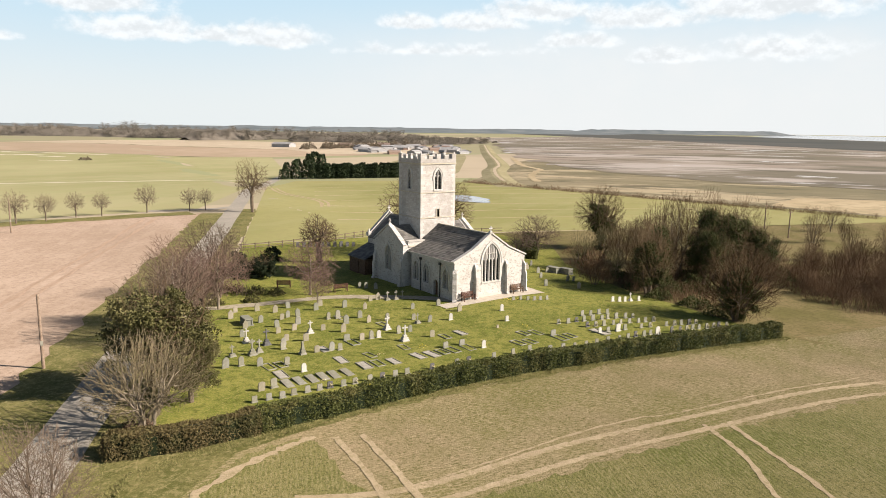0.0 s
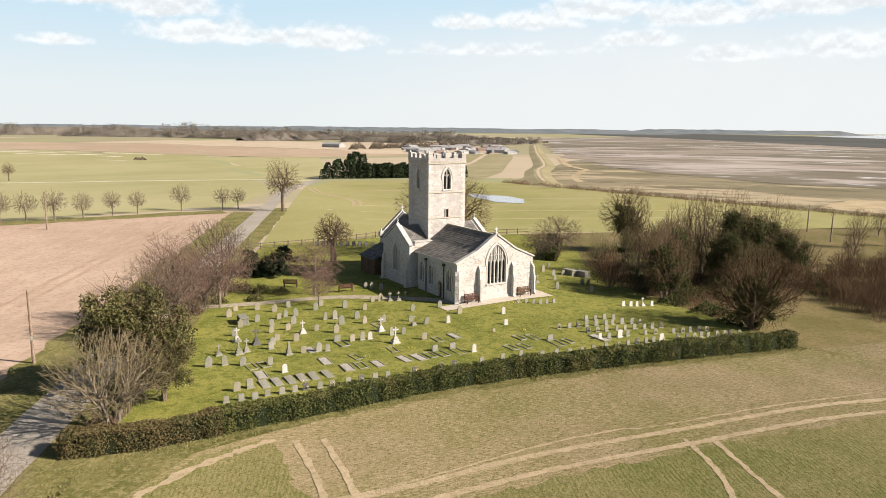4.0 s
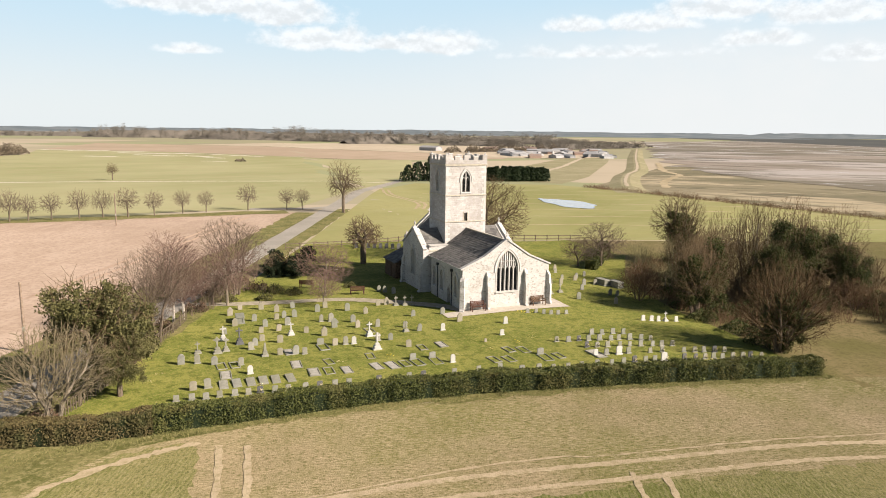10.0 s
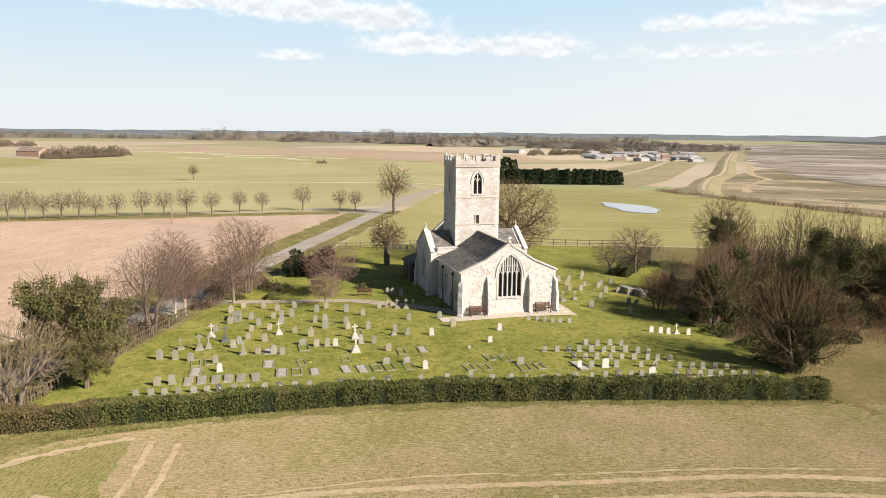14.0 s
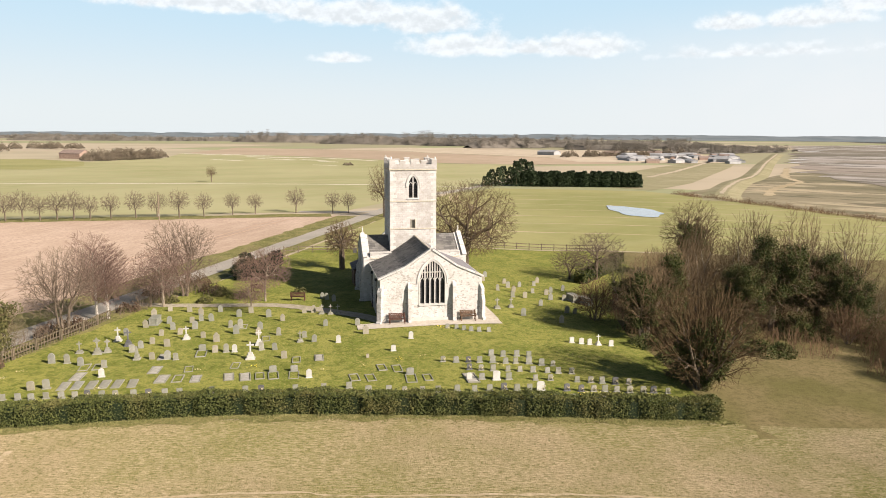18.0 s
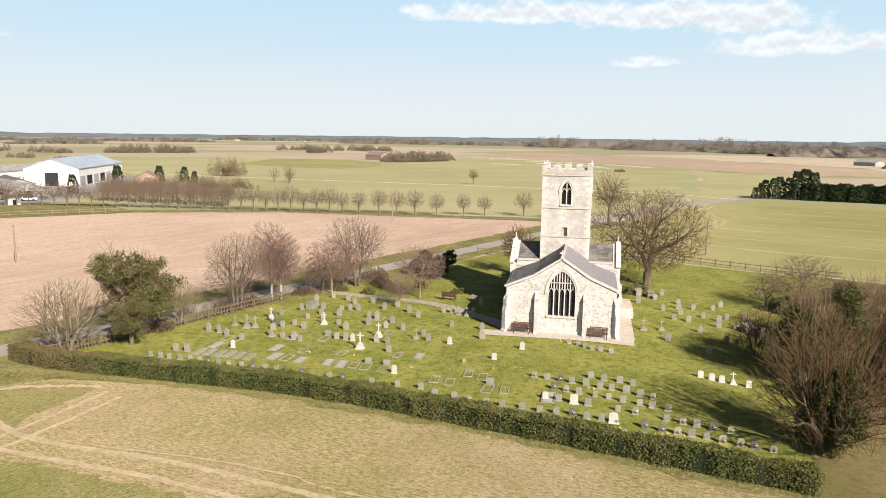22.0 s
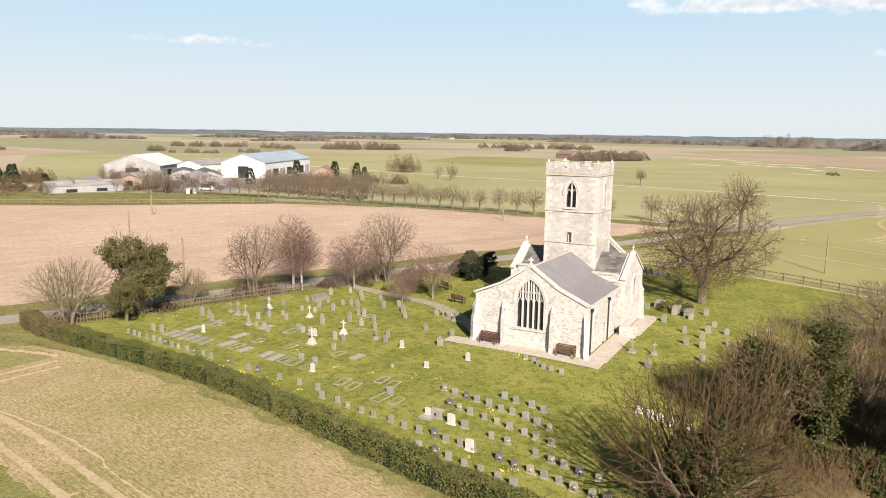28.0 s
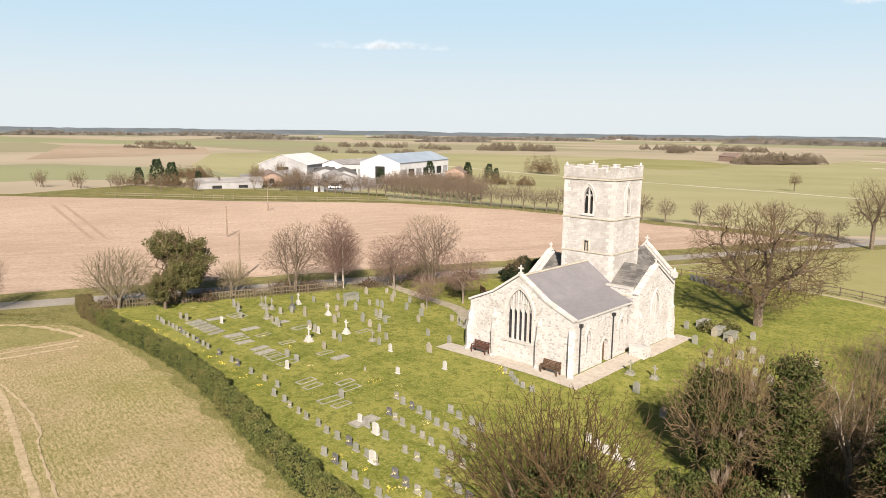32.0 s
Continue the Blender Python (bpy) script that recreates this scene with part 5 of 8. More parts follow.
# ---- trees ----
def skeleton(seed, height, spread, clear=0.25, base=None, tips_n=1800, axis=False, trunk_r=0.2, tip_r=0.011, stems=1, bend=0.10, lumps=0.16, fork=(0.22, 0.36)):
    """Branch segments of a bare tree: limbs divide again and again until they reach every part of the crown."""
    g = np.random.default_rng(seed)
    zb = height * (clear * 0.8 if base is None else base)
    zc = zb + (height - zb) * 0.45
    d = g.normal(size=(tips_n, 3))
    d /= np.linalg.norm(d, axis=1, keepdims=True)
    k = g.normal(size=(5, 3)) * 2.2
    bump = 1 + 0.8 * lumps * np.sin(d @ k.T + np.arange(5)).mean(axis=1) * 1.6
    r = (g.uniform(0.06, 1.0, tips_n) ** 0.55 * bump)[:, None]
    pts = d * r * np.array([spread, spread, 1.0])
    pts[:, 2] *= np.where(d[:, 2] > 0, height - zc, zc - zb)
    pts[:, 2] += zc
    pts[:, 2] = np.maximum(pts[:, 2], 0.25)
    segs = []

    def rad(n):
        return max(tip_r, trunk_r * (n / tips_n) ** 0.46)

    def limb(p, q, dr, n, n1):
        ln = np.linalg.norm(q - p)
        m = (p + q) / 2 + dr * ln * bend + g.normal(size=3) * ln * 0.035
        r0, r1 = rad(n), rad(n1)
        if n < 9:
            segs.append((tuple(p), tuple(q), r0, r1))
            return (q - p) / max(1e-6, ln)
        rm = (r0 + r1) / 2
        segs.append((tuple(p), tuple(m), r0, rm))
        segs.append((tuple(m), tuple(q), rm, r1))
        return (q - m) / max(1e-6, np.linalg.norm(q - m))

    def grow(p, dr, ids):
        stack = [(p, dr, ids)]
        while stack:
            p, dr, ids = stack.pop()
            n = len(ids)
            if n <= 2:
                for i in ids:
                    v = pts[i] - p
                    ln = max(0.12, np.linalg.norm(v))
                    o = p - np.array([0.0, 0.0, zc * 0.8])
                    w = v / ln * 0.55 + o / (np.linalg.norm(o) + 1e-6) * 0.55 + dr * 0.6 + g.normal(size=3) * 0.16
                    segs.append((tuple(p), tuple(p + w / np.linalg.norm(w) * ln), tip_r, tip_r * 0.6))
                continue
            c = pts[ids]
            u = c - p
            u /= np.maximum(np.linalg.norm(u, axis=1, keepdims=True), 1e-6)
            best, keep = -1.0, None
            for _ in range(3):
                i, j = g.integers(0, n, 2)
                v = u[i] - u[j]
                w = u @ v
                sp = w.std() / (np.linalg.norm(v) + 1e-6)
                if sp > best:
                    best, keep = sp, w
            lo, hi = np.percentile(keep, (25, 75))
            cut = keep > g.uniform(lo, hi)
            for side in (cut, ~cut):
                sub_ids = ids[side]
                if not len(sub_ids):
                    continue
                m = pts[sub_ids].mean(axis=0)
                f = g.uniform(*fork) if n > tips_n / 60 else g.uniform(0.38, 0.5)
                q = p + (m - p) * f + dr * np.linalg.norm(m - p) * 0.10
                nd = limb(p, q, dr, len(sub_ids), len(sub_ids))
                stack.append((q, nd, sub_ids))

    up = np.array([0.0, 0.0, 1.0])
    every = np.arange(tips_n)
    if axis:
        top = height * 0.93
        za = np.clip(pts[:, 2] - 0.95 * np.hypot(pts[:, 0], pts[:, 1]), clear * height, top)
        order = np.argsort(za)
        chunks = np.array_split(order, 12)
        p, left = np.array([0.0, 0.0, -0.25]), tips_n
        for ch in chunks:
            z = za[ch].mean()
            q = np.array([g.normal() * 0.02 * height * z / height, g.normal() * 0.02 * height * z / height, max(z, p[2] + 0.05)])
            segs.append((tuple(p), tuple(q), rad(left), rad(left - len(ch) * 0.8)))
            left -= len(ch)
            az = np.argsort(np.arctan2(pts[ch, 1], pts[ch, 0]) + g.uniform(0, 6.28) % 6.28)
            for sec in np.array_split(ch[az], 3):
                if len(sec):
                    grow(q, up, sec)
            p = q
    else:
        az = np.argsort(np.arctan2(pts[:, 1], pts[:, 0]))
        for s_i, ids in enumerate(np.array_split(az, stems)):
            a = 2 * math.pi * (s_i + 0.5) / stems - math.pi
            o = np.array([math.cos(a), math.sin(a), 0.0]) * (0.0 if stems == 1 else 0.18)
            q = o * (2.4 if stems > 1 else 0) + np.array([g.normal() * 0.02, g.normal() * 0.02, 1.0]) * max(0.3, clear * height)
            limb(o + np.array([0, 0, -0.25]), q, up, len(ids) * 1.15, len(ids))
            grow(q, up, ids)
    return segs, pts


def clump_points(heart, radius, n, rng):
    """Leaf places gathered into rounded clumps, thickest towards the outside of each."""
    w = radius ** 2
    i = rng.choice(len(heart), n, p=w / w.sum())
    d = rng.normal(size=(n, 3))
    d /= np.linalg.norm(d, axis=1, keepdims=True)
    c = heart[i] + d * (radius[i] * rng.random(n) ** 0.42 * rng.uniform(0.8, 1.15, n))[:, None] * np.array([1.0, 1.0, 0.85])
    c[:, 2] = np.maximum(c[:, 2], 0.08)
    return c


def bare_tree(name, label, seed, height, spread, trunk_r, bark_mat, twig_mat, category="tree", group="", leaf=None, leaf_n=0, leaf_size=0.12,
              ivy=0, ivy_top=0.78, ivy_wide=0.34, ivy_low=0.0, ivy_reach=9.0, lobes=(), **kw):
    """A tree as a thing: trunk with limbs, crown of fine twigs, and ivy or leaves where it has them."""
    segs, tips = skeleton(seed, height, spread, trunk_r=trunk_r, **kw)
    root = thing(name, label, category, group=group)
    thick = max(0.03, trunk_r * 0.13)
    wood = [s for s in segs if s[2] > thick]
    fine = [s for s in segs if s[2] <= thick]
    part("trunk", tube_mesh("trunk", wood, 6, bark_mat), bark_mat, root)
    part("crown", tube_mesh("crown", fine, 3, twig_mat), twig_mat, root)
    rng = np.random.default_rng(seed)
    if leaf is not None:
        if lobes:
            heart, size = [], []
            for x, y, z, r, n in lobes:
                d = rng.normal(size=(n, 3))
                d /= np.linalg.norm(d, axis=1, keepdims=True)
                heart.append(np.array([x, y, z]) + d * r * np.array([1, 1, 0.85]) * rng.uniform(0.55, 1.0, (n, 1)))
                size.append(r * rng.uniform(0.2, 0.42, n))
            c = clump_points(np.concatenate(heart), np.concatenate(size), leaf_n, rng)
        else:
            shell = tips[np.hypot(np.hypot(tips[:, 0], tips[:, 1]) / spread, (tips[:, 2] - height * 0.5) / height * 1.8) > 0.55]
            shell = shell[rng.integers(0, len(shell), max(60, len(shell) // 5))]
            c = shell[rng.integers(0, len(shell), leaf_n)] + rng.normal(size=(leaf_n, 3)) * np.array([0.34, 0.34, 0.26])
        part("foliage", card_mesh("foliage", c, leaf_size, leaf, rng), leaf, root)
    if ivy:
        hold = [q for q in segs if q[2] > max(0.02, trunk_r * 0.07) and height * ivy_low <= q[0][2] < height * ivy_top and math.hypot(q[0][0], q[0][1]) < spread * ivy_reach]
        a = np.array([q[0] for q in hold])
        b = np.array([q[1] for q in hold])
        ln = np.linalg.norm(b - a, axis=1)
        k = max(8, ivy // 330)
        i = rng.choice(len(hold), k, p=ln / ln.sum())
        u = rng.random((k, 1))
        heart = a[i] * (1 - u) + b[i] * u
        c = clump_points(heart, ivy_wide * rng.uniform(0.7, 1.5, k), ivy, rng)
        part("ivy", card_mesh("ivy", c, 0.085, IVY_LEAF, rng), IVY_LEAF, root, "dark glossy ivy")
    return root


def place(ob, x, y, rz=0.0, s=1.0, sz=None, label="", sink=0.0):
    ob.matrix_basis = Matrix.LocRotScale((x, y, h(x, y) - sink), Euler((0, 0, radians(rz))), (s, s, sz or s))
    if label:
        ob["label"] = label
    return ob


def repeat(ob, x, y, rz=0.0, s=1.0, sz=None, label="", sink=0.0):
    c = copy_thing(ob, Matrix.Identity(4))
    return place(c, x, y, rz, s, sz, label, sink)


TWIG_SCRUB = bark("brushwood_reddish", (0.085, 0.052, 0.028), (0.14, 0.088, 0.05))
TWIG_MOSS = bark("twigs_mossy", (0.085, 0.08, 0.04), (0.15, 0.135, 0.07))
TWIG_AV = bark("twigs_avenue", (0.105, 0.078, 0.056), (0.16, 0.12, 0.088))
FOREST = "trees of the churchyard"
big = bare_tree("tree", "large bare spreading tree with grey bark behind the church", 11, 11.6, 6.9, 0.46, BARK, TWIG, group=FOREST, clear=0.15, base=0.10, bend=0.14, tips_n=10000, tip_r=0.0145)
place(big, 58.9, 84.2, 20, 1.0, 1.06)
lone = bare_tree("tree", "tall bare roadside tree with an open crown", 12, 11.0, 4.2, 0.34, BARK, TWIG, group=FOREST, clear=0.32, base=0.3, tips_n=2470, tip_r=0.0169, lumps=0.3)
place(lone, 55.4, 145.6, 0)
round_tree = bare_tree("tree", "small bare round-crowned tree", 13, 6.4, 3.8, 0.19, BARK, TWIG_AV, group=FOREST, clear=0.16, base=0.12, tips_n=2600, tip_r=0.0120)
place(round_tree, 75.2, 78.2, 50, 1.08)
low = bare_tree("tree", "bushy reddish brown thorn tree in the churchyard shade", 14, 4.7, 2.5, 0.14, BARK, TWIG_SCRUB, group=FOREST, clear=0.06, base=0.03, fork=(0.10, 0.24), stems=4, tips_n=3200, bend=0.2)
place(low, 66.3, 58.4, 10)
repeat(round_tree, 71.6, 78.6, 130, 0.72, label="small bare tree beside the far fence")
birch = bare_tree("birch_tree", "bare birch with a white trunk and reddish twigs", 15, 8.2, 2.7, 0.14, BARK_BIRCH, TWIG_RED, group=FOREST, clear=0.22, base=0.2, tips_n=5200, axis=True, tip_r=0.0102)
place(birch, 17.2, 65.3, 0, 1.06)
ash = bare_tree("tree", "bare brown tree inside the roadside fence", 16, 7.8, 3.2, 0.17, BARK, TWIG_AV, group=FOREST, clear=0.2, base=0.22, fork=(0.18, 0.34), tips_n=4400, stems=3, lumps=0.3, tip_r=0.0100)
place(ash, 15.6, 60.6, 0, 1.16, 1.04)
repeat(ash, 24.1, 74.5, 80, 1.22, 1.12, label="tall bare brown tree beside the church path")
repeat(birch, 18.1, 65.7, 20, 0.92, label="bare reddish birch close to the lane")
repeat(round_tree, 21.2, 70.4, 310, 0.80, label="bare round-crowned tree beside the church path")
slim = bare_tree("tree", "slender bare tree with pale trunk beside the path", 17, 6.0, 3.0, 0.12, BARK_GREY, TWIG_RED, group=FOREST, clear=0.28, base=0.2, tips_n=3800, tip_r=0.0098)
place(slim, 33.0, 70.1, 0, 1.04)
repeat(slim, 31.8, 65.8, 140, 0.64, label="bare reddish tree beside the church path")
stub = bare_tree("tree", "dark gnarled pollarded tree behind the church", 18, 6.8, 3.3, 0.40, BARK, TWIG, group=FOREST, clear=0.33, base=0.3, tips_n=2800, tip_r=0.0125, lumps=0.3)
place(stub, 42.4, 87.0, 0)
thorn = bare_tree("tree", "wide bare bushy tree at the hedge corner", 19, 6.9, 3.8, 0.26, BARK_GREY, TWIG_PALE, group=FOREST, clear=0.1, base=0.14, fork=(0.12, 0.28), tips_n=2900, stems=3, bend=0.2, tip_r=0.0120)
place(thorn, 9.3, 43.3, 0, 1.05, 0.94)
repeat(slim, 22.6, 69.7, 200, 1.12, label="slender bare tree near the lane")
repeat(thorn, 22.4, 74.6, 20, 0.55, label="low bare thorn tree near the lane")
repeat(ash, 2.5, 33.2, 120, 0.78, label="bare scrubby tree overhanging the lane")
repeat(thorn, 12.6, 54.6, 70, 0.6, label="small bare thorn tree by the fence")
holm = bare_tree("evergreen_tree", "dense olive green evergreen oak by the roadside fence", 20, 7.6, 3.3, 0.3, BARK, TWIG, group=FOREST, clear=0.2, base=0.2, tips_n=1350,
                 leaf=HOLM_LEAF, leaf_n=26000, leaf_size=0.085, lumps=0.5,
                 lobes=((-1.5, -0.9, 5.6, 1.7, 34), (1.1, 0.4, 4.3, 2.3, 52), (-0.9, 0.9, 4.0, 2.1, 40), (2.2, -0.6, 2.7, 1.3, 20), (0.6, -1.2, 5.9, 1.2, 18), (-2.3, 0.2, 3.0, 1.2, 16)))
place(holm, 11.9, 49.2, 0, 1.1, 1.13)
repeat(holm, 13.0, 46.6, 150, 0.6, label="smaller evergreen oak behind the fence")
yew = bare_tree("yew_tree", "dark clipped yew in the church shadow", 21, 4.0, 1.9, 0.2, BARK, TWIG, group=FOREST, clear=0.1, base=0.02, tips_n=750,
                leaf=YEW_LEAF_AND_CORE, leaf_n=13000, leaf_size=0.095,
                lobes=((0, 0, 1.5, 1.5, 40), (1.3, 0.4, 2.5, 1.2, 26), (-1.7, 0.2, 0.9, 1.0, 16), (0.4, -1.3, 0.9, 1.0, 14), (2.0, 0.6, 3.1, 0.7, 10)))
place(yew, 32.2, 82.0, 0)
repeat(yew, 29.8, 83.4, 60, 0.85, label="dark yew beside the lane")
fan = bare_tree("tree", "big fan-shaped bare tree with ivy on its stems by the hedge", 22, 9.0, 5.0, 0.34, BARK, TWIG_DARK, group=FOREST, clear=0.05, base=0.05, fork=(0.10, 0.25), tips_n=4800, stems=5, bend=0.18,
                ivy=22000, ivy_top=0.55, ivy_wide=0.5, ivy_reach=0.38, tip_r=0.0122)
place(fan, 66.3, 39.0, 0)
ivied = bare_tree("tree", "tall tree thick with dark ivy at the wood edge", 23, 10.6, 4.0, 0.36, BARK, TWIG, group=FOREST, clear=0.15, base=0.12, tips_n=4200, tip_r=0.0115, ivy=38000, ivy_wide=0.72, ivy_top=0.86, ivy_reach=0.8, lumps=0.3)
place(ivied, 82.3, 52.4, 0)
repeat(ivied, 87.6, 52.6, 140, 0.86, 0.82, label="broad tree smothered in dark ivy at the wood edge")
repeat(ivied, 88.2, 49.6, 250, 0.72, 0.70, label="low rounded tree smothered in dark ivy")
repeat(ivied, 77.2, 50.2, 60, 0.74, 0.78, label="tree thick with dark ivy among the scrub")
cored = bare_tree("tree", "bare spreading tree with an ivy-clad trunk by the far boundary", 27, 10.9, 4.3, 0.34, BARK, TWIG, group=FOREST, clear=0.14, base=0.14, fork=(0.12, 0.28), tips_n=5200, tip_r=0.0118,
                  ivy=17000, ivy_wide=0.6, ivy_top=0.72, ivy_reach=0.42)
place(cored, 88.3, 77.0, 0)
mossy = bare_tree("tree", "tan brown bare tree with ivy round its trunk", 28, 8.6, 3.5, 0.3, BARK, TWIG_TAN, group=FOREST, clear=0.1, base=0.1, fork=(0.10, 0.26), tips_n=5200, stems=3, tip_r=0.0118, lumps=0.3,
                  ivy=18000, ivy_wide=0.52, ivy_top=0.66, ivy_reach=0.48)
place(mossy, 68.2, 51.7, 0)
column = bare_tree("tree", "narrow tree clad in ivy to its top beside the churchyard", 29, 8.8, 2.4, 0.26, BARK_GREY, TWIG_TAN, group=FOREST, clear=0.1, base=0.1, tips_n=2200, axis=True, tip_r=0.0118,
                   ivy=30000, ivy_wide=0.72, ivy_top=0.92, ivy_reach=0.55)
place(column, 71.4, 52.8, 0)
thornbush = bare_tree("tree", "low bushy reddish brown thorn tree in the scrub wood", 37, 5.2, 2.9, 0.13, BARK, TWIG_SCRUB, group=FOREST, clear=0.06, base=0.03, fork=(0.10, 0.24), tips_n=2100, stems=5, lumps=0.35, bend=0.2, tip_r=0.0122)
brush = bare_tree("tree", "tall pale bare tree in the scrub wood", 24, 10.6, 3.6, 0.2, BARK_GREY, TWIG_TAN, group=FOREST, clear=0.12, base=0.15, fork=(0.16, 0.32), tips_n=2800, stems=2, lumps=0.45, tip_r=0.0118)
whip = bare_tree("tree", "slender dark brown tree in the scrub wood", 25, 9.0, 3.0, 0.15, BARK, TWIG, group=FOREST, clear=0.12, base=0.1, fork=(0.16, 0.30), tips_n=2400, stems=2, lumps=0.45, bend=0.18, tip_r=0.0112)
olive = bare_tree("tree", "grey green mossy bare tree in the scrub wood", 26, 8.0, 3.2, 0.18, BARK_GREY, TWIG_MOSS, group=FOREST, clear=0.08, base=0.06, fork=(0.10, 0.24), tips_n=2600, stems=3, lumps=0.3, tip_r=0.0122, ivy=4000, ivy_top=0.4, ivy_wide=0.35)
# x, y, kind, scale
WOOD_SPOTS = [(73.6, 55.8, 0, .80), (77.4, 58.6, 0, .9), (75.6, 62.6, 1, .85), (80.4, 62.4, 1, .9), (79.0, 56.2, 1, .8), (72.2, 60.4, 2, .55), (80.6, 69.6, 2, .7), (84.6, 59.2, 0, 1.0), (90.4, 58.6, 0, 1.04), (93.6, 55.4, 0, .96),
              (88.5, 69.5, 1, .75), (86.4, 47.0, 3, .75), (92.5, 51.0, 2, .7), (96.4, 52.6, 3, .9), (100.0, 48.5, 3, .8), (93.5, 45.2, 3, .8), (88.6, 43.2, 3, .72), (85.6, 40.6, 3, .62), (84.4, 36.6, 3, .62), (85.8, 32.2, 3, .7), (90.5, 36.8, 3, .82),
              (92.5, 40.8, 3, .85), (89.6, 28.6, 3, .8), (96, 37, 3, .85), (99, 42, 3, .85), (96, 30, 3, .9), (103, 33, 3, .9), (104, 39, 3, .85), (106, 46, 3, .8), (108.5, 52.5, 1, .62), (116.5, 50.5, 1, .6), (121.5, 47.0, 1, .66), (112.0, 46.5, 3, .8),
              (119, 42, 3, .85), (127, 44, 3, .85), (70.8, 55.8, 3, .6)]
place(brush, 86.4, 62.6, 40, 0.95)
place(whip, 81.6, 66.4, 0, 0.8)
place(olive, 72.6, 66.4, 0, 0.7)
place(thornbush, 93.0, 33.0, 0, 1.05)
for i, (x, y, k, s) in enumerate(WOOD_SPOTS):
    repeat((brush, whip, olive, thornbush)[k], x, y, i * 77, s, label=("pale bare tree in the scrub wood", "slender dark brown tree in the scrub wood", "mossy grey green bare tree in the scrub wood", "")[k])

# avenue and field trees
av = bare_tree("avenue_tree", "small bare round-headed roadside tree", 31, 5.6, 2.3, 0.13, BARK, TWIG_AV, group="avenue trees", clear=0.32, base=0.26, tips_n=760, tip_r=0.0200)
place(av, 17.0, 151.0, 0, 0.95)
AVENUE = [(48.2, 157.6, .9), (44.6, 157.0, .95), (36.4, 159.4, 1.1), (27.4, 158.2, .9), (22.6, 157.4, .95), (12.0, 153.4, 1.15), (7.4, 154.6, 1.05), (3.2, 154.2, 1.1), (-1.6, 153.6, 1.0)]
for i in range(31):
    AVENUE.append((-5.5 - 3.1 * i, 153.0 - 0.2 * i - 0.006 * i * i, 0.95 + 0.3 * ((i * 37) % 10) / 10))
for i, (x, y, s) in enumerate(AVENUE):
    repeat(av, x, y - 3.0, i * 53, s * 0.95)
for i in range(24):
    repeat(av, -38 - 1.7 * i + (i % 3), 153.5 + 0.12 * i + (i % 3) * 2.5, i * 41, 1.05 + 0.12 * (i % 3), label="bare reddish tree close by the farm")
repeat(lone, 5.2, 272.0, 40, 0.55, label="lone small tree in the wide wheat field")
for i, (x, y, s) in enumerate([(126.0, 61.0, .75), (133, 59, .7), (143, 66, .6)]):
    repeat((brush, whip)[i % 2], x, y, i * 61, s * 0.8, label="bare tree beside the field by the marsh")


def conifer_mesh(seed, height, radius):
    rng = np.random.default_rng(seed)
    n = 420
    z = rng.random(n) ** 0.8
    a = rng.random(n) * 6.283
    r = radius * (1 - 0.62 * z ** 2.2) * np.sqrt(rng.uniform(0.45, 1.0, n))
    c = np.stack([r * np.cos(a), r * np.sin(a), 0.25 + z * (height - 0.25)], axis=1)
    return card_mesh("crown", c, 0.55, PINE_LEAF, rng)


con = thing("conifer", "dark green conifer in a shelter belt", "tree", group="conifer shelter belt")
part("trunk", tube_mesh("trunk", [((0, 0, -0.2), (0, 0, 5.5), 0.16, 0.04)], 6, BARK), BARK, con)
part("crown", conifer_mesh(5, 7.2, 1.7), PINE_LEAF, con)
con2 = thing("conifer", "taller dark pine at the end of a shelter belt", "tree", group="conifer shelter belt")
part("trunk", tube_mesh("trunk", [((0, 0, -0.2), (0, 0, 7), 0.2, 0.05)], 6, BARK), BARK, con2)
part("crown", conifer_mesh(6, 9.4, 2.9), PINE_LEAF, con2)
rng = random.Random(3)
for i in range(64):
    t = (i % 32) / 31
    x, y = 121 + 42 * t, 246 - 8.5 * t + (i // 32) * 3.2
    ob = con if i == 0 else copy_thing(con, Matrix.Identity(4))
    place(ob, x + rng.uniform(-.5, .5), y + rng.uniform(-.5, .5), i * 47, rng.uniform(0.82, 1.0), rng.uniform(0.66, 0.82))
for i, (x, y, s) in enumerate([(107, 247, .55), (109, 250, .66), (111, 247, .74), (113.5, 250, .78), (116, 248, .76), (119.5, 252, .98), (122, 253, 1.06), (124.5, 252, .96), (117.5, 246, .6), (105, 246, .4)]):
    ob = con2 if i == 0 else copy_thing(con2, Matrix.Identity(4))
    place(ob, x, y, i * 67, s)


# ---- hedge, scrub, grass ----
HEDGE_LINE = spline([(6.6, 41.0), (10.5, 40.0), (15, 39.7), (21, 39.5), (29, 39.3), (36.3, 38.4), (43.7, 36.8), (51, 35.3), (58, 34.3), (64.2, 33.6)], 6)


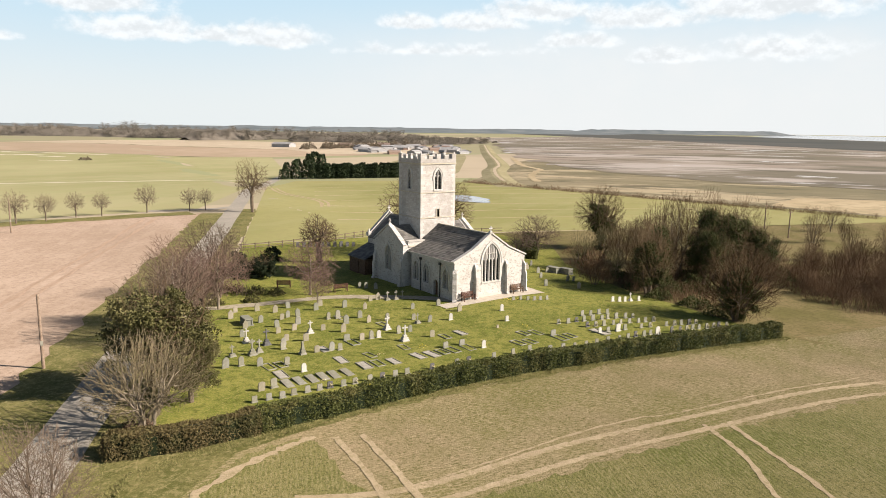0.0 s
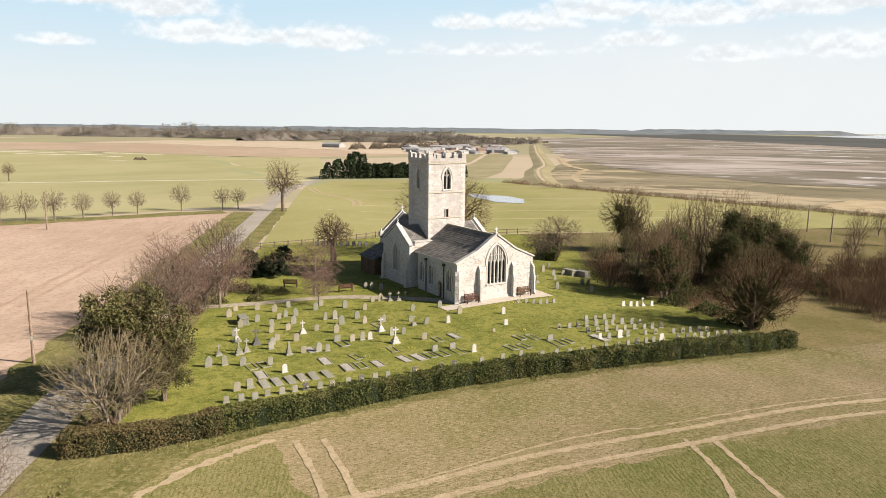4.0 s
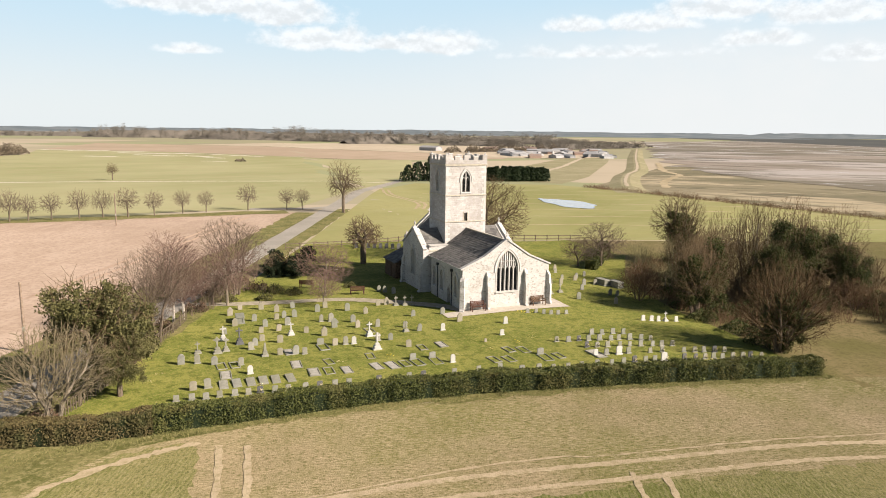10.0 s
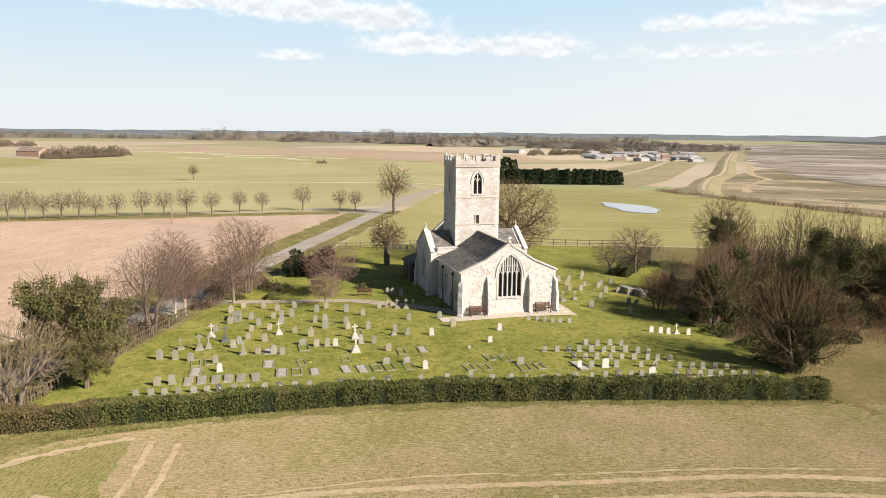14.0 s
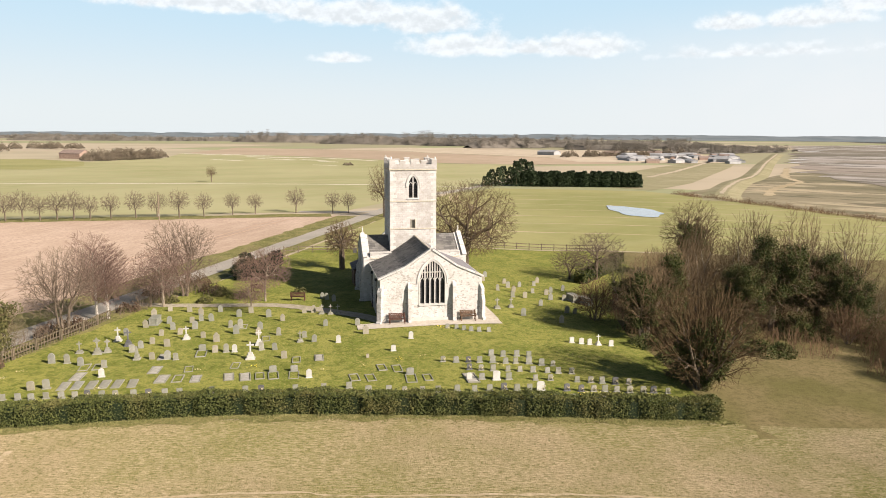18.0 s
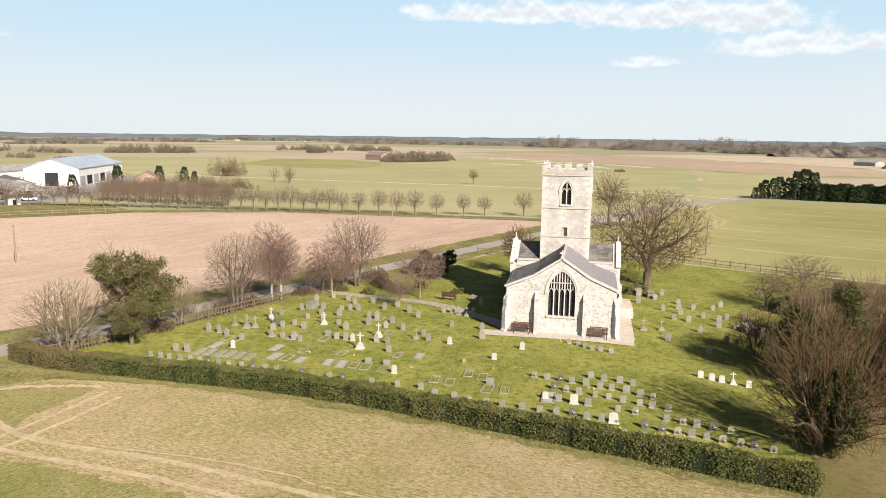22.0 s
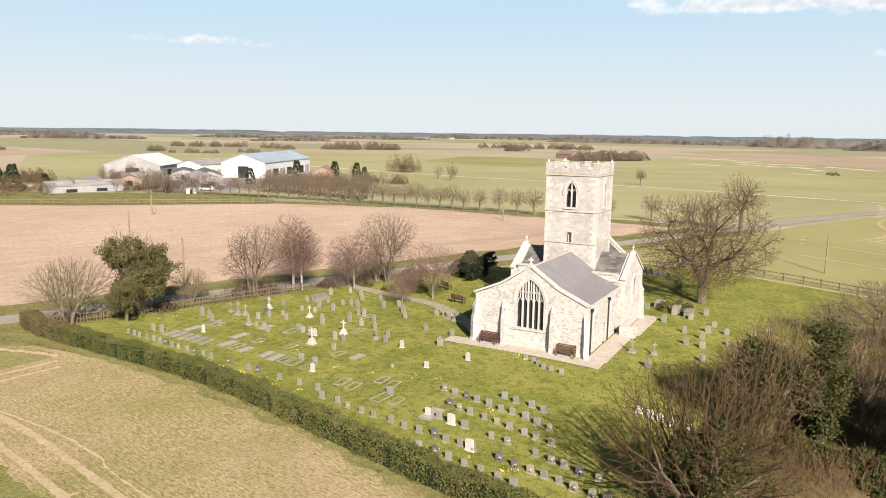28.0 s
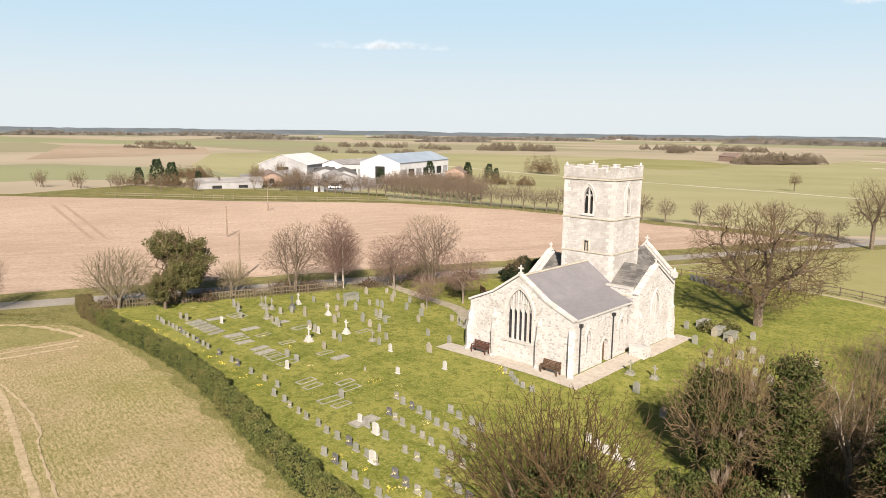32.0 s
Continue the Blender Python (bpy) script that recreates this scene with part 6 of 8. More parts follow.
def hedge_points(line, n, width, height, rng, z0=0.05):
    seg = np.array(line)
    d = np.linalg.norm(np.diff(seg, axis=0), axis=1)
    cum = np.concatenate([[0], np.cumsum(d)])
    s = rng.random(n) * cum[-1]
    i = np.clip(np.searchsorted(cum, s) - 1, 0, len(d) - 1)
    u = ((s - cum[i]) / d[i])[:, None]
    p = seg[i] * (1 - u) + seg[i + 1] * u
    t = (seg[i + 1] - seg[i]) / d[i][:, None]
    nrm = np.stack([-t[:, 1], t[:, 0]], axis=1)
    a = rng.random(n)
    # points lie on the clipped box profile: two sides and the top
    side = np.where(a < 0.36, -1.0, np.where(a < 0.64, 1.0, 0.0))
    o = np.where(side == 0, rng.uniform(-0.5, 0.5, n), side * 0.5) * width
    zz = np.where(side == 0, 1.0, rng.random(n)) * height
    lump = 0.10 * np.sin(s * 1.7) + 0.07 * np.sin(s * 4.1 + 1) + rng.normal(size=n) * 0.06
    o = o + np.sign(o) * lump
    zz = zz * (1 + 0.06 * np.sin(s * 0.9) + 0.03 * np.sin(s * 3.3)) + rng.normal(size=n) * 0.04
    q = p + nrm * o[:, None]
    z = np.array([h(x, y) for x, y in q]) + z0 + np.maximum(zz, 0)
    return np.column_stack([q, z])


def hedge(line, width, height, n, mat, label, seed, size=0.066):
    rng = np.random.default_rng(seed)
    root = thing("hedge", label, "hedge", (line[0][0], line[0][1], h(*line[0])))
    bm = B()
    rows = []
    for i, (x, y) in enumerate(line):
        a, b = line[max(0, i - 1)], line[min(len(line) - 1, i + 1)]
        d = Vector((b[0] - a[0], b[1] - a[1])).normalized()
        w = width / 2 - 0.1
        row = []
        for o, z in ((-w, -0.1), (-w, height * 0.86), (-w * 0.7, height * 0.93), (w * 0.7, height * 0.93), (w, height * 0.86), (w, -0.1)):
            px, py = x - d.y * o, y + d.x * o
            row.append(bm.verts.new((px, py, h(px, py) + z)))
        rows.append(row)
    for r0, r1 in zip(rows, rows[1:]):
        for k in range(5):
            bm.faces.new((r0[k], r0[k + 1], r1[k + 1], r1[k]))
    bm.faces.new(rows[0])
    bm.faces.new(rows[-1][::-1])
    # Near-black core stands for the shade deep among the hedge leaves.
    part("core", bm, YEW_LEAF_AND_CORE, root, "", True)
    pts = [hedge_points(line, n, width, height, rng)]
    for e, f in ((line[0], line[1]), (line[-1], line[-2])):
        d = Vector((e[0] - f[0], e[1] - f[1])).normalized()
        u, z, k = rng.uniform(-0.55, 0.55, 900) * width, rng.random(900) * height, rng.normal(size=900) * 0.1 + 0.08
        x, y = e[0] + d.x * k - d.y * u, e[1] + d.y * k + d.x * u
        pts.append(np.column_stack([x, y, np.array([h(p, q) for p, q in zip(x, y)]) + z]))
    part("leaves", card_mesh("leaves", np.concatenate(pts), size, mat, rng), mat, root, "", True)
    return root


hedge(HEDGE_LINE[12:], 1.1, 1.36, 60000, HEDGE_LEAF, "long clipped dark green hedge along the churchyard edge", 51)
hedge(HEDGE_LINE[:13], 1.2, 1.3, 14000, HEDGE_BROWN, "brownish clipped hedge at the lane corner", 52)
hedge([(72, 76), (80, 84), (84, 90)], 1.4, 1.4, 4500, IVY_LEAF, "dark low hedge at the churchyard boundary", 53, 0.12)


def stuff(name, me, label, category):
    return tagged(new(name, me), label, category, "", "stuff")


def scrub(name, spots, n, size, mat, label, seed, squash=0.55):
    """Low bushes: clouds of small pieces over several spots (x, y, radius, height)."""
    rng = np.random.default_rng(seed)
    out = []
    for x, y, r, hh in spots:
        k = int(n * r * r)
        a, u, v = rng.random(k) * 6.283, np.sqrt(rng.random(k)), rng.random(k)
        rr = r * u
        zz = hh * np.sqrt(np.maximum(0.0, 1 - (u * 0.96) ** 2)) * (0.15 + 0.85 * v ** 0.5) * (0.8 + 0.35 * np.sin(a * 3 + x))
        px, py = x + rr * np.cos(a), y + rr * np.sin(a)
        out.append(np.column_stack([px, py, np.array([h(p, q) for p, q in zip(px, py)]) + zz]))
    return stuff(name, card_mesh(name, np.concatenate(out), size, mat, rng), label, "scrub")


def thicket(name, spots, n, mat, label, seed):
    """Leafless brushwood: fine arching stems over several spots (x, y, radius, height)."""
    rng = np.random.default_rng(seed)
    segs = []
    for x, y, r, hh in spots:
        k = int(n * r * r)
        a, u = rng.random(k) * 6.283, np.sqrt(rng.random(k))
        b = rng.random(k) * 6.283
        for i in range(k):
            px, py = x + r * u[i] * math.cos(a[i]), y + r * u[i] * math.sin(a[i])
            z, top = h(px, py), hh * (1 - 0.75 * u[i] ** 2) * rng.uniform(0.45, 1.1)
            lean = rng.uniform(0.15, 0.6) * top
            m = (px + lean * 0.35 * math.cos(b[i]), py + lean * 0.35 * math.sin(b[i]), z + top * 0.6)
            e = (px + lean * math.cos(b[i]), py + lean * math.sin(b[i]), z + top)
            segs.append(((px, py, z - 0.05), m, 0.017, 0.014))
            segs.append((m, e, 0.014, 0.008))
            f = (m[0] + (e[0] - px) * 0.4 - lean * 0.5 * math.sin(b[i]), m[1] + (e[1] - py) * 0.4 + lean * 0.5 * math.cos(b[i]), z + top * 0.92)
            segs.append((m, f, 0.012, 0.007))
    return stuff(name, tube_mesh(name, segs, 3, mat), label, "scrub")


thicket("bramble_scrub", [(69.0, 43.5, 1.8, 1.6), (71.2, 46.6, 2.2, 2.0), (70.4, 49.0, 2.2, 2.0), (69.4, 53.0, 2.0, 1.8), (68.3, 54, 1.8, 1.2), (69.6, 59, 2.2, 1.5), (68.4, 48, 1.8, 1.3), (72, 63.5, 2.4, 1.6), (74, 57, 2.6, 1.8), (67.6, 43.6, 1.4, .8), (69.4, 46, 2.2, .9), (73.5, 49, 3, 1.8), (69.6, 50.0, 2.2, 1.4), (71, 56, 2.6, 1.6), (76, 54, 3.4, 2), (79, 59, 3.6, 2.4), (83, 55, 4, 2.6), (81, 47, 3.6, 2.2),
                        (83.5, 34.5, 3.2, 2.4), (85.5, 30.5, 3.4, 2.6), (89, 32.5, 3.6, 3.0), (84.5, 38.8, 3.0, 2.2), (88.5, 40.5, 3.2, 2.6), (100, 46, 5, 2.2), (107, 44, 5, 2.0), (92, 42, 3.5, 1.9), (88, 37.5, 3.6, 2.0), (94, 36, 4.5, 2.4), (90, 45, 4, 2.6), (101, 36, 5, 2.4), (86.5, 42, 3.0, 1.6), (98, 40, 4.5, 1.7), (105, 38, 5, 1.6), (113, 40, 5, 1.8), (121, 38, 5, 1.7), (129, 42, 5, 2.0), (88, 61, 4, 2.8), (88, 51, 4, 2.6), (95, 51, 4.5, 2.8), (96, 62, 4, 2.5), (110, 50, 4.5, 2.0), (75.5, 68, 3.2, 2), (82, 75, 3.4, 2), (90, 75, 4, 2.2), (118, 46, 4.5, 2.4), (125, 44, 5, 2.4)],
        22, TWIG_SCRUB, "reddish leafless bramble and thorn scrub under the trees", 61)
scrub("ivy_ground", [(66.5, 41.2, 1.6, 1.2), (67.8, 45.0, 1.8, 1.3), (67.4, 49.6, 1.6, 1.2), (70.6, 50.2, 1.8, 1.6), (78.5, 52.5, 2.2, 1.8), (84, 50, 2.6, 2.2), (90, 48, 2.6, 1.8), (74.5, 50.5, 2.2, 1.1), (69.2, 54.4, 1.6, .8), (72.6, 60.5, 2, 1.0), (77.5, 46, 2.2, 1), (75.6, 48.4, 2.4, .9)], 460, 0.09, IVY_LEAF,
      "dark ivy and evergreen undergrowth at the wood edge", 62)
thicket("roadside_brush", [(12.8, 56.4, 1.4, 1.3), (13.9, 59.0, 1.6, 1.7), (14.8, 61.6, 1.6, 1.7), (15.8, 63.8, 1.3, 1.4), (18.8, 67.8, 1.2, 1.5), (20.2, 69.4, 1.3, 1.7), (22.2, 72.4, 1.5, 1.9), (24.6, 76.8, 1.6, 1.9), (27.4, 74.4, 1.4, 1.3), (12.0, 53.2, 1.2, 1.2)],
        34, TWIG_AV, "pinkish brown leafless brushwood along the roadside fence", 68)
scrub("roadside_scrub", [(12.6, 51.2, 1.4, 1.3), (14.6, 60.0, 1.3, 1.2), (16, 62.5, 1.4, 1.1), (8.6, 43.0, 1.2, 1.1), (19.4, 68.5, 1.2, 1.0), (20.8, 75.5, 1.6, 1.2), (24.5, 80.0, 1.8, 1.3), (26.5, 76.4, 1.3, 1.0)],
      320, 0.10, BRAMBLE, "low brown thorn growth along the roadside fence", 63)
scrub("garden_shrubs", [(26.6, 70.9, .9, .8), (30.0, 72.4, 1.0, .8), (28.2, 74.0, 1.1, 1.0), (23, 71.6, .9, .8), (56.6, 78.6, 1.3, 1.1), (57.6, 80.2, 1.2, 1.0), (36.8, 73.6, .8, .6)], 600, 0.09, HOLM_LEAF,
      "low green shrubs in the churchyard", 64)
# Dark scrub added here partly stands for cloud shade lying on the farm.
thicket("farm_thorn_hedge", [(-96 - 3.4 * i, 138 + 1.7 * i + 5 * math.sin(i * 1.3), 3.4, 3.2 + 1.2 * math.sin(i * 2.1)) for i in range(17)], 7, TWIG_DARK,
        "dark thorn scrub added before the farm sheds, partly for cloud shade", 67)
thicket("hedgerow_far", [(159 + 0.6 * math.sin(i) + (i * 0.22 if i < 30 else 6.6 + (i - 30) * 0.30), 204 - i * 2.1, 1.7, 1.5 + 0.5 * math.sin(i * 1.7)) for i in range(64)], 30, TWIG_SCRUB,
      "brown hedgerow between the wheat and the marsh", 65)
scrub("shrub_belt_far", [(196 + i * 3.2, 66 - i * 3.4 + 3 * math.sin(i), 4.5, 2.6) for i in range(18)], 12, 0.6, BRAMBLE, "reddish brown scrub along the marsh edge", 66)


def tufts(name, line, width, n, size, mat, label, seed):
    rng = np.random.default_rng(seed)
    seg = np.array(line)
    d = np.linalg.norm(np.diff(seg, axis=0), axis=1)
    cum = np.concatenate([[0], np.cumsum(d)])
    s = rng.random(n) * cum[-1]
    i = np.clip(np.searchsorted(cum, s) - 1, 0, len(d) - 1)
    u = ((s - cum[i]) / d[i])[:, None]
    p = seg[i] * (1 - u) + seg[i + 1] * u + rng.normal(size=(n, 2)) * width * 0.5
    z = np.array([h(x, y) for x, y in p]) + 0.03
    tip = rng.normal(size=(n, 3)) * size * 0.5
    segs = [((x, y, zz), (x + t[0], y + t[1], zz + size * (0.6 + abs(t[2]))), 0.018, 0.004) for (x, y), zz, t in zip(p, z, tip)]
    return stuff(name, tube_mesh(name, segs, 3, mat), label, "grass")


tufts("verge_grass", spline([(4, 35), (9, 38.4), (20, 38.7), (29, 38.4), (36, 37.5), (43.7, 36.0), (51, 34.5), (58, 33.5), (65, 32.8)]), 0.7, 8000, 0.17, REED, "tussocks of dry and green grass before the hedge", 71)
tufts("verge_grass", [(road_x(y) + 3.0, y) for y in range(24, 60, 3)], 1.6, 3600, 0.17, REED, "rough grass beside the lane", 72)


# ---- graves ----
GRAVES = "gravestones in the churchyard"


def top_outline(kind, w, hh):
    if kind == "round":
        return [(-w / 2, 0), (w / 2, 0), (w / 2, hh - w / 2)] + [(w / 2 * math.cos(a), hh - w / 2 + w / 2 * math.sin(a)) for a in [math.pi * i / 8 for i in range(1, 8)]] + [(-w / 2, hh - w / 2)]
    if kind == "gothic":
        return arch(0, 0, hh * 0.68, w, hh, 5)
    if kind == "shoulder":
        s = w * 0.18
        return [(-w / 2, 0), (w / 2, 0), (w / 2, hh * 0.78), (w / 2 - s, hh * 0.80)] + [((w / 2 - s) * math.cos(a), hh * 0.80 + hh * 0.2 * math.sin(a)) for a in [math.pi * i / 6 for i in range(1, 6)]] + [(-w / 2 + s, hh * 0.80), (-w / 2, hh * 0.78)]
    if kind == "curved":
        return [(-w / 2, 0), (w / 2, 0), (w / 2, hh * 0.86)] + [(w / 2 * math.cos(a), hh * 0.86 + hh * 0.14 * math.sin(a)) for a in [math.pi * i / 6 for i in range(1, 6)]] + [(-w / 2, hh * 0.86)]
    return [(-w / 2, 0), (w / 2, 0), (w / 2, hh), (-w / 2, hh)]


def headstone(kind, w, hh, t, mat, label, base=True, vase=False):
    root = thing("headstone", label, "gravestone", group=GRAVES)
    z = 0.08 if base else -0.15
    part("slab", bevelled(extrude_poly(B(), top_outline(kind, w, hh), t, pose(0, -t / 2, z)), 0.012), mat, root)
    if base:
        part("plinth", bevelled(box(B(), -w / 2 - 0.06, w / 2 + 0.06, -t / 2 - 0.09, t / 2 + 0.06, -0.2, 0.08), 0.015), mat, root)
    if vase:
        bm = B()
        bmesh.ops.create_cone(bm, cap_ends=True, segments=10, radius1=0.05, radius2=0.08, depth=0.16, matrix=pose(w * 0.2, -t / 2 - 0.07, 0.17))
        v = part("vase", bm, mat, root)
        rng = np.random.default_rng(int(w * 1000))
        flo = part("flowers", card_mesh("flowers", rng.normal(size=(26, 3)) * 0.06 + np.array([w * 0.2, -t / 2 - 0.07, 0.31]), 0.05, FLOWERS, rng), FLOWERS, v, "cut flowers")
        flo["kind"] = "stuff"
    return root


def cross_stone(hh, mat, label, steps=3, ringed=False):
    root = thing("cross_monument", label, "grave cross", group=GRAVES)
    z = -0.1
    for i in range(steps):
        w = 0.78 - 0.2 * i
        part("step", bevelled(box(B(), -w / 2, w / 2, -w / 2 * 0.8, w / 2 * 0.8, z, z + 0.22), 0.02), mat, root)
        z += 0.22
    bm = B()
    w = 0.13
    box(bm, -w / 2, w / 2, -0.05, 0.05, z, hh)
    box(bm, -hh * 0.20, -w / 2, -0.045, 0.045, hh - 0.34, hh - 0.21)
    box(bm, w / 2, hh * 0.20, -0.045, 0.045, hh - 0.34, hh - 0.21)
    part("cross", bevelled(bm, 0.012), mat, root)
    if ringed:
        segs = [((0.17 * math.cos(a), 0, hh - 0.275 + 0.17 * math.sin(a)), (0.17 * math.cos(a + .53), 0, hh - 0.275 + 0.17 * math.sin(a + .53)), 0.03, 0.03)
                for a in [i * 0.5236 for i in range(12)]]
        part("ring", tube_mesh("ring", segs, 5, mat), mat, root)
    return root


def obelisk(hh, mat, label):
    root = thing("obelisk_monument", label, "monument", group=GRAVES)
    part("base", bevelled(box(B(), -0.42, 0.42, -0.42, 0.42, -0.1, 0.2), 0.02), mat, root)
    part("pedestal", bevelled(box(B(), -0.28, 0.28, -0.28, 0.28, 0.2, 0.62), 0.02), mat, root)
    bm = B()
    bmesh.ops.create_cone(bm, cap_ends=True, segments=4, radius1=0.30, radius2=0.13, depth=hh - 0.62, matrix=pose(0, 0, 0.62 + (hh - 0.62) / 2, 0, 0, 45))
    part("shaft", bevelled(bm, 0.015), mat, root)
    return root


def kerb_grave(w, l, mat, fill, label, head=None):
    root = thing("kerbed_grave", label, "grave", group=GRAVES)
    for nm, a in (("kerb", (-w / 2, -w / 2 + 0.085, -l, 0)), ("kerb", (w / 2 - 0.085, w / 2, -l, 0)), ("kerb", (-w / 2 + 0.085, w / 2 - 0.085, -l, -l + 0.085)), ("kerb", (-w / 2 + 0.085, w / 2 - 0.085, -0.085, 0))):
        part(nm, bevelled(box(B(), *a, -0.1, 0.075), 0.012), mat, root)
    if fill is not None:
        part("infill", box(B(), -w / 2 + 0.13, w / 2 - 0.13, -l + 0.13, -0.13, -0.1, 0.03), fill, root)
    if head:
        part("headstone", bevelled(extrude_poly(B(), top_outline(head, w * 0.7, 0.62), 0.1, pose(0, 0.02, 0.0)), 0.012), mat, root)
    return root


def ledger(w, l, mat, label, tilt=4):
    root = thing("ledger_slab", label, "grave slab", group=GRAVES)
    part("slab", bevelled(box(B(), -w / 2, w / 2, -l, 0, 0.0, 0.12, pose(0, 0, 0.06, 0, 0, 0) @ pose(0, 0, 0, tilt)), 0.02), mat, root)
    part("bed", box(B(), -w / 2 + 0.06, w / 2 - 0.06, -l + 0.06, -0.06, -0.15, 0.05), HEAD_GREY, root)
    return root


def chest_tomb(w, l, hh, mat, label):
    root = thing("chest_tomb", label, "tomb", group=GRAVES)
    part("plinth", bevelled(box(B(), -w / 2 - 0.1, w / 2 + 0.1, -l / 2 - 0.1, l / 2 + 0.1, -0.15, 0.12), 0.02), mat, root)
    part("chest", bevelled(box(B(), -w / 2 + 0.06, w / 2 - 0.06, -l / 2 + 0.06, l / 2 - 0.06, 0.12, hh - 0.13), 0.015), mat, root)
    part("lid", bevelled(box(B(), -w / 2 - 0.05, w / 2 + 0.05, -l / 2 - 0.05, l / 2 + 0.05, hh - 0.13, hh), 0.025), mat, root, "worn overhanging lid slab")
    for x in (-1, 1):
        for y in (-1, 1):
            part("corner_post", box(B(), x * (w / 2 - 0.06) - 0.07, x * (w / 2 - 0.06) + 0.07, y * (l / 2 - 0.06) - 0.07, y * (l / 2 - 0.06) + 0.07, 0.12, hh - 0.13), mat, root)
    return root


PROTO = {
    "g": [headstone("round", 0.55, 1.0, 0.11, HEAD_GREY, "grey weathered round-topped headstone on the grass", False),
          headstone("gothic", 0.56, 1.08, 0.12, HEAD_GREY, "grey lichen-spotted pointed headstone", False),
          headstone("shoulder", 0.58, 1.1, 0.11, HEAD_BROWN, "brown sandstone headstone with shouldered top", False),
          headstone("curved", 0.55, 0.9, 0.10, HEAD_BROWN, "worn brown headstone leaning slightly", False)],
    "p": [headstone("round", 0.5, 0.8, 0.11, HEAD_PALE, "pale stone round-topped headstone on a plinth"),
          headstone("gothic", 0.5, 0.85, 0.11, HEAD_PALE, "pale pointed headstone on a plinth"),
          headstone("curved", 0.52, 0.7, 0.1, HEAD_PALE, "pale low headstone with curved top")],
    "w": [headstone("round", 0.56, 0.85, 0.1, MARBLE, "bright white marble round-topped headstone"),
          headstone("curved", 0.58, 0.68, 0.1, MARBLE, "bright white marble low headstone")],
    "m": [headstone("flat", 0.48, 0.50, 0.09, HEAD_GREY, "grey modern square headstone in a lawn row"),
          headstone("curved", 0.50, 0.52, 0.09, HEAD_GREY, "grey modern curved headstone in a lawn row"),
          headstone("flat", 0.46, 0.48, 0.09, HEAD_PALE, "pale modern square headstone in a lawn row"),
          headstone("curved", 0.50, 0.54, 0.09, HEAD_DARK, "dark polished granite headstone in a lawn row", True, True),
          headstone("curved", 0.46, 0.5, 0.09, HEAD_PALE, "pale modern curved headstone with flowers", True, True)],
    "x": [cross_stone(1.5, MARBLE, "white marble cross on three steps"), cross_stone(1.35, HEAD_PALE, "pale stone cross on a stepped base", 2),
          cross_stone(1.5, HEAD_PALE, "pale ringed stone cross on steps", 3, True), cross_stone(1.6, HEAD_DARK, "dark granite cross on three steps")],
    "o": [obelisk(1.7, HEAD_PALE, "pale stone obelisk monument")],
    "k": [kerb_grave(0.95, 2.0, HEAD_PALE, CHIPPINGS, "pale kerbed grave filled with stone chippings"), kerb_grave(0.9, 1.95, HEAD_PALE, None, "pale kerb surround open to the grass"),
          kerb_grave(0.95, 2.0, HEAD_GREY, None, "grey kerb surround open to the grass", "curved"), kerb_grave(0.85, 1.8, HEAD_PALE, None, "narrow pale kerb surround open to the grass")],
    "l": [ledger(0.78, 1.9, HEAD_PALE, "flat pale ledger slab on the grass"), ledger(0.78, 1.9, HEAD_GREY, "flat grey ledger slab on the grass")],
    "c": [chest_tomb(0.9, 1.9, 0.85, HEAD_GREY, "grey stone chest tomb with worn lid")],
}
PROTO["d"] = [headstone("curved", 0.62, 0.8, 0.1, HEAD_DARK, "dark polished headstone in the rear row", True)]
used = set()
g_rng = random.Random(77)


def stone(kind, x, y, which=None, rz=None, s=None):
    """Sets one grave of a kind; the stones face along the church's axis with a slight lean."""
    k = PROTO[kind]
    i = which if which is not None else g_rng.randrange(len(k))
    ob = k[i]
    turn = g_rng.uniform(-5, 5) if rz is None else rz
    lean = (g_rng.gauss(0, 3.6), g_rng.gauss(0, 2.4)) if kind in "gp" else (g_rng.gauss(0, 0.6), g_rng.gauss(0, 0.5))
    sc = (s or g_rng.uniform(0.88, 1.12)) * (0.8 if kind in "kl" else 0.87)
    m = Matrix.LocRotScale((x, y, h(x, y) + 0.04), Euler((radians(lean[0]), radians(lean[1]), radians(turn))), (sc, sc, sc))
    if ob.name in used:
        c = copy_thing(ob, Matrix.Identity(4))
    else:
        c = ob
        used.add(ob.name)
    c.matrix_basis = m
    return c


def stones(kind, pts, which=None, s=None):
    for x, y in pts:
        stone(kind, x, y, which, None, s)


# low row along the hedge
stones("m", [(x, y + 1.15) for x, y in [(16.5, 43.0), (17.5, 42.9), (18.4, 42.7), (19.3, 42.8), (20.3, 42.7), (21.2, 42.6), (22.0, 42.6), (23.0, 42.4), (23.9, 42.3), (25.1, 42.2), (26.1, 42.1), (27.2, 42.0),
             (28.2, 41.9), (30.4, 41.7), (32.7, 41.5), (33.8, 41.4), (36.2, 41.1), (38.2, 41.0), (40.0, 40.9)]], None, 0.95)
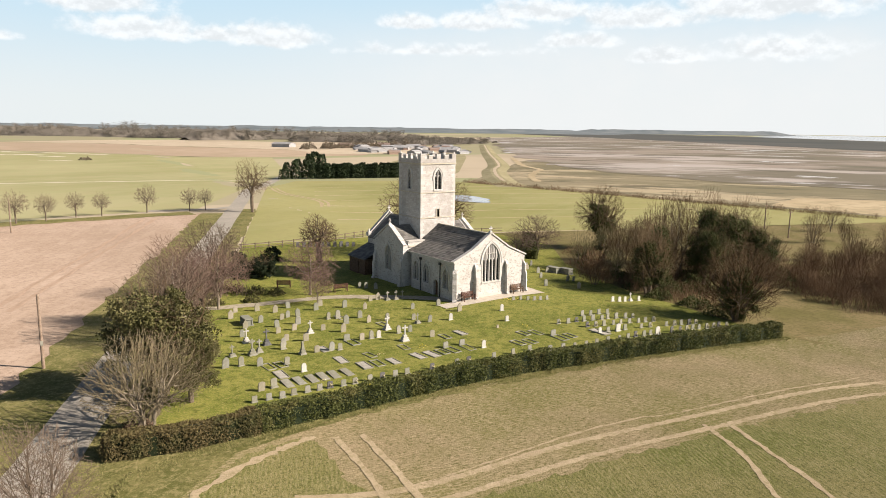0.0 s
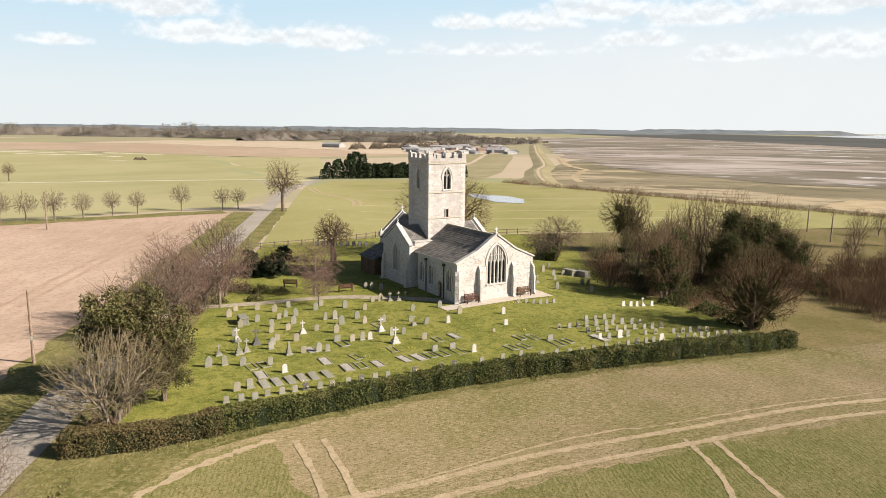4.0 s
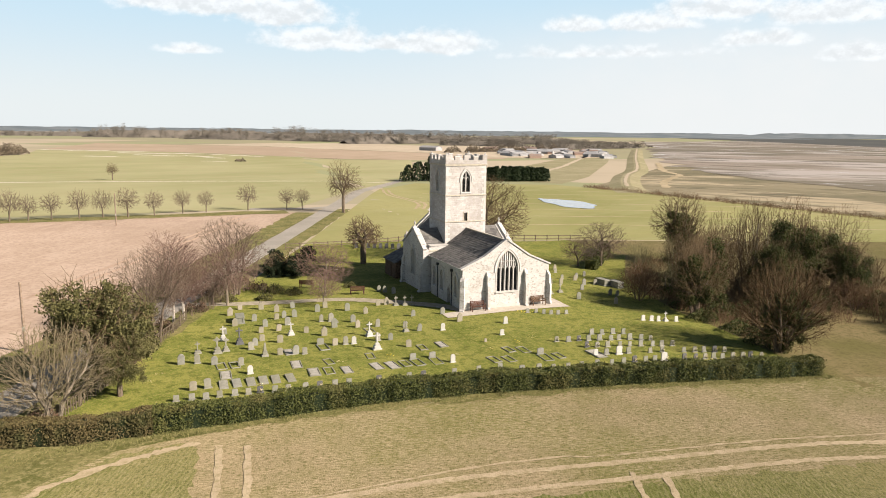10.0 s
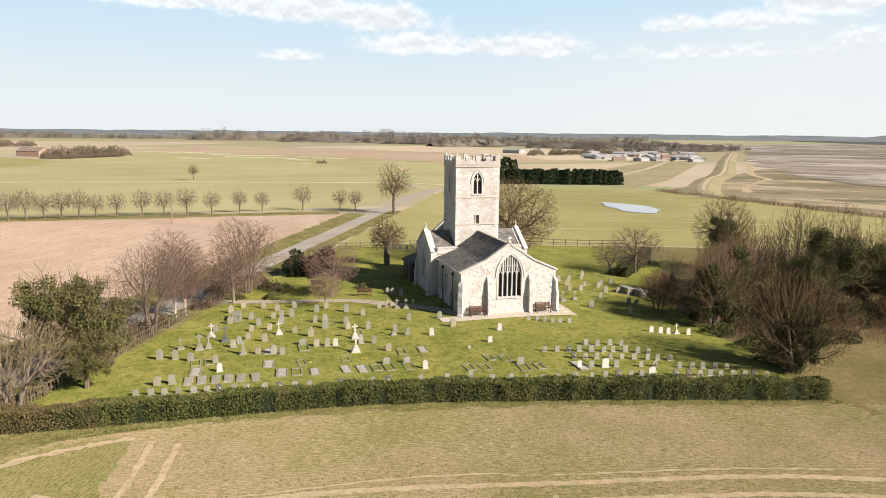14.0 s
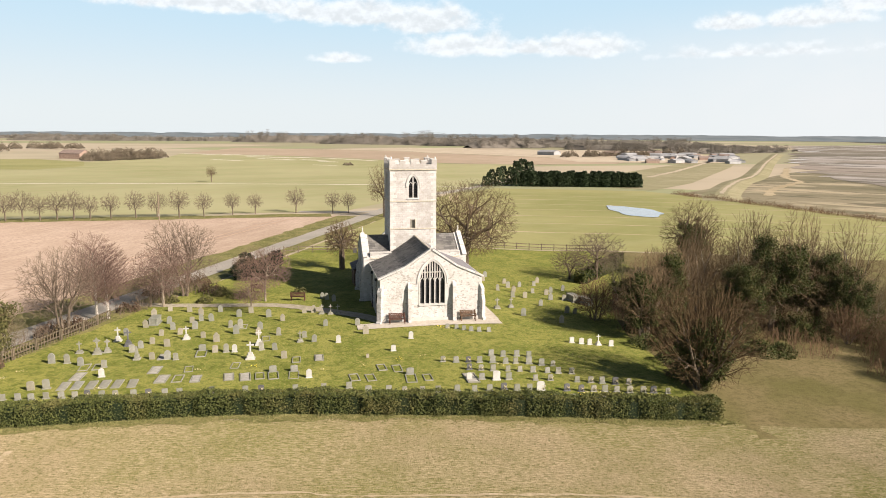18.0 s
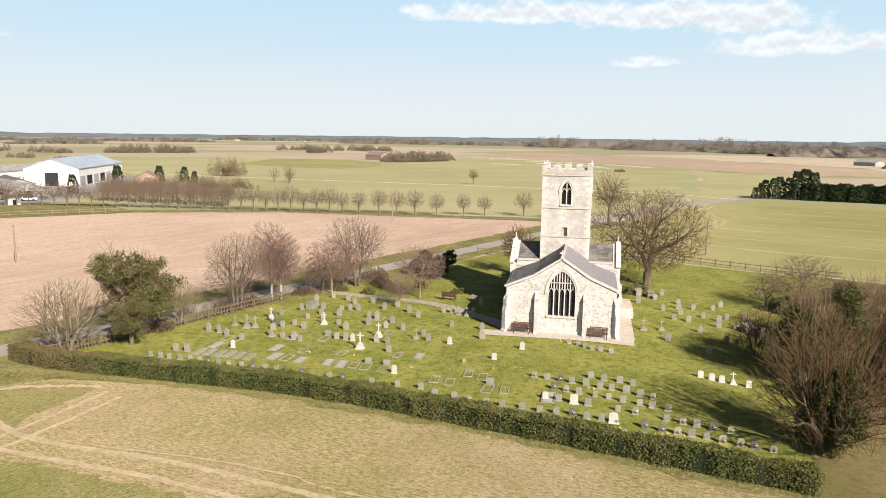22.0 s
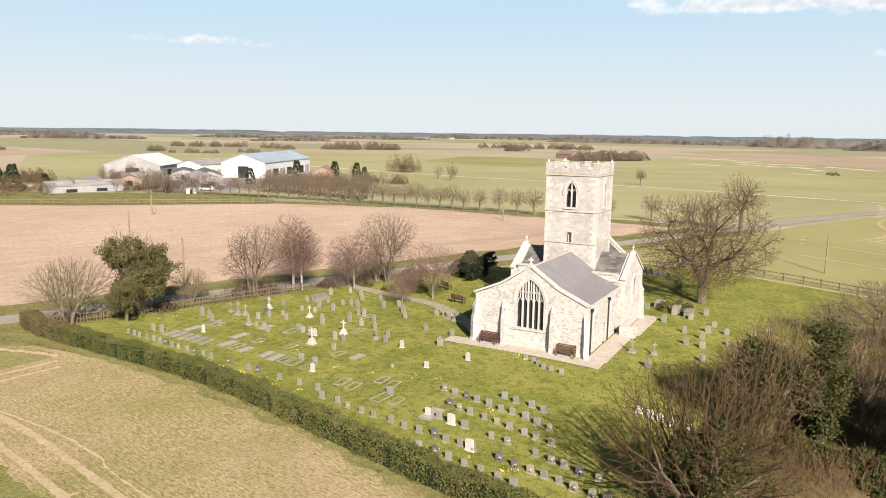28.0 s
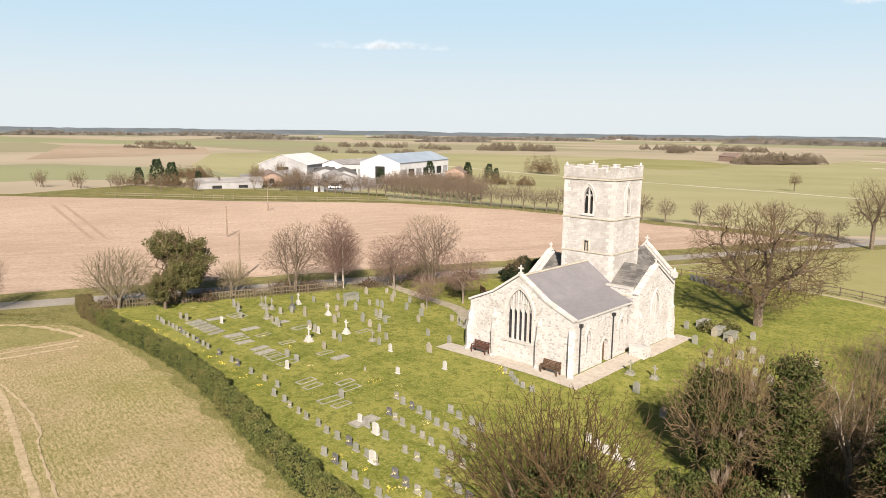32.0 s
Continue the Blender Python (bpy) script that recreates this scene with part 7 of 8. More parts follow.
# old stones and monuments of the northern half
stones("g", [(17.2, 52.0), (17.7, 45.9), (24.3, 62.7), (26.4, 62.6), (27.2, 63.0), (28.2, 62.8), (24.3, 58.5), (24.0, 56.0), (28.1, 57.1), (23.3, 54.9), (25.4, 55.0), (24.8, 51.6), (26.0, 51.3),
             (29.4, 55.6), (29.6, 52.5), (32.9, 57.0), (33.0, 58.9), (34.5, 52.2), (37.8, 53.8), (35.3, 49.8), (42.0, 58.2), (39.0, 58.6), (42.5, 55.2), (25.0, 60.4), (30.7, 63.9)])
stones("g", [(38.0, 63.9), (37.1, 63.9), (28.7, 66.3), (25.6, 66.9), (39.6, 69.2), (40.3, 68.2), (39.1, 69.9), (26.9, 65.4), (31.8, 65.2), (22.4, 61.6), (25.9, 58.6), (35.0, 61.4), (21.2, 59.2),
             (27.0, 60.2), (30.9, 57.8), (22.4, 65.6), (23.6, 67.6), (33.6, 63.2), (19.6, 51.0)])
stones("p", [(18.4, 51.8), (18.7, 46.0), (21.5, 50.2), (30.2, 60.2), (31.1, 59.9), (30.5, 52.4), (34.7, 56.6), (22.8, 53.9), (26.7, 51.1), (37.0, 55.4), (33.4, 52.4)])
stones("w", [(21.9, 47.9), (39.9, 53.2), (37.2, 44.8), (46.3, 53.0), (31.2, 52.3)], 0, 0.85)
stones("x", [(38.8, 63.2), (40.4, 62.7), (36.6, 54.1), (18.6, 54.4), (39.7, 62.9)], 1, 0.85)
stones("x", [(33.1, 54.0), (32.6, 50.2), (26.7, 56.9), (20.9, 57.4)], 0)
stones("x", [(20.1, 53.9), (20.8, 54.2)], 2)
stones("x", [(22.1, 55.8)], 3)
stones("o", [(23.6, 51.8)], 0, 0.75)
stones("l", [(19.8, 46.9), (21.7, 46.8), (22.6, 46.8), (23.5, 46.7), (24.5, 46.6)], 0, 1.0)
stones("l", [(20.7, 46.9)], 1, 1.0)
stones("k", [(20.0, 51.2), (21.0, 51.1), (20.2, 49.1), (25.6, 49.6), (28.5, 53.2), (28.0, 49.2), (26.5, 47.4), (27.6, 47.2), (28.9, 46.9), (31.2, 46.9), (32.4, 46.7), (33.5, 46.6), (34.5, 46.6),
             (36.1, 46.4), (38.1, 50.1), (40.5, 44.9), (42.8, 46.7), (44.0, 46.3), (41.7, 44.6), (44.8, 44.0), (46.0, 43.8), (33.6, 56.4), (25.6, 52.8), (31.6, 49.4), (36.3, 49.9), (31.4, 60.8)])
stones("d", [(45.2 + 0.84 * i, 100.2 - 0.45 * i) for i in range(10)], 0)
stones("c", [(57.4, 78.4), (58.8, 77.6), (23.0, 62.9), (67.2, 66.6), (68.2, 65.2), (55.4, 79.6)], 0)
stone("w", 44.3, 49.9, 1, 0, 0.8)
stone("g", 42.0, 48.6, 3, 0, 0.5)
stone("k", 49.2, 43.4, 0, 0, 1.25)["label"] = "bright white kerbed grave with marble book stone"
stone("w", 49.0, 42.2, 1, 0, 0.8)
# lawn rows of modern stones
for x0, y0, x1, y1, n in ((41.4, 40.9, 50.0, 39.6, 8), (51.0, 39.6, 63.0, 38.2, 14), (51.0, 37.9, 57.4, 37.0, 7), (50.0, 42.0, 61.0, 40.2, 12), (49.4, 44.2, 57.4, 42.6, 9),
                          (47.8, 46.4, 56.6, 44.6, 10), (52.2, 47.3, 55.2, 46.8, 4)):
    for i in range(n):
        t = i / (n - 1)
        if g_rng.random() < 0.04:
            continue
        stone("m", x0 + (x1 - x0) * t + g_rng.uniform(-.12, .12), y0 + (y1 - y0) * t + g_rng.uniform(-.1, .1))
stone("w", 51.0, 41.75, 1)
stone("w", 53.6, 39.25, 1)
stones("m", [(52.2, 54.4), (52.9, 54.2), (53.8, 54.1), (51.6, 54.8), (51.0, 55.3), (50.2, 55.6)], 1, 0.85)
stones("w", [(60.6, 50.6), (61.4, 50.3), (62.1, 50.1), (64.0, 49.7)], 1, 0.85)
stone("x", 62.9, 50.0, 0, 0, 0.75)
# stones behind the church on the sunny side
stones("g", [(66.3, 76.3), (65.0, 69.4), (66.0, 70.6), (61.8, 67.6), (59.0, 59.6), (62.2, 57.2), (64.3, 61.1), (65.1, 60.9), (61.3, 70.4), (61.6, 75.2), (57.2, 73.6), (54.6, 77.6), (63.0, 73.4), (59.2, 76.4),
             (68.0, 71.8), (60.2, 79.2), (57.4, 77.2), (64.6, 66.8), (62.4, 64.0)])
stones("p", [(66.2, 66.8), (61.4, 73.0), (59.6, 71.2), (63.6, 70.2), (60.4, 67.8), (65.2, 74.4)])
stones("x", [(58.7, 63.0), (57.0, 62.4)], 1)


def flower_patch(name, pts, n, spread, mat, label, seed):
    rng = np.random.default_rng(seed)
    c = []
    for x, y in pts:
        q = rng.normal(size=(n, 2)) * spread + np.array([x, y])
        c.append(np.column_stack([q, [h(a, b) + 0.16 for a, b in q]]))
    return stuff(name, card_mesh(name, np.concatenate(c), 0.055, mat, rng), label, "flowers")


flower_patch("daffodils", [(16 + 2.1 * i, 42.3 - 0.0022 * i * i * 4) for i in range(12)] + [(52, 38.6), (54, 38.4), (56.5, 38), (50.2, 55.4), (49.6, 55.8), (44.4, 47.5), (33, 48)], 12, 0.22, DAFFODIL,
             "clumps of yellow daffodils between the graves", 81)
flower_patch("grave_flowers", [(15.6, 50.2), (14.9, 48.6), (22.2, 45.1), (38.3, 46.2), (46.5, 48.1), (52.2, 45.0), (54.5, 43.1), (57.9, 38.7), (56.9, 38.6), (28.8, 48.0), (41.4, 46.6)], 14, 0.16, FLOWERS,
             "small bunches of flowers laid on the graves", 82)


# ---- benches, fences, poles ----
def bench(mat, label, name="bench"):
    root = thing(name, label, "bench", group="churchyard benches")
    for i in range(4):
        part("seat_slat", box(B(), -0.8, 0.8, -0.22 + 0.12 * i, -0.12 + 0.12 * i, 0.42, 0.45), mat, root)
    for i in range(4):
        part("back_slat", box(B(), -0.8, 0.8, -0.02, 0.02, 0, 0.09, pose(0, 0.27, 0.50 + 0.12 * i, -10)), mat, root)
    for x in (-0.72, 0.72):
        for y in (-0.22, 0.24):
            part("leg", box(B(), x - 0.04, x + 0.04, y - 0.04, y + 0.04, -0.05, 0.42 if y > 0 else 0.62), mat, root)
        part("arm", box(B(), x - 0.05, x + 0.05, -0.28, 0.28, 0.62, 0.66), mat, root)
        part("back_post", box(B(), x - 0.04, x + 0.04, 0.22, 0.30, 0.42, 0.98), mat, root)
    return root


b1 = bench(WOOD_RED, "reddish brown wooden bench against the east wall")
b1.matrix_basis = pose(45.75, 57.85, h(45.75, 57.85) + 0.08)
b2 = bench(WOOD_DARK_AND_SHADE, "dark wooden bench against the east wall")
b2.matrix_basis = pose(52.75, 57.85, h(52.75, 57.85) + 0.08)
for x, y, rz in ((36.5, 69.6, 170), (32.0, 75.0, 150)):
    c = copy_thing(b1, pose(x, y, h(x, y) + 0.05, 0, 0, rz))
    c["label"] = "reddish wooden bench beside the church path"


def fence(name, line, spacing, height, label, pickets=0, rails=2, mat=WOOD_GREY):
    root = thing(name, label, "fence", (line[0][0], line[0][1], h(*line[0])))
    post = box(B(), -0.06, 0.06, -0.06, 0.06, -0.2, height)
    pm = bm_mesh(post, "post")
    pm.materials.append(mat)
    pk = bm_mesh(box(B(), -0.04, 0.04, -0.012, 0.012, 0.06, height - 0.06), "picket")
    pk.materials.append(mat)
    inv = root.matrix_basis.inverted()
    for (x0, y0), (x1, y1) in zip(line, line[1:]):
        n = max(1, round(math.hypot(x1 - x0, y1 - y0) / spacing))
        ang = math.atan2(y1 - y0, x1 - x0)
        for i in range(n):
            ax, ay = x0 + (x1 - x0) * i / n, y0 + (y1 - y0) * i / n
            bx, by = x0 + (x1 - x0) * (i + 1) / n, y0 + (y1 - y0) * (i + 1) / n
            ob = part("post", pm, mat, root)
            ob.matrix_basis = inv @ pose(ax, ay, h(ax, ay), 0, 0, math.degrees(ang))
            l = math.hypot(bx - ax, by - ay)
            for r in range(rails):
                ob = part("rail", box(B(), 0, l, -0.025, 0.025, -0.05, 0.05), mat, root)
                z0, z1 = h(ax, ay) + height * (0.85 - 0.45 * r), h(bx, by) + height * (0.85 - 0.45 * r)
                ob.matrix_basis = inv @ pose(ax, ay, z0, 0, -math.degrees(math.atan2(z1 - z0, l)), math.degrees(ang)) @ pose(0, 0.06, 0)
            for k in range(pickets):
                t = (k + 0.5) / pickets
                px, py = ax + (bx - ax) * t, ay + (by - ay) * t
                ob = part("picket", pk, mat, root)
                ob.matrix_basis = inv @ pose(px, py, h(px, py), 0, 0, math.degrees(ang)) @ pose(0, -0.03, 0)
    return root


fence("roadside_fence", [(8.4, 41.8), (10.6, 45.6), (13.0, 51.0), (14.8, 56.0), (17.0, 61.4), (18.4, 65.5)], 2.4, 1.05, "weathered wooden picket fence between churchyard and lane", 8, 2, FENCE_BROWN)
fence("rear_fence", [(34.5, 101.5), (43.2, 101.4), (51, 102.0), (61, 104.6), (68, 103.6), (78, 101.4), (86, 99.0)], 2.2, 1.1, "dark weathered post and rail fence behind the churchyard", 0, 3, BARK)
fence("farm_fence", [(-52, 137), (-66, 125), (-80, 112), (-96, 101), (-112, 90)], 2.6, 1.2, "pale paddock fence in front of the farm", 0, 2)


def pole(x, y, hh, label, arm=False, stay=False):
    root = thing("utility_pole", label, "utility pole", (x, y, h(x, y)), group="utility poles")
    part("post", tube_mesh("post", [((0, 0, -0.3), (0, 0, hh), 0.13, 0.095)], 10, POLE), POLE, root)
    if arm:
        part("crossarm", box(B(), -0.7, 0.7, -0.05, 0.05, hh - 0.5, hh - 0.38), POLE, root)
        for ix in (-0.55, 0.55, 0.0):
            bm = B()
            bmesh.ops.create_cone(bm, cap_ends=True, segments=8, radius1=0.05, radius2=0.03, depth=0.16, matrix=pose(ix, 0, hh - 0.30 if ix else hh + 0.08))
            part("insulator", bm, HEAD_DARK, root)
    if stay:
        part("stay", tube_mesh("stay", [((1.4, 1.0, -0.1), (0.05, 0.03, hh * 0.45), 0.02, 0.02)], 4, POLE), POLE, root)
    bm = B()
    box(bm, -0.1, 0.1, -0.17, -0.1, 1.9, 2.25)
    part("sign_plate", bm, HEAD_PALE, root)
    return root


pole(5.7, 59.6, 5.9, "brown wooden utility pole on the lane verge")
pole(-26.5, 76.4, 5.3, "pale wooden utility pole in the ploughed field", False, True)
pole(-55, 103, 5.3, "wooden utility pole in the ploughed field", False, True)
pole(10.2, 138.0, 6.0, "wooden utility pole at the field edge")
pole(70.2, 113.6, 5.4, "wooden utility pole in the wheat behind the churchyard")
pole(128, 66.5, 5.2, "wooden utility pole at the wheat edge", True)
pole(136.5, 76, 5.2, "wooden utility pole at the wheat edge", True)


# ---- farm ----
def barn(name, label, x, y, rz, w, l, eave, ridge, wall_mat, roof_mat, door=True, bays=0):
    root = thing(name, label, "barn", (x, y, h(x, y)), rz, "farm buildings")
    bm = extrude_poly(B(), [(-w / 2, -0.2), (w / 2, -0.2), (w / 2, eave), (0, ridge), (-w / 2, eave)], l, pose(0, 0, 0))
    part("wall", bm, wall_mat, root)
    for s in (-1, 1):
        d = Vector((s * w / 2, 0, eave - ridge))
        bm = B()
        o = 0.35
        nrm = Vector((-d.z * s, 0, abs(d.x))).normalized() * 0.12
        a, b = Vector((0, -o, ridge + 0.02)), Vector((s * w / 2 * 1.04, -o, ridge + (eave - ridge) * 1.04 + 0.02))
        vs = [bm.verts.new(p) for p in (a, b, b + Vector((0, l + 2 * o, 0)), a + Vector((0, l + 2 * o, 0)))]
        vt = [bm.verts.new(v.co + Vector((0, 0, 0.14))) for v in vs]
        for i in range(4):
            bm.faces.new((vs[i], vs[(i + 1) % 4], vt[(i + 1) % 4], vt[i]))
        bm.faces.new(vs)
        bm.faces.new(vt[::-1])
        part("roof", bm, roof_mat, root)
    if door:
        # Doorway is a near-black plate that paints the shade inside.
        part("doorway", box(B(), -w * 0.12, w * 0.12, -0.08, 0.05, -0.1, eave * 0.75), OPENING_SHADE, root)
    # Every other bay plate is near-black for the shade of an open bay.
    for i in range(bays):
        y0 = l * (i + 0.1) / bays
        for s in (-1, 1):
            part("bay_panel", box(B(), *sorted((s * w / 2 - s * 0.02, s * w / 2 + s * 0.06)), y0, y0 + l / bays * 0.72, 0.2, eave * 0.55), OPENING_SHADE if i % 2 else PAINT_GREY, root)
    return root


barn("barn", "large white farm shed with a blue sheet roof", -132.5, 206, 21, 18, 52, 6.2, 9.4, PAINT_WHITE, ROOF_BLUE, True, 7)
barn("barn", "long white farm shed with grey roof and open bays", -157, 201, 8, 12, 40, 4.8, 6.6, PAINT_WHITE, ROOF_GREY, True, 9)
barn("barn", "wide white gabled farm shed", -176, 189, 32, 22, 30, 4.4, 8.4, PAINT_GREY, PAINT_WHITE, True, 4)
barn("barn", "white farm shed with pale roof behind the yard", -170, 244, 10, 14, 24, 5.0, 6.8, PAINT_WHITE, PAINT_WHITE, False, 4)
barn("barn", "low dark-roofed farm building", -104, 164, 58, 9, 26, 2.2, 3.8, PAINT_GREY, ROOF_GREY, True, 4)
barn("barn", "low red brick farm building", -128, 152, 60, 7, 22, 2.2, 3.6, BRICK, ROOF_TILE, True, 3)
barn("barn", "low glasshouse and sheds by the farm", -121, 120, -17, 7, 20, 2.0, 3.2, PAINT_GREY, ROOF_GREY, False, 5)
barn("barn", "long dark-roofed shed in the farm yard", -118, 176, 52, 9, 24, 2.6, 4.2, PAINT_GREY, SLATE, True, 4)
barn("barn", "low dark open-fronted shed in the farm yard", -140, 184, 50, 9, 18, 2.6, 4.0, PAINT_GREY, SLATE, True, 3)
barn("barn", "small dark shed in the farm yard", -140, 162, 20, 8, 12, 2.2, 3.6, PAINT_GREY, ROOF_GREY, True)
barn("stable", "small white stable hut by the paddock", -88, 142, 50, 2.8, 5.0, 1.7, 2.2, PAINT_WHITE, ROOF_GREY, True)
barn("house", "small house with brown roof near the farm", -108, 224, 30, 8, 10, 2.6, 4.6, BRICK, ROOF_TILE, False)
sheet("farm_yard", [(-84, 152), (-98, 140), (-140, 150), (-190, 176), (-200, 230), (-150, 275), (-110, 215)], 8.0, 0.06, ROOF_GREY, "grey concrete farm yard with clutter", "yard")
sheet("paddock", [(-56, 141), (-70, 152), (-96, 138), (-124, 122), (-150, 112), (-134, 72), (-82, 112)], 6.0, 0.055, VERGE, "rough green paddock in front of the farm", "field")


def car(x, y, rz, label):
    root = thing("car", label, "car", (x, y, h(x, y) + 0.1), rz)
    bm = box(B(), -2.1, 2.1, -0.85, 0.85, 0.3, 0.85)
    part("body", bevelled(bm, 0.12, 2), CAR_PAINT, root)
    part("cabin", bevelled(box(B(), -1.2, 1.1, -0.75, 0.75, 0.82, 1.42), 0.18, 2), GLASS, root)
    for sx in (-1.3, 1.3):
        for sy in (-0.8, 0.8):
            bm = B()
            bmesh.ops.create_cone(bm, cap_ends=True, segments=12, radius1=0.31, radius2=0.31, depth=0.2, matrix=pose(sx, sy, 0.31, 90))
            part("wheel", bm, IRON, root)
    return root


car(-93, 152, 30, "silver car parked by the farm")
car(-98, 156, 80, "silver car parked in the farm yard")
for i, (x, y, s) in enumerate([(-114, 216, .75), (-108, 232, .7), (-100, 236, .65), (-94, 233, .5), (-140, 122, .8), (-144, 119, .9), (-151, 116, .6), (-101, 178, .6), (-134, 128, .5)]):
    ob = copy_thing(con2, Matrix.Identity(4))
    place(ob, x, y, i * 50, s, None, "dark evergreen tree beside the farm buildings")
yard_tree = bare_tree("tree", "dark bare tree in the farm yard", 44, 10.0, 3.6, 0.24, BARK, TWIG, group="trees round the farm", clear=0.2, base=0.2, tips_n=420, stems=2, tip_r=0.028, lumps=0.4)
place(yard_tree, -99.5, 139.5, 0, 0.5)
for i in range(22):
    repeat(yard_tree, -96 - 3.6 * i + 5 * math.sin(i * 1.9), 134 + 2.2 * i + 9 * math.sin(i * 2.7), i * 57, 0.42 + 0.07 * (i % 4), label="dark bare tree in the farm yard")
for i in range(14):
    repeat(yard_tree, -112 - 4.2 * i, 116 - 2.2 * i + 3 * math.sin(i * 2.1), i * 71, 0.42 + 0.08 * (i % 3), label="bare tree near the farm")
for i, (x, y, s) in enumerate([(-118, 140, .5), (-110, 146, .45), (-125, 160, .5), (-95, 166, .5), (-70, 250, .6), (-62, 246, .7), (-66, 256, .55), (-105, 240, .5), (-60, 176, .35), (-84, 206, .4)]):
    repeat(yard_tree, x, y, i * 37, s, None, "bare tree near the farm")


# ---- far woods and buildings ----
def far_wood(spots, mat, label, seed, name="far_woodland", size=0.6):
    """Far belts of leafless wood: many crowns of small pieces with an uneven top."""
    rng = np.random.default_rng(seed)
    out = []
    for x0, y0, x1, y1, depth, hh in spots:
        ln = math.hypot(x1 - x0, y1 - y0)
        nx, ny = -(y1 - y0) / ln, (x1 - x0) / ln
        n = int(ln * 0.42)
        t = rng.random(n)
        top = hh * (0.62 + 0.25 * np.sin(t * ln / 37.0) * np.sin(t * ln / 91.0 + 1) + 0.35 * rng.random(n) ** 2) * np.minimum(1.0, 0.3 + 9 * np.minimum(t, 1 - t))
        o = rng.uniform(-0.5, 0.5, n) * depth
        k = 130
        u = rng.normal(size=(n, k, 3)) * np.array([2.0, 2.0, 0.0])
        zz = rng.random((n, k)) ** 0.8 * top[:, None]
        px = (x0 + (x1 - x0) * t + nx * o)[:, None] + u[..., 0]
        py = (y0 + (y1 - y0) * t + ny * o)[:, None] + u[..., 1]
        out.append(np.stack([px, py, zz - 1.0], axis=-1).reshape(-1, 3))
    return stuff(name, card_mesh(name, np.concatenate(out), size, mat, rng), label, "woodland")


def far_ridge(spots, cell, mat, label, seed, name="far_hills"):
    """Low wooded rises along the horizon, soft with distance."""
    rng = random.Random(seed)
    verts, faces = [], []
    for x0, y0, x1, y1, depth, hh in spots:
        ln = math.hypot(x1 - x0, y1 - y0)
        nx, ny = -(y1 - y0) / ln, (x1 - x0) / ln
        n = max(4, int(ln / cell))
        base, prev = len(verts), hh
        for i in range(n + 1):
            t = i / n
            prev = prev * 0.72 + hh * rng.uniform(0.72, 1.06) * 0.28
            zt = prev * min(1.0, 8 * t + 0.3, 8 * (1 - t) + 0.3)
            for w, zz in ((-1.0, 0.0), (-0.35, 0.45), (0.0, 1.0), (0.5, 0.8), (1.0, 0.0)):
                x, y = x0 + (x1 - x0) * t + nx * w * depth, y0 + (y1 - y0) * t + ny * w * depth
                verts.append((x, y, -1.5 + zt * zz * rng.uniform(0.93, 1.04)))
        for i in range(n):
            for k in range(4):
                q = base + i * 5 + k
                faces.append((q, q + 1, q + 6, q + 5))
    me = bpy.data.meshes.new(name)
    me.from_pydata(verts, [], faces)
    me.materials.append(mat)
    for p in me.polygons:
        p.use_smooth = True
    return stuff(name, me, label, "woodland")


def polar(az, d):
    """A place at a bearing (degrees anticlockwise from +y) and distance from the churchyard."""
    a = radians(az)
    return 40 - d * math.sin(a), 20 + d * math.cos(a)


def belt(az0, d0, az1, d1, depth, hh):
    return (*polar(az0, d0), *polar(az1, d1), depth, hh)


WOODS = [belt(5, 1280, -9, 1250, 60, 19), belt(-8, 1130, -19, 1080, 50, 19), belt(-14, 900, -20, 960, 50, 14), belt(-2, 1150, -34, 1000, 60, 15), belt(20, 1500, 4, 1400, 90, 12),
         belt(-22, 880, -29, 840, 30, 9), belt(-30, 720, -38, 900, 40, 9)]
SMALL_WOODS = [belt(75, 1700, 55, 1800, 60, 11), belt(48, 1600, 30, 1500, 60, 9), belt(30, 1900, 12, 1800, 60, 11), belt(60, 1300, 52, 1250, 40, 7), belt(44, 1150, 38, 1200, 40, 7)]
for woods, seed in ((WOODS, 94), (SMALL_WOODS, 95)):
    # Solid fill inside each wood, duller brown for the shade among its trees.
    far_ridge([(x0, y0, x1, y1, depth * 0.3, hh * 0.72) for x0, y0, x1, y1, depth, hh in woods], 5.0, HAZE_HEART, "dim brown heart of a distant leafless wood", seed, "far_woodland")
far_wood(WOODS, HAZE_WOOD, "distant brown leafless woods", 91)
far_wood(SMALL_WOODS, HAZE_WOOD, "distant hedgerow trees and small woods", 93, "far_woodland", 0.7)
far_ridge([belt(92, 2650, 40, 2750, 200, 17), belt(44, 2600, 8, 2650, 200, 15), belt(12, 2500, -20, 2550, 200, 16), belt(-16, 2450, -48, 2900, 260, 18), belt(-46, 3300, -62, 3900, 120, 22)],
          26.0, HAZE_BLUE, "woods along the horizon, haze painted in as blue grey", 92)


def copse(line, n, r, hh, label, seed, mat, dense, size):
    (x0, y0), (x1, y1) = line
    g = random.Random(seed)
    spots = [(x0 + (x1 - x0) * (i + g.random()) / n, y0 + (y1 - y0) * (i + g.random()) / n + g.uniform(-r, r), r * g.uniform(0.6, 1.2), hh * g.uniform(0.6, 1.15)) for i in range(n)]
    return scrub("far_copse", spots, dense, size, mat, label, seed)


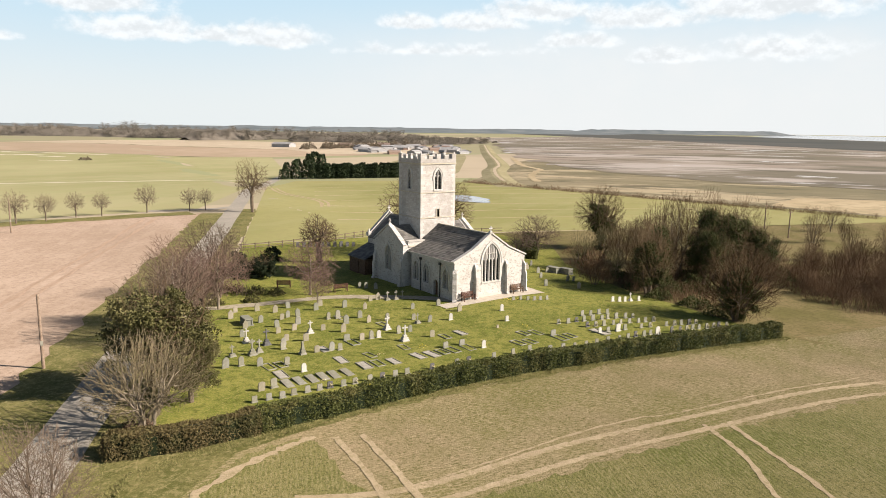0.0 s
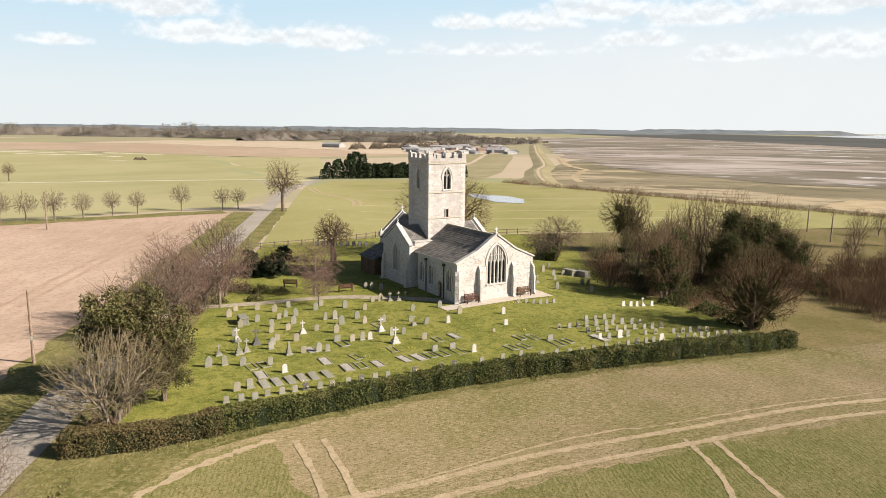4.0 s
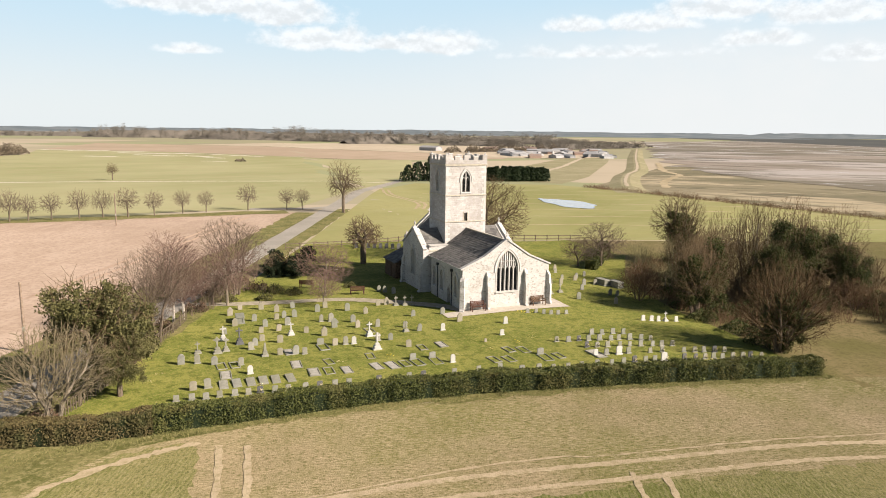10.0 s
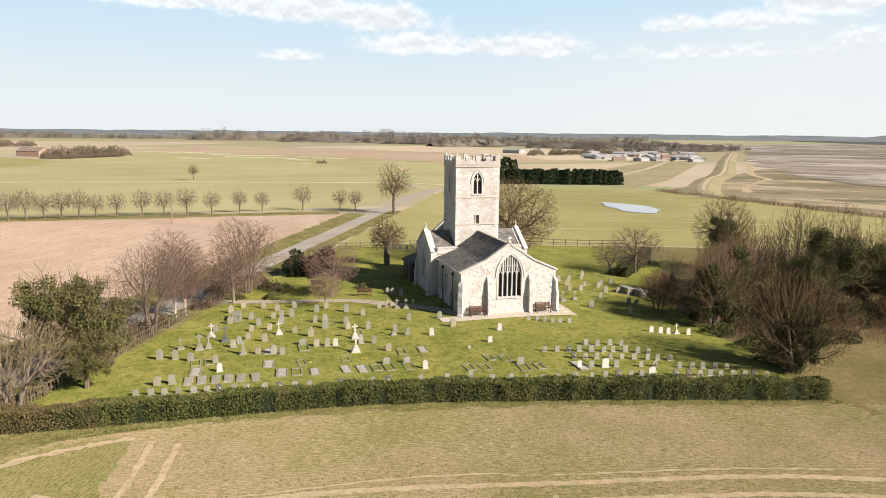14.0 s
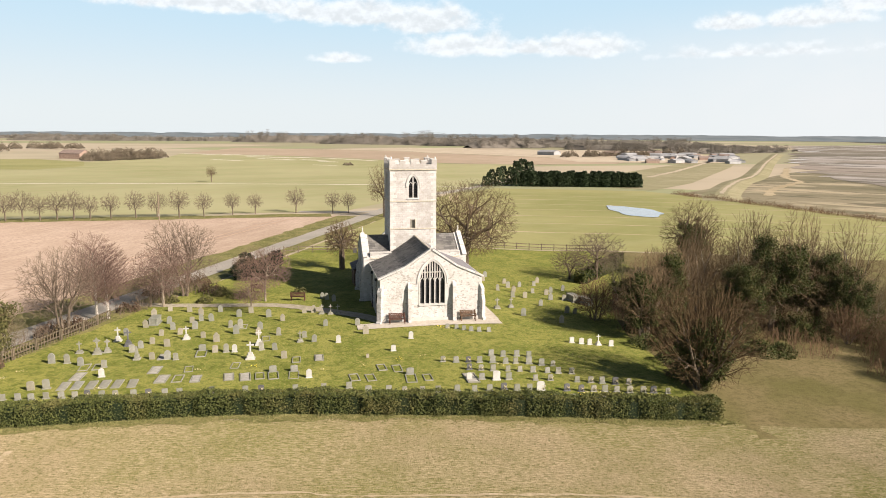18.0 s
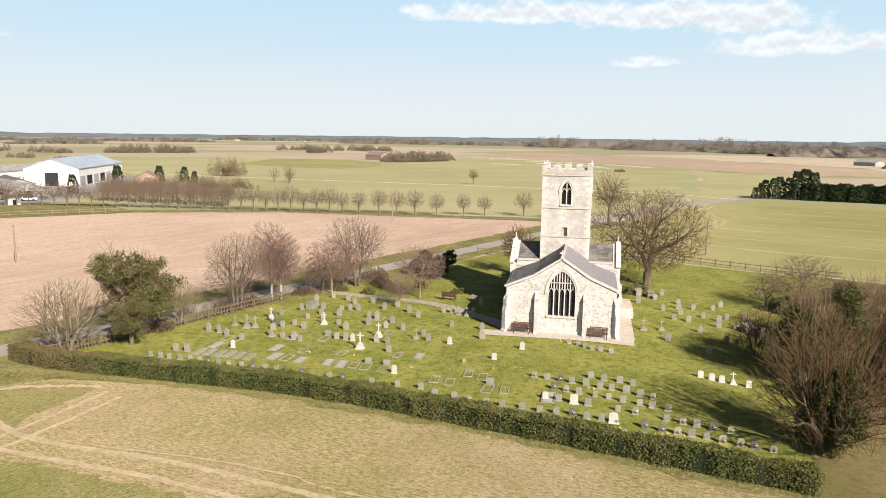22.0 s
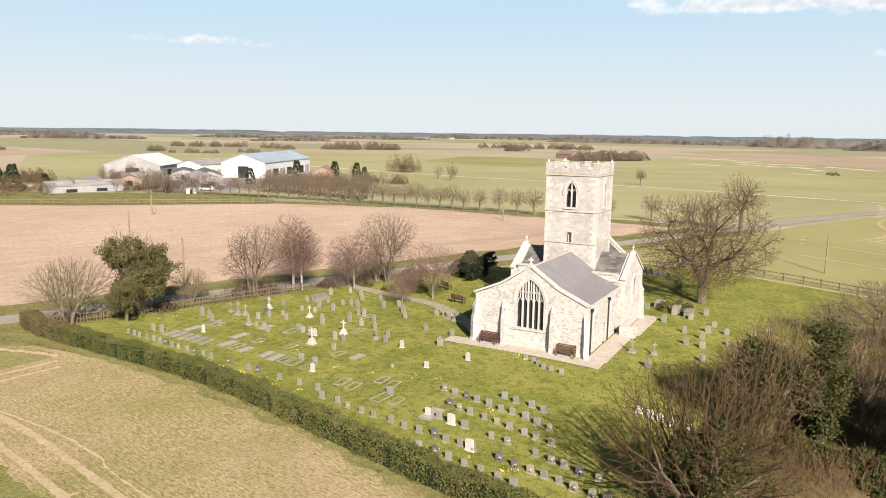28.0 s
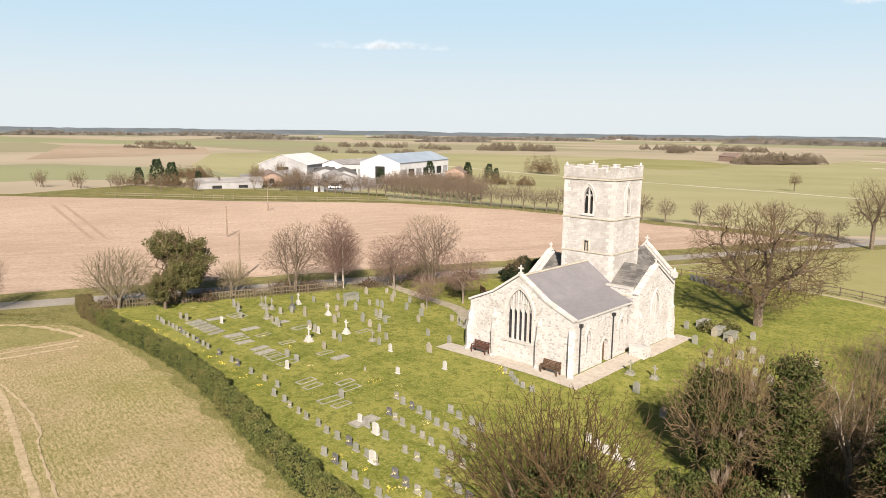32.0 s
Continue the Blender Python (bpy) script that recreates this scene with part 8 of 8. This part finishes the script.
for k, (a, b, n, r, hh) in enumerate((((-445, 406), (-425, 410), 5, 5, 6), ((-385, 384), (-355, 400), 6, 4, 4), ((-362, 427), (-340, 430), 4, 4, 4), ((-440, 537), (-400, 540), 5, 6, 6), ((-385, 569), (-320, 600), 16, 7, 8),
                                      ((-118, 288), (-104, 292), 5, 5, 8), ((-250, 345), (-238, 350), 4, 4, 5), ((-235, 673), (-215, 683), 5, 6, 8), ((-92, 490), (-58, 528), 18, 7, 7), ((-100, 500), (-70, 530), 12, 6, 6),
                                      ((-600, 300), (-520, 330), 12, 5, 4), ((-700, 360), (-640, 380), 10, 5, 5), ((-560, 520), (-480, 560), 12, 6, 6), ((-300, 760), (-180, 800), 14, 8, 8), ((64, 414), (70, 412), 2, 2, 2),
                                      ((260, 560), (420, 640), 18, 6, 7), ((-150, 108), (-118, 128), 12, 3, 4.5), ((-122, 136), (-92, 156), 10, 2.2, 2.6), ((-105, 208), (-60, 214), 12, 3, 4), ((-190, 148), (-156, 140), 12, 4, 5))):
    if k < 16 and k != 5:
        copse((a, b), n, r, hh, "brown leafless copse in the far fields", 200 + k, COPSE, 26, 0.40)
    else:
        copse((a, b), n, r, hh, "dark brown leafless thicket round the farm", 200 + k, TWIG, 60, 0.2)

rng = random.Random(8)
hut = barn("far_building", "pale distant farm building", *polar(-21.5, 640), 30, 10, 20, 3, 4.6, PAINT_GREY, PAINT_GREY, False)
hut2 = barn("far_building", "distant red brick house", -105, 520, 60, 10, 18, 3.6, 6.0, BRICK, ROOF_TILE, False)
for i in range(74):
    az, d = rng.uniform(-36, -26), rng.uniform(490, 690)
    if i > 60:
        az, d = (rng.uniform(16.4, 17.6), rng.uniform(525, 540)) if i < 63 else (rng.uniform(15, 75), rng.uniform(1500, 2100))
    src = hut if i % 7 else hut2
    x, y = polar(az, d)
    c = copy_thing(src, Matrix.Identity(4))
    s = rng.uniform(0.35, 0.75)
    c.matrix_basis = Matrix.LocRotScale((x, y, h(x, y)), Euler((0, 0, rng.uniform(0, 3))), (s, s, s))
